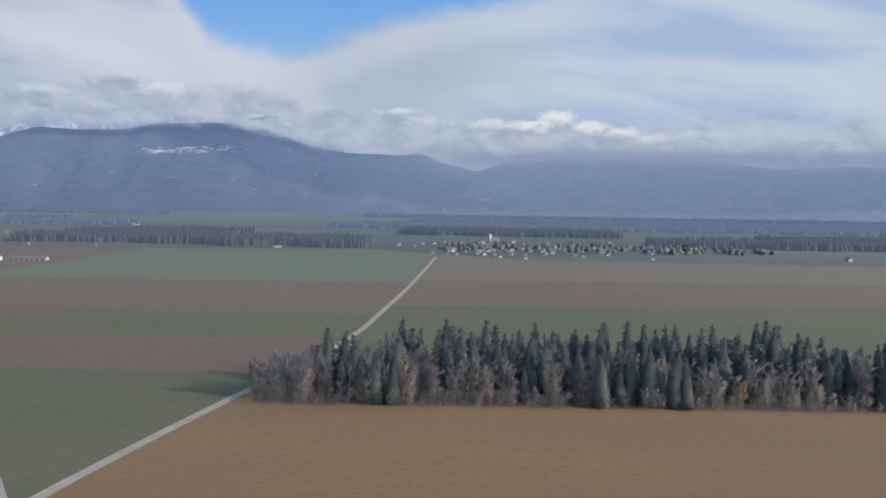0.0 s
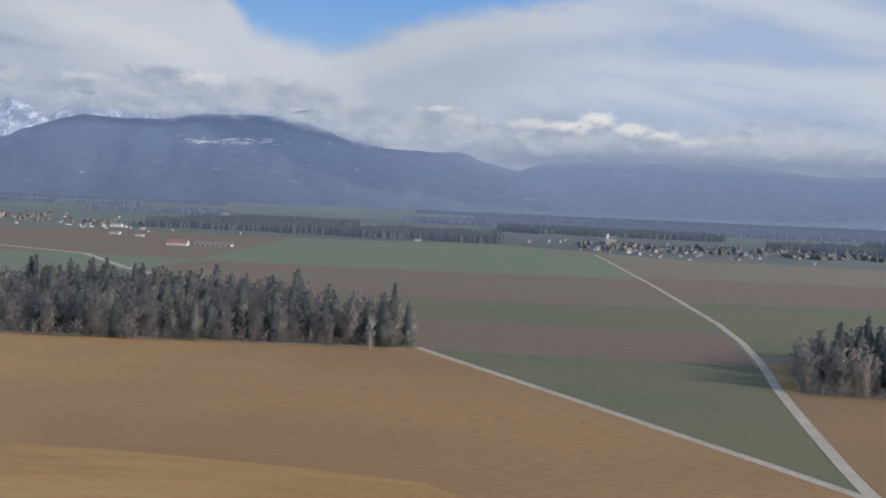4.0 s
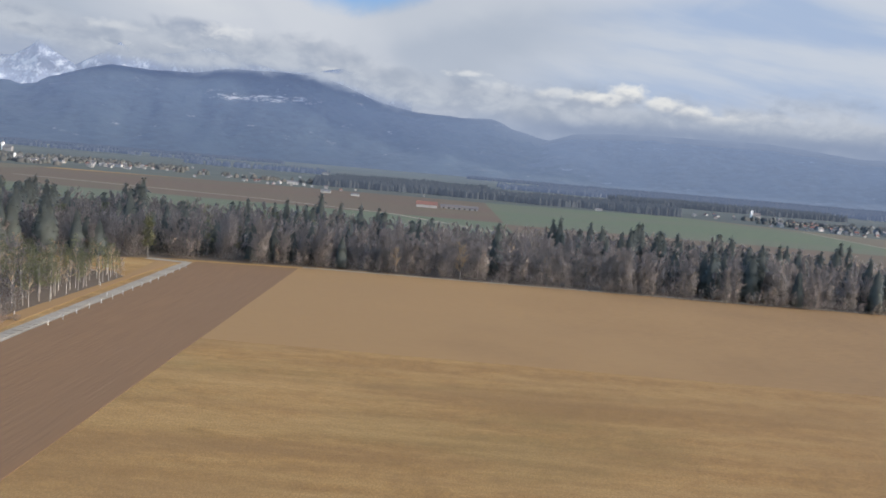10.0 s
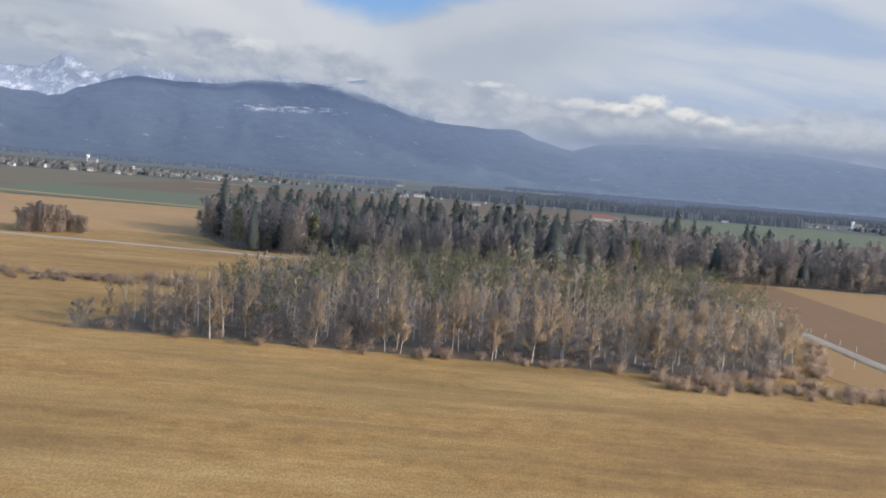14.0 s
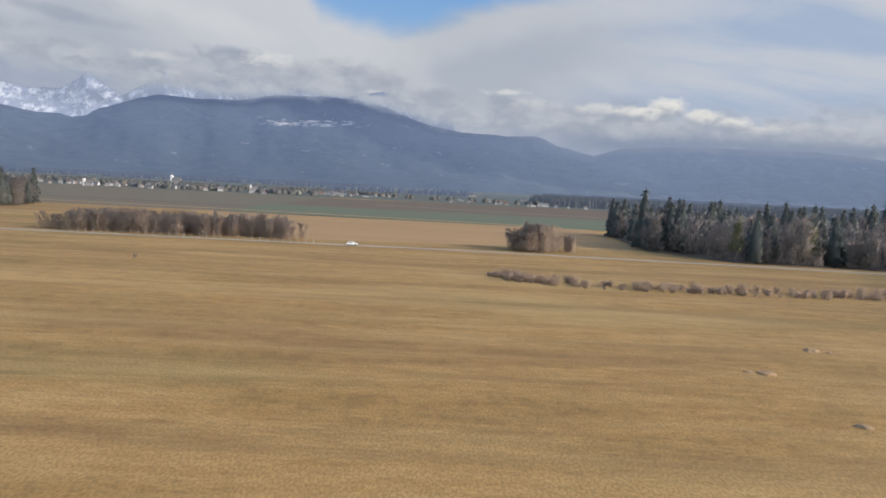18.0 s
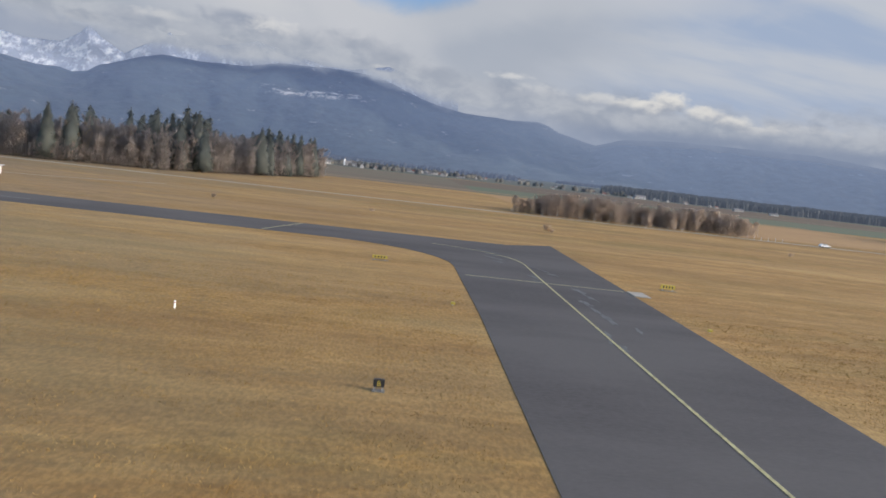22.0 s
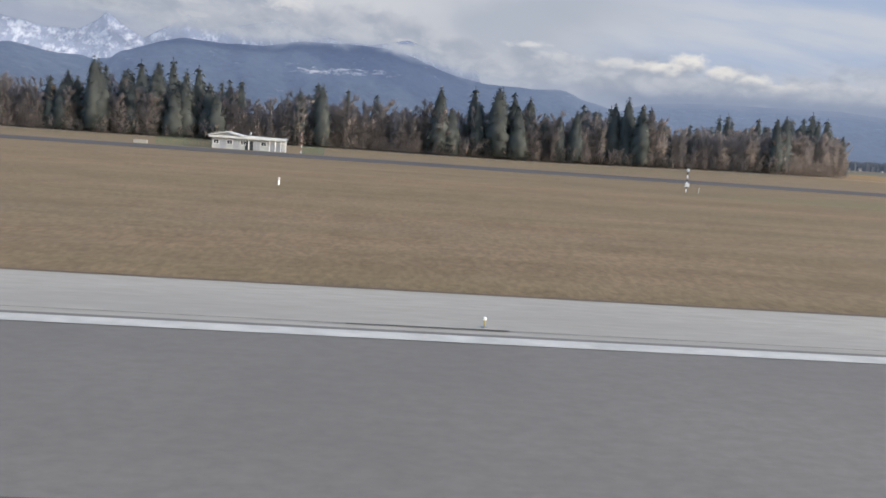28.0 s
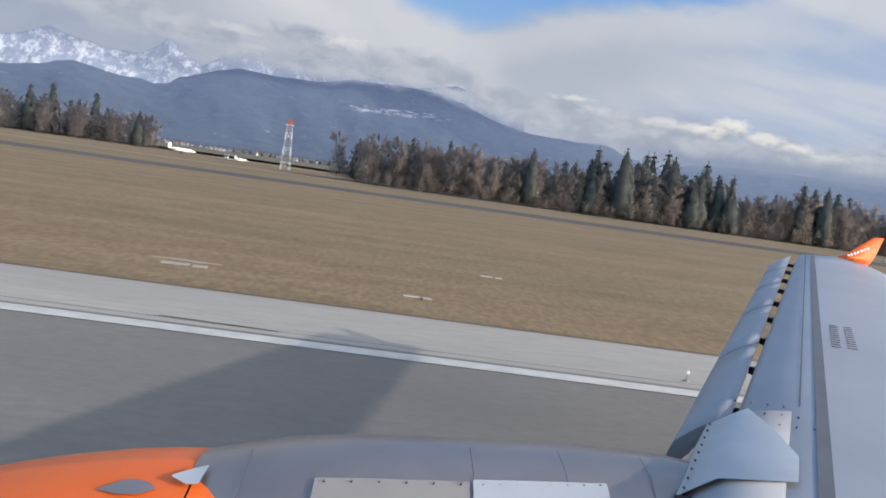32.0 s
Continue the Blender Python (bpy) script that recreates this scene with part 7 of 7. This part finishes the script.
    for k in range(9):
        y = 2.66 + 0.1 * k
        part("fastener", rod((seal_x(y) - 0.58, y, skin_z(y) - 0.08), (seal_x(y) - 0.585, y, skin_z(y) - 0.074), 0.005, n=6), SEAL, panel)
    for dx in (0.02, 0.13):
        part("vent", box(0.07, 0.012, 0.10, (seal_x(2.62) - 0.6 + dx, 2.608, skin_z(2.62) - 0.19)), DARK_GAP, panel)
    # engine: a turned nacelle with bare lip, orange cowl and grey rear
    ey, ez = 2.98, 1.345

    def turned(prof, a0=0.0, a1=360.0, n=40):
        rows = []
        for x, r in prof:
            rows.append([(x, ey + r * math.sin(radians(a0 + (a1 - a0) * k / n)), ez + r * math.cos(radians(a0 + (a1 - a0) * k / n))) for k in range(n + 1)])
        return loft(rows)

    part("inlet_lip", turned([(-0.40, 0.52), (-0.66, 0.53), (-0.75, 0.56), (-0.72, 0.60), (-0.52, 0.652)]), COWL_METAL, t, "bare metal inlet lip")
    part("inlet_duct", turned([(-0.40, 0.52), (0.3, 0.58), (0.31, 0.05)]), DARK_GAP, t)
    cowl = part("fan_cowl", turned([(-0.52, 0.655), (-0.3, 0.722), (-0.1, 0.772), (0.15, 0.825), (0.34, 0.853), (0.52, 0.872)]), ORANGE_PAINT, t, "bright orange engine cowl")
    part("vent", loft([[(0.16, ey - 0.235, ez + 0.796), (0.165, ey - 0.23, ez + 0.799)], [(0.26, ey - 0.275, ez + 0.806), (0.27, ey - 0.185, ez + 0.834)], [(0.34, ey - 0.275, ez + 0.815), (0.35, ey - 0.20, ez + 0.838)], [(0.39, ey - 0.245, ez + 0.828), (0.395, ey - 0.235, ez + 0.831)]]), COWL_METAL, cowl)
    part("strake_fairing", loft([[(0.44, ey - 0.19, ez + 0.868), (0.445, ey - 0.18, ez + 0.871)], [(0.51, ey - 0.23, ez + 0.858), (0.51, ey - 0.13, ez + 0.884)], [(0.56, ey - 0.235, ez + 0.866), (0.57, ey - 0.11, ez + 0.90)]]), PALE_PANEL, cowl, "small pale triangular fairing")
    part("reverser_cowl", turned([(0.528, 0.872), (1.0, 0.87), (1.7, 0.80), (2.1, 0.72)]), ORANGE_PAINT, t, "orange rear engine cowl")
    part("exhaust", turned([(2.1, 0.70), (2.6, 0.52), (3.1, 0.36), (3.1, 0.05)]), COWL_METAL, t)
    # grey pylon fairing over the nacelle
    rr = []
    for x, top, hw in ((0.50, 2.225, 0.36), (0.66, 2.265, 0.41), (0.9, 2.318, 0.46), (1.15, 2.356, 0.48), (1.6, 2.394, 0.48), (2.1, 2.435, 0.45), (2.55, 2.455, 0.38), (2.8, 2.435, 0.28)):
        rr.append([(x, ey + 0.02 + hw * c, top - dz) for c, dz in ((-1.15, 0.46), (-1.02, 0.25), (-0.82, 0.11), (-0.45, 0.025), (0, 0), (0.45, 0.025), (0.82, 0.11), (1.02, 0.25), (1.15, 0.46))])
    fair = part("pylon_fairing", loft(rr), COWL_METAL, t, "bare grey metal pylon fairing")
    rr = []
    for x, top, hw in ((1.66, 2.399, 0.477), (1.9, 2.419, 0.462), (2.22, 2.440, 0.431)):
        rr.append([(x, ey + 0.02 + hw * c, top - dz + 0.006) for c, dz in ((-0.54, 0.040), (-0.68, 0.070), (-0.84, 0.118), (-1.0, 0.235))])
    pan = part("pale_panel", loft(rr), PALE_PANEL, t, "pale riveted panel on the pylon")
    for k in range(8):
        x = 1.70 + k * 0.07
        y = ey + 0.02 - 0.585 * (0.475 - 0.06 * k / 7)
        part("fastener", rod((x, y, 2.352 + 0.006 * k), (x, y, 2.359 + 0.006 * k), 0.005, n=6), SEAL, pan)
    # a warm reflection in the metal, painted as a raised patch with fasteners
    rr = []
    for x, top, hw in ((1.02, 2.338, 0.472), (1.25, 2.366, 0.48), (1.645, 2.398, 0.477)):
        rr.append([(x, ey + 0.02 + hw * c, top - dz + 0.004) for c, dz in ((-0.56, 0.044), (-0.70, 0.076), (-0.84, 0.118), (-1.0, 0.235), (-1.1, 0.37))])
    door = part("reflection_patch", loft(rr), WARM_REFLECTION, t, "warm grey reflection painted on the pylon fairing")
    for k in range(6):
        x = 1.06 + 0.11 * k
        part("fastener", rod((x, ey + 0.02 - 0.285, float(np.interp(x, (1.02, 1.645), (2.290, 2.352)))), (x, ey + 0.02 - 0.287, float(np.interp(x, (1.02, 1.645), (2.298, 2.360)))), 0.005, n=6), SEAL, door)
    for x in (0.72, 1.66, 2.05, 2.42):
        rj = []
        for c, dz in ((-1.02, 0.245), (-0.82, 0.106), (-0.45, 0.02), (0, -0.004)):
            hw = float(np.interp(x, (0.66, 0.9, 1.15, 1.6, 2.1, 2.55), (0.41, 0.46, 0.48, 0.48, 0.45, 0.38)))
            top = float(np.interp(x, (0.66, 0.9, 1.15, 1.6, 2.1, 2.55), (2.265, 2.318, 2.356, 2.394, 2.435, 2.455)))
            rj.append([(x, ey + 0.02 + hw * c, top + 0.003 - dz), (x + 0.003, ey + 0.02 + hw * c, top + 0.003 - dz)])
        part("joint", loft(rj), SEAL, fair)
    # main landing gear under the wing
    g = part("gear_leg", rod((5.6, 1.3, 0.42), (5.6, 1.35, 2.3), 0.09, n=12), STEEL, t)
    for sy in (-0.32, 0.32):
        wh = part("wheel", rod((5.6, 1.3 + sy - 0.15, 0.475), (5.6, 1.3 + sy + 0.15, 0.475), 0.44, n=24), BLACK_PAINT, t)
        part("rim", rod((5.6, 1.3 + sy - 0.155, 0.475), (5.6, 1.3 + sy + 0.155, 0.475), 0.2, n=16), STEEL, wh)
    part("axle", rod((5.6, 0.95, 0.475), (5.6, 1.65, 0.475), 0.06), STEEL, t)
    part("drag_strut", rod((5.6, 1.32, 0.9), (4.3, 1.35, 2.2), 0.06), STEEL, t)


airliner()
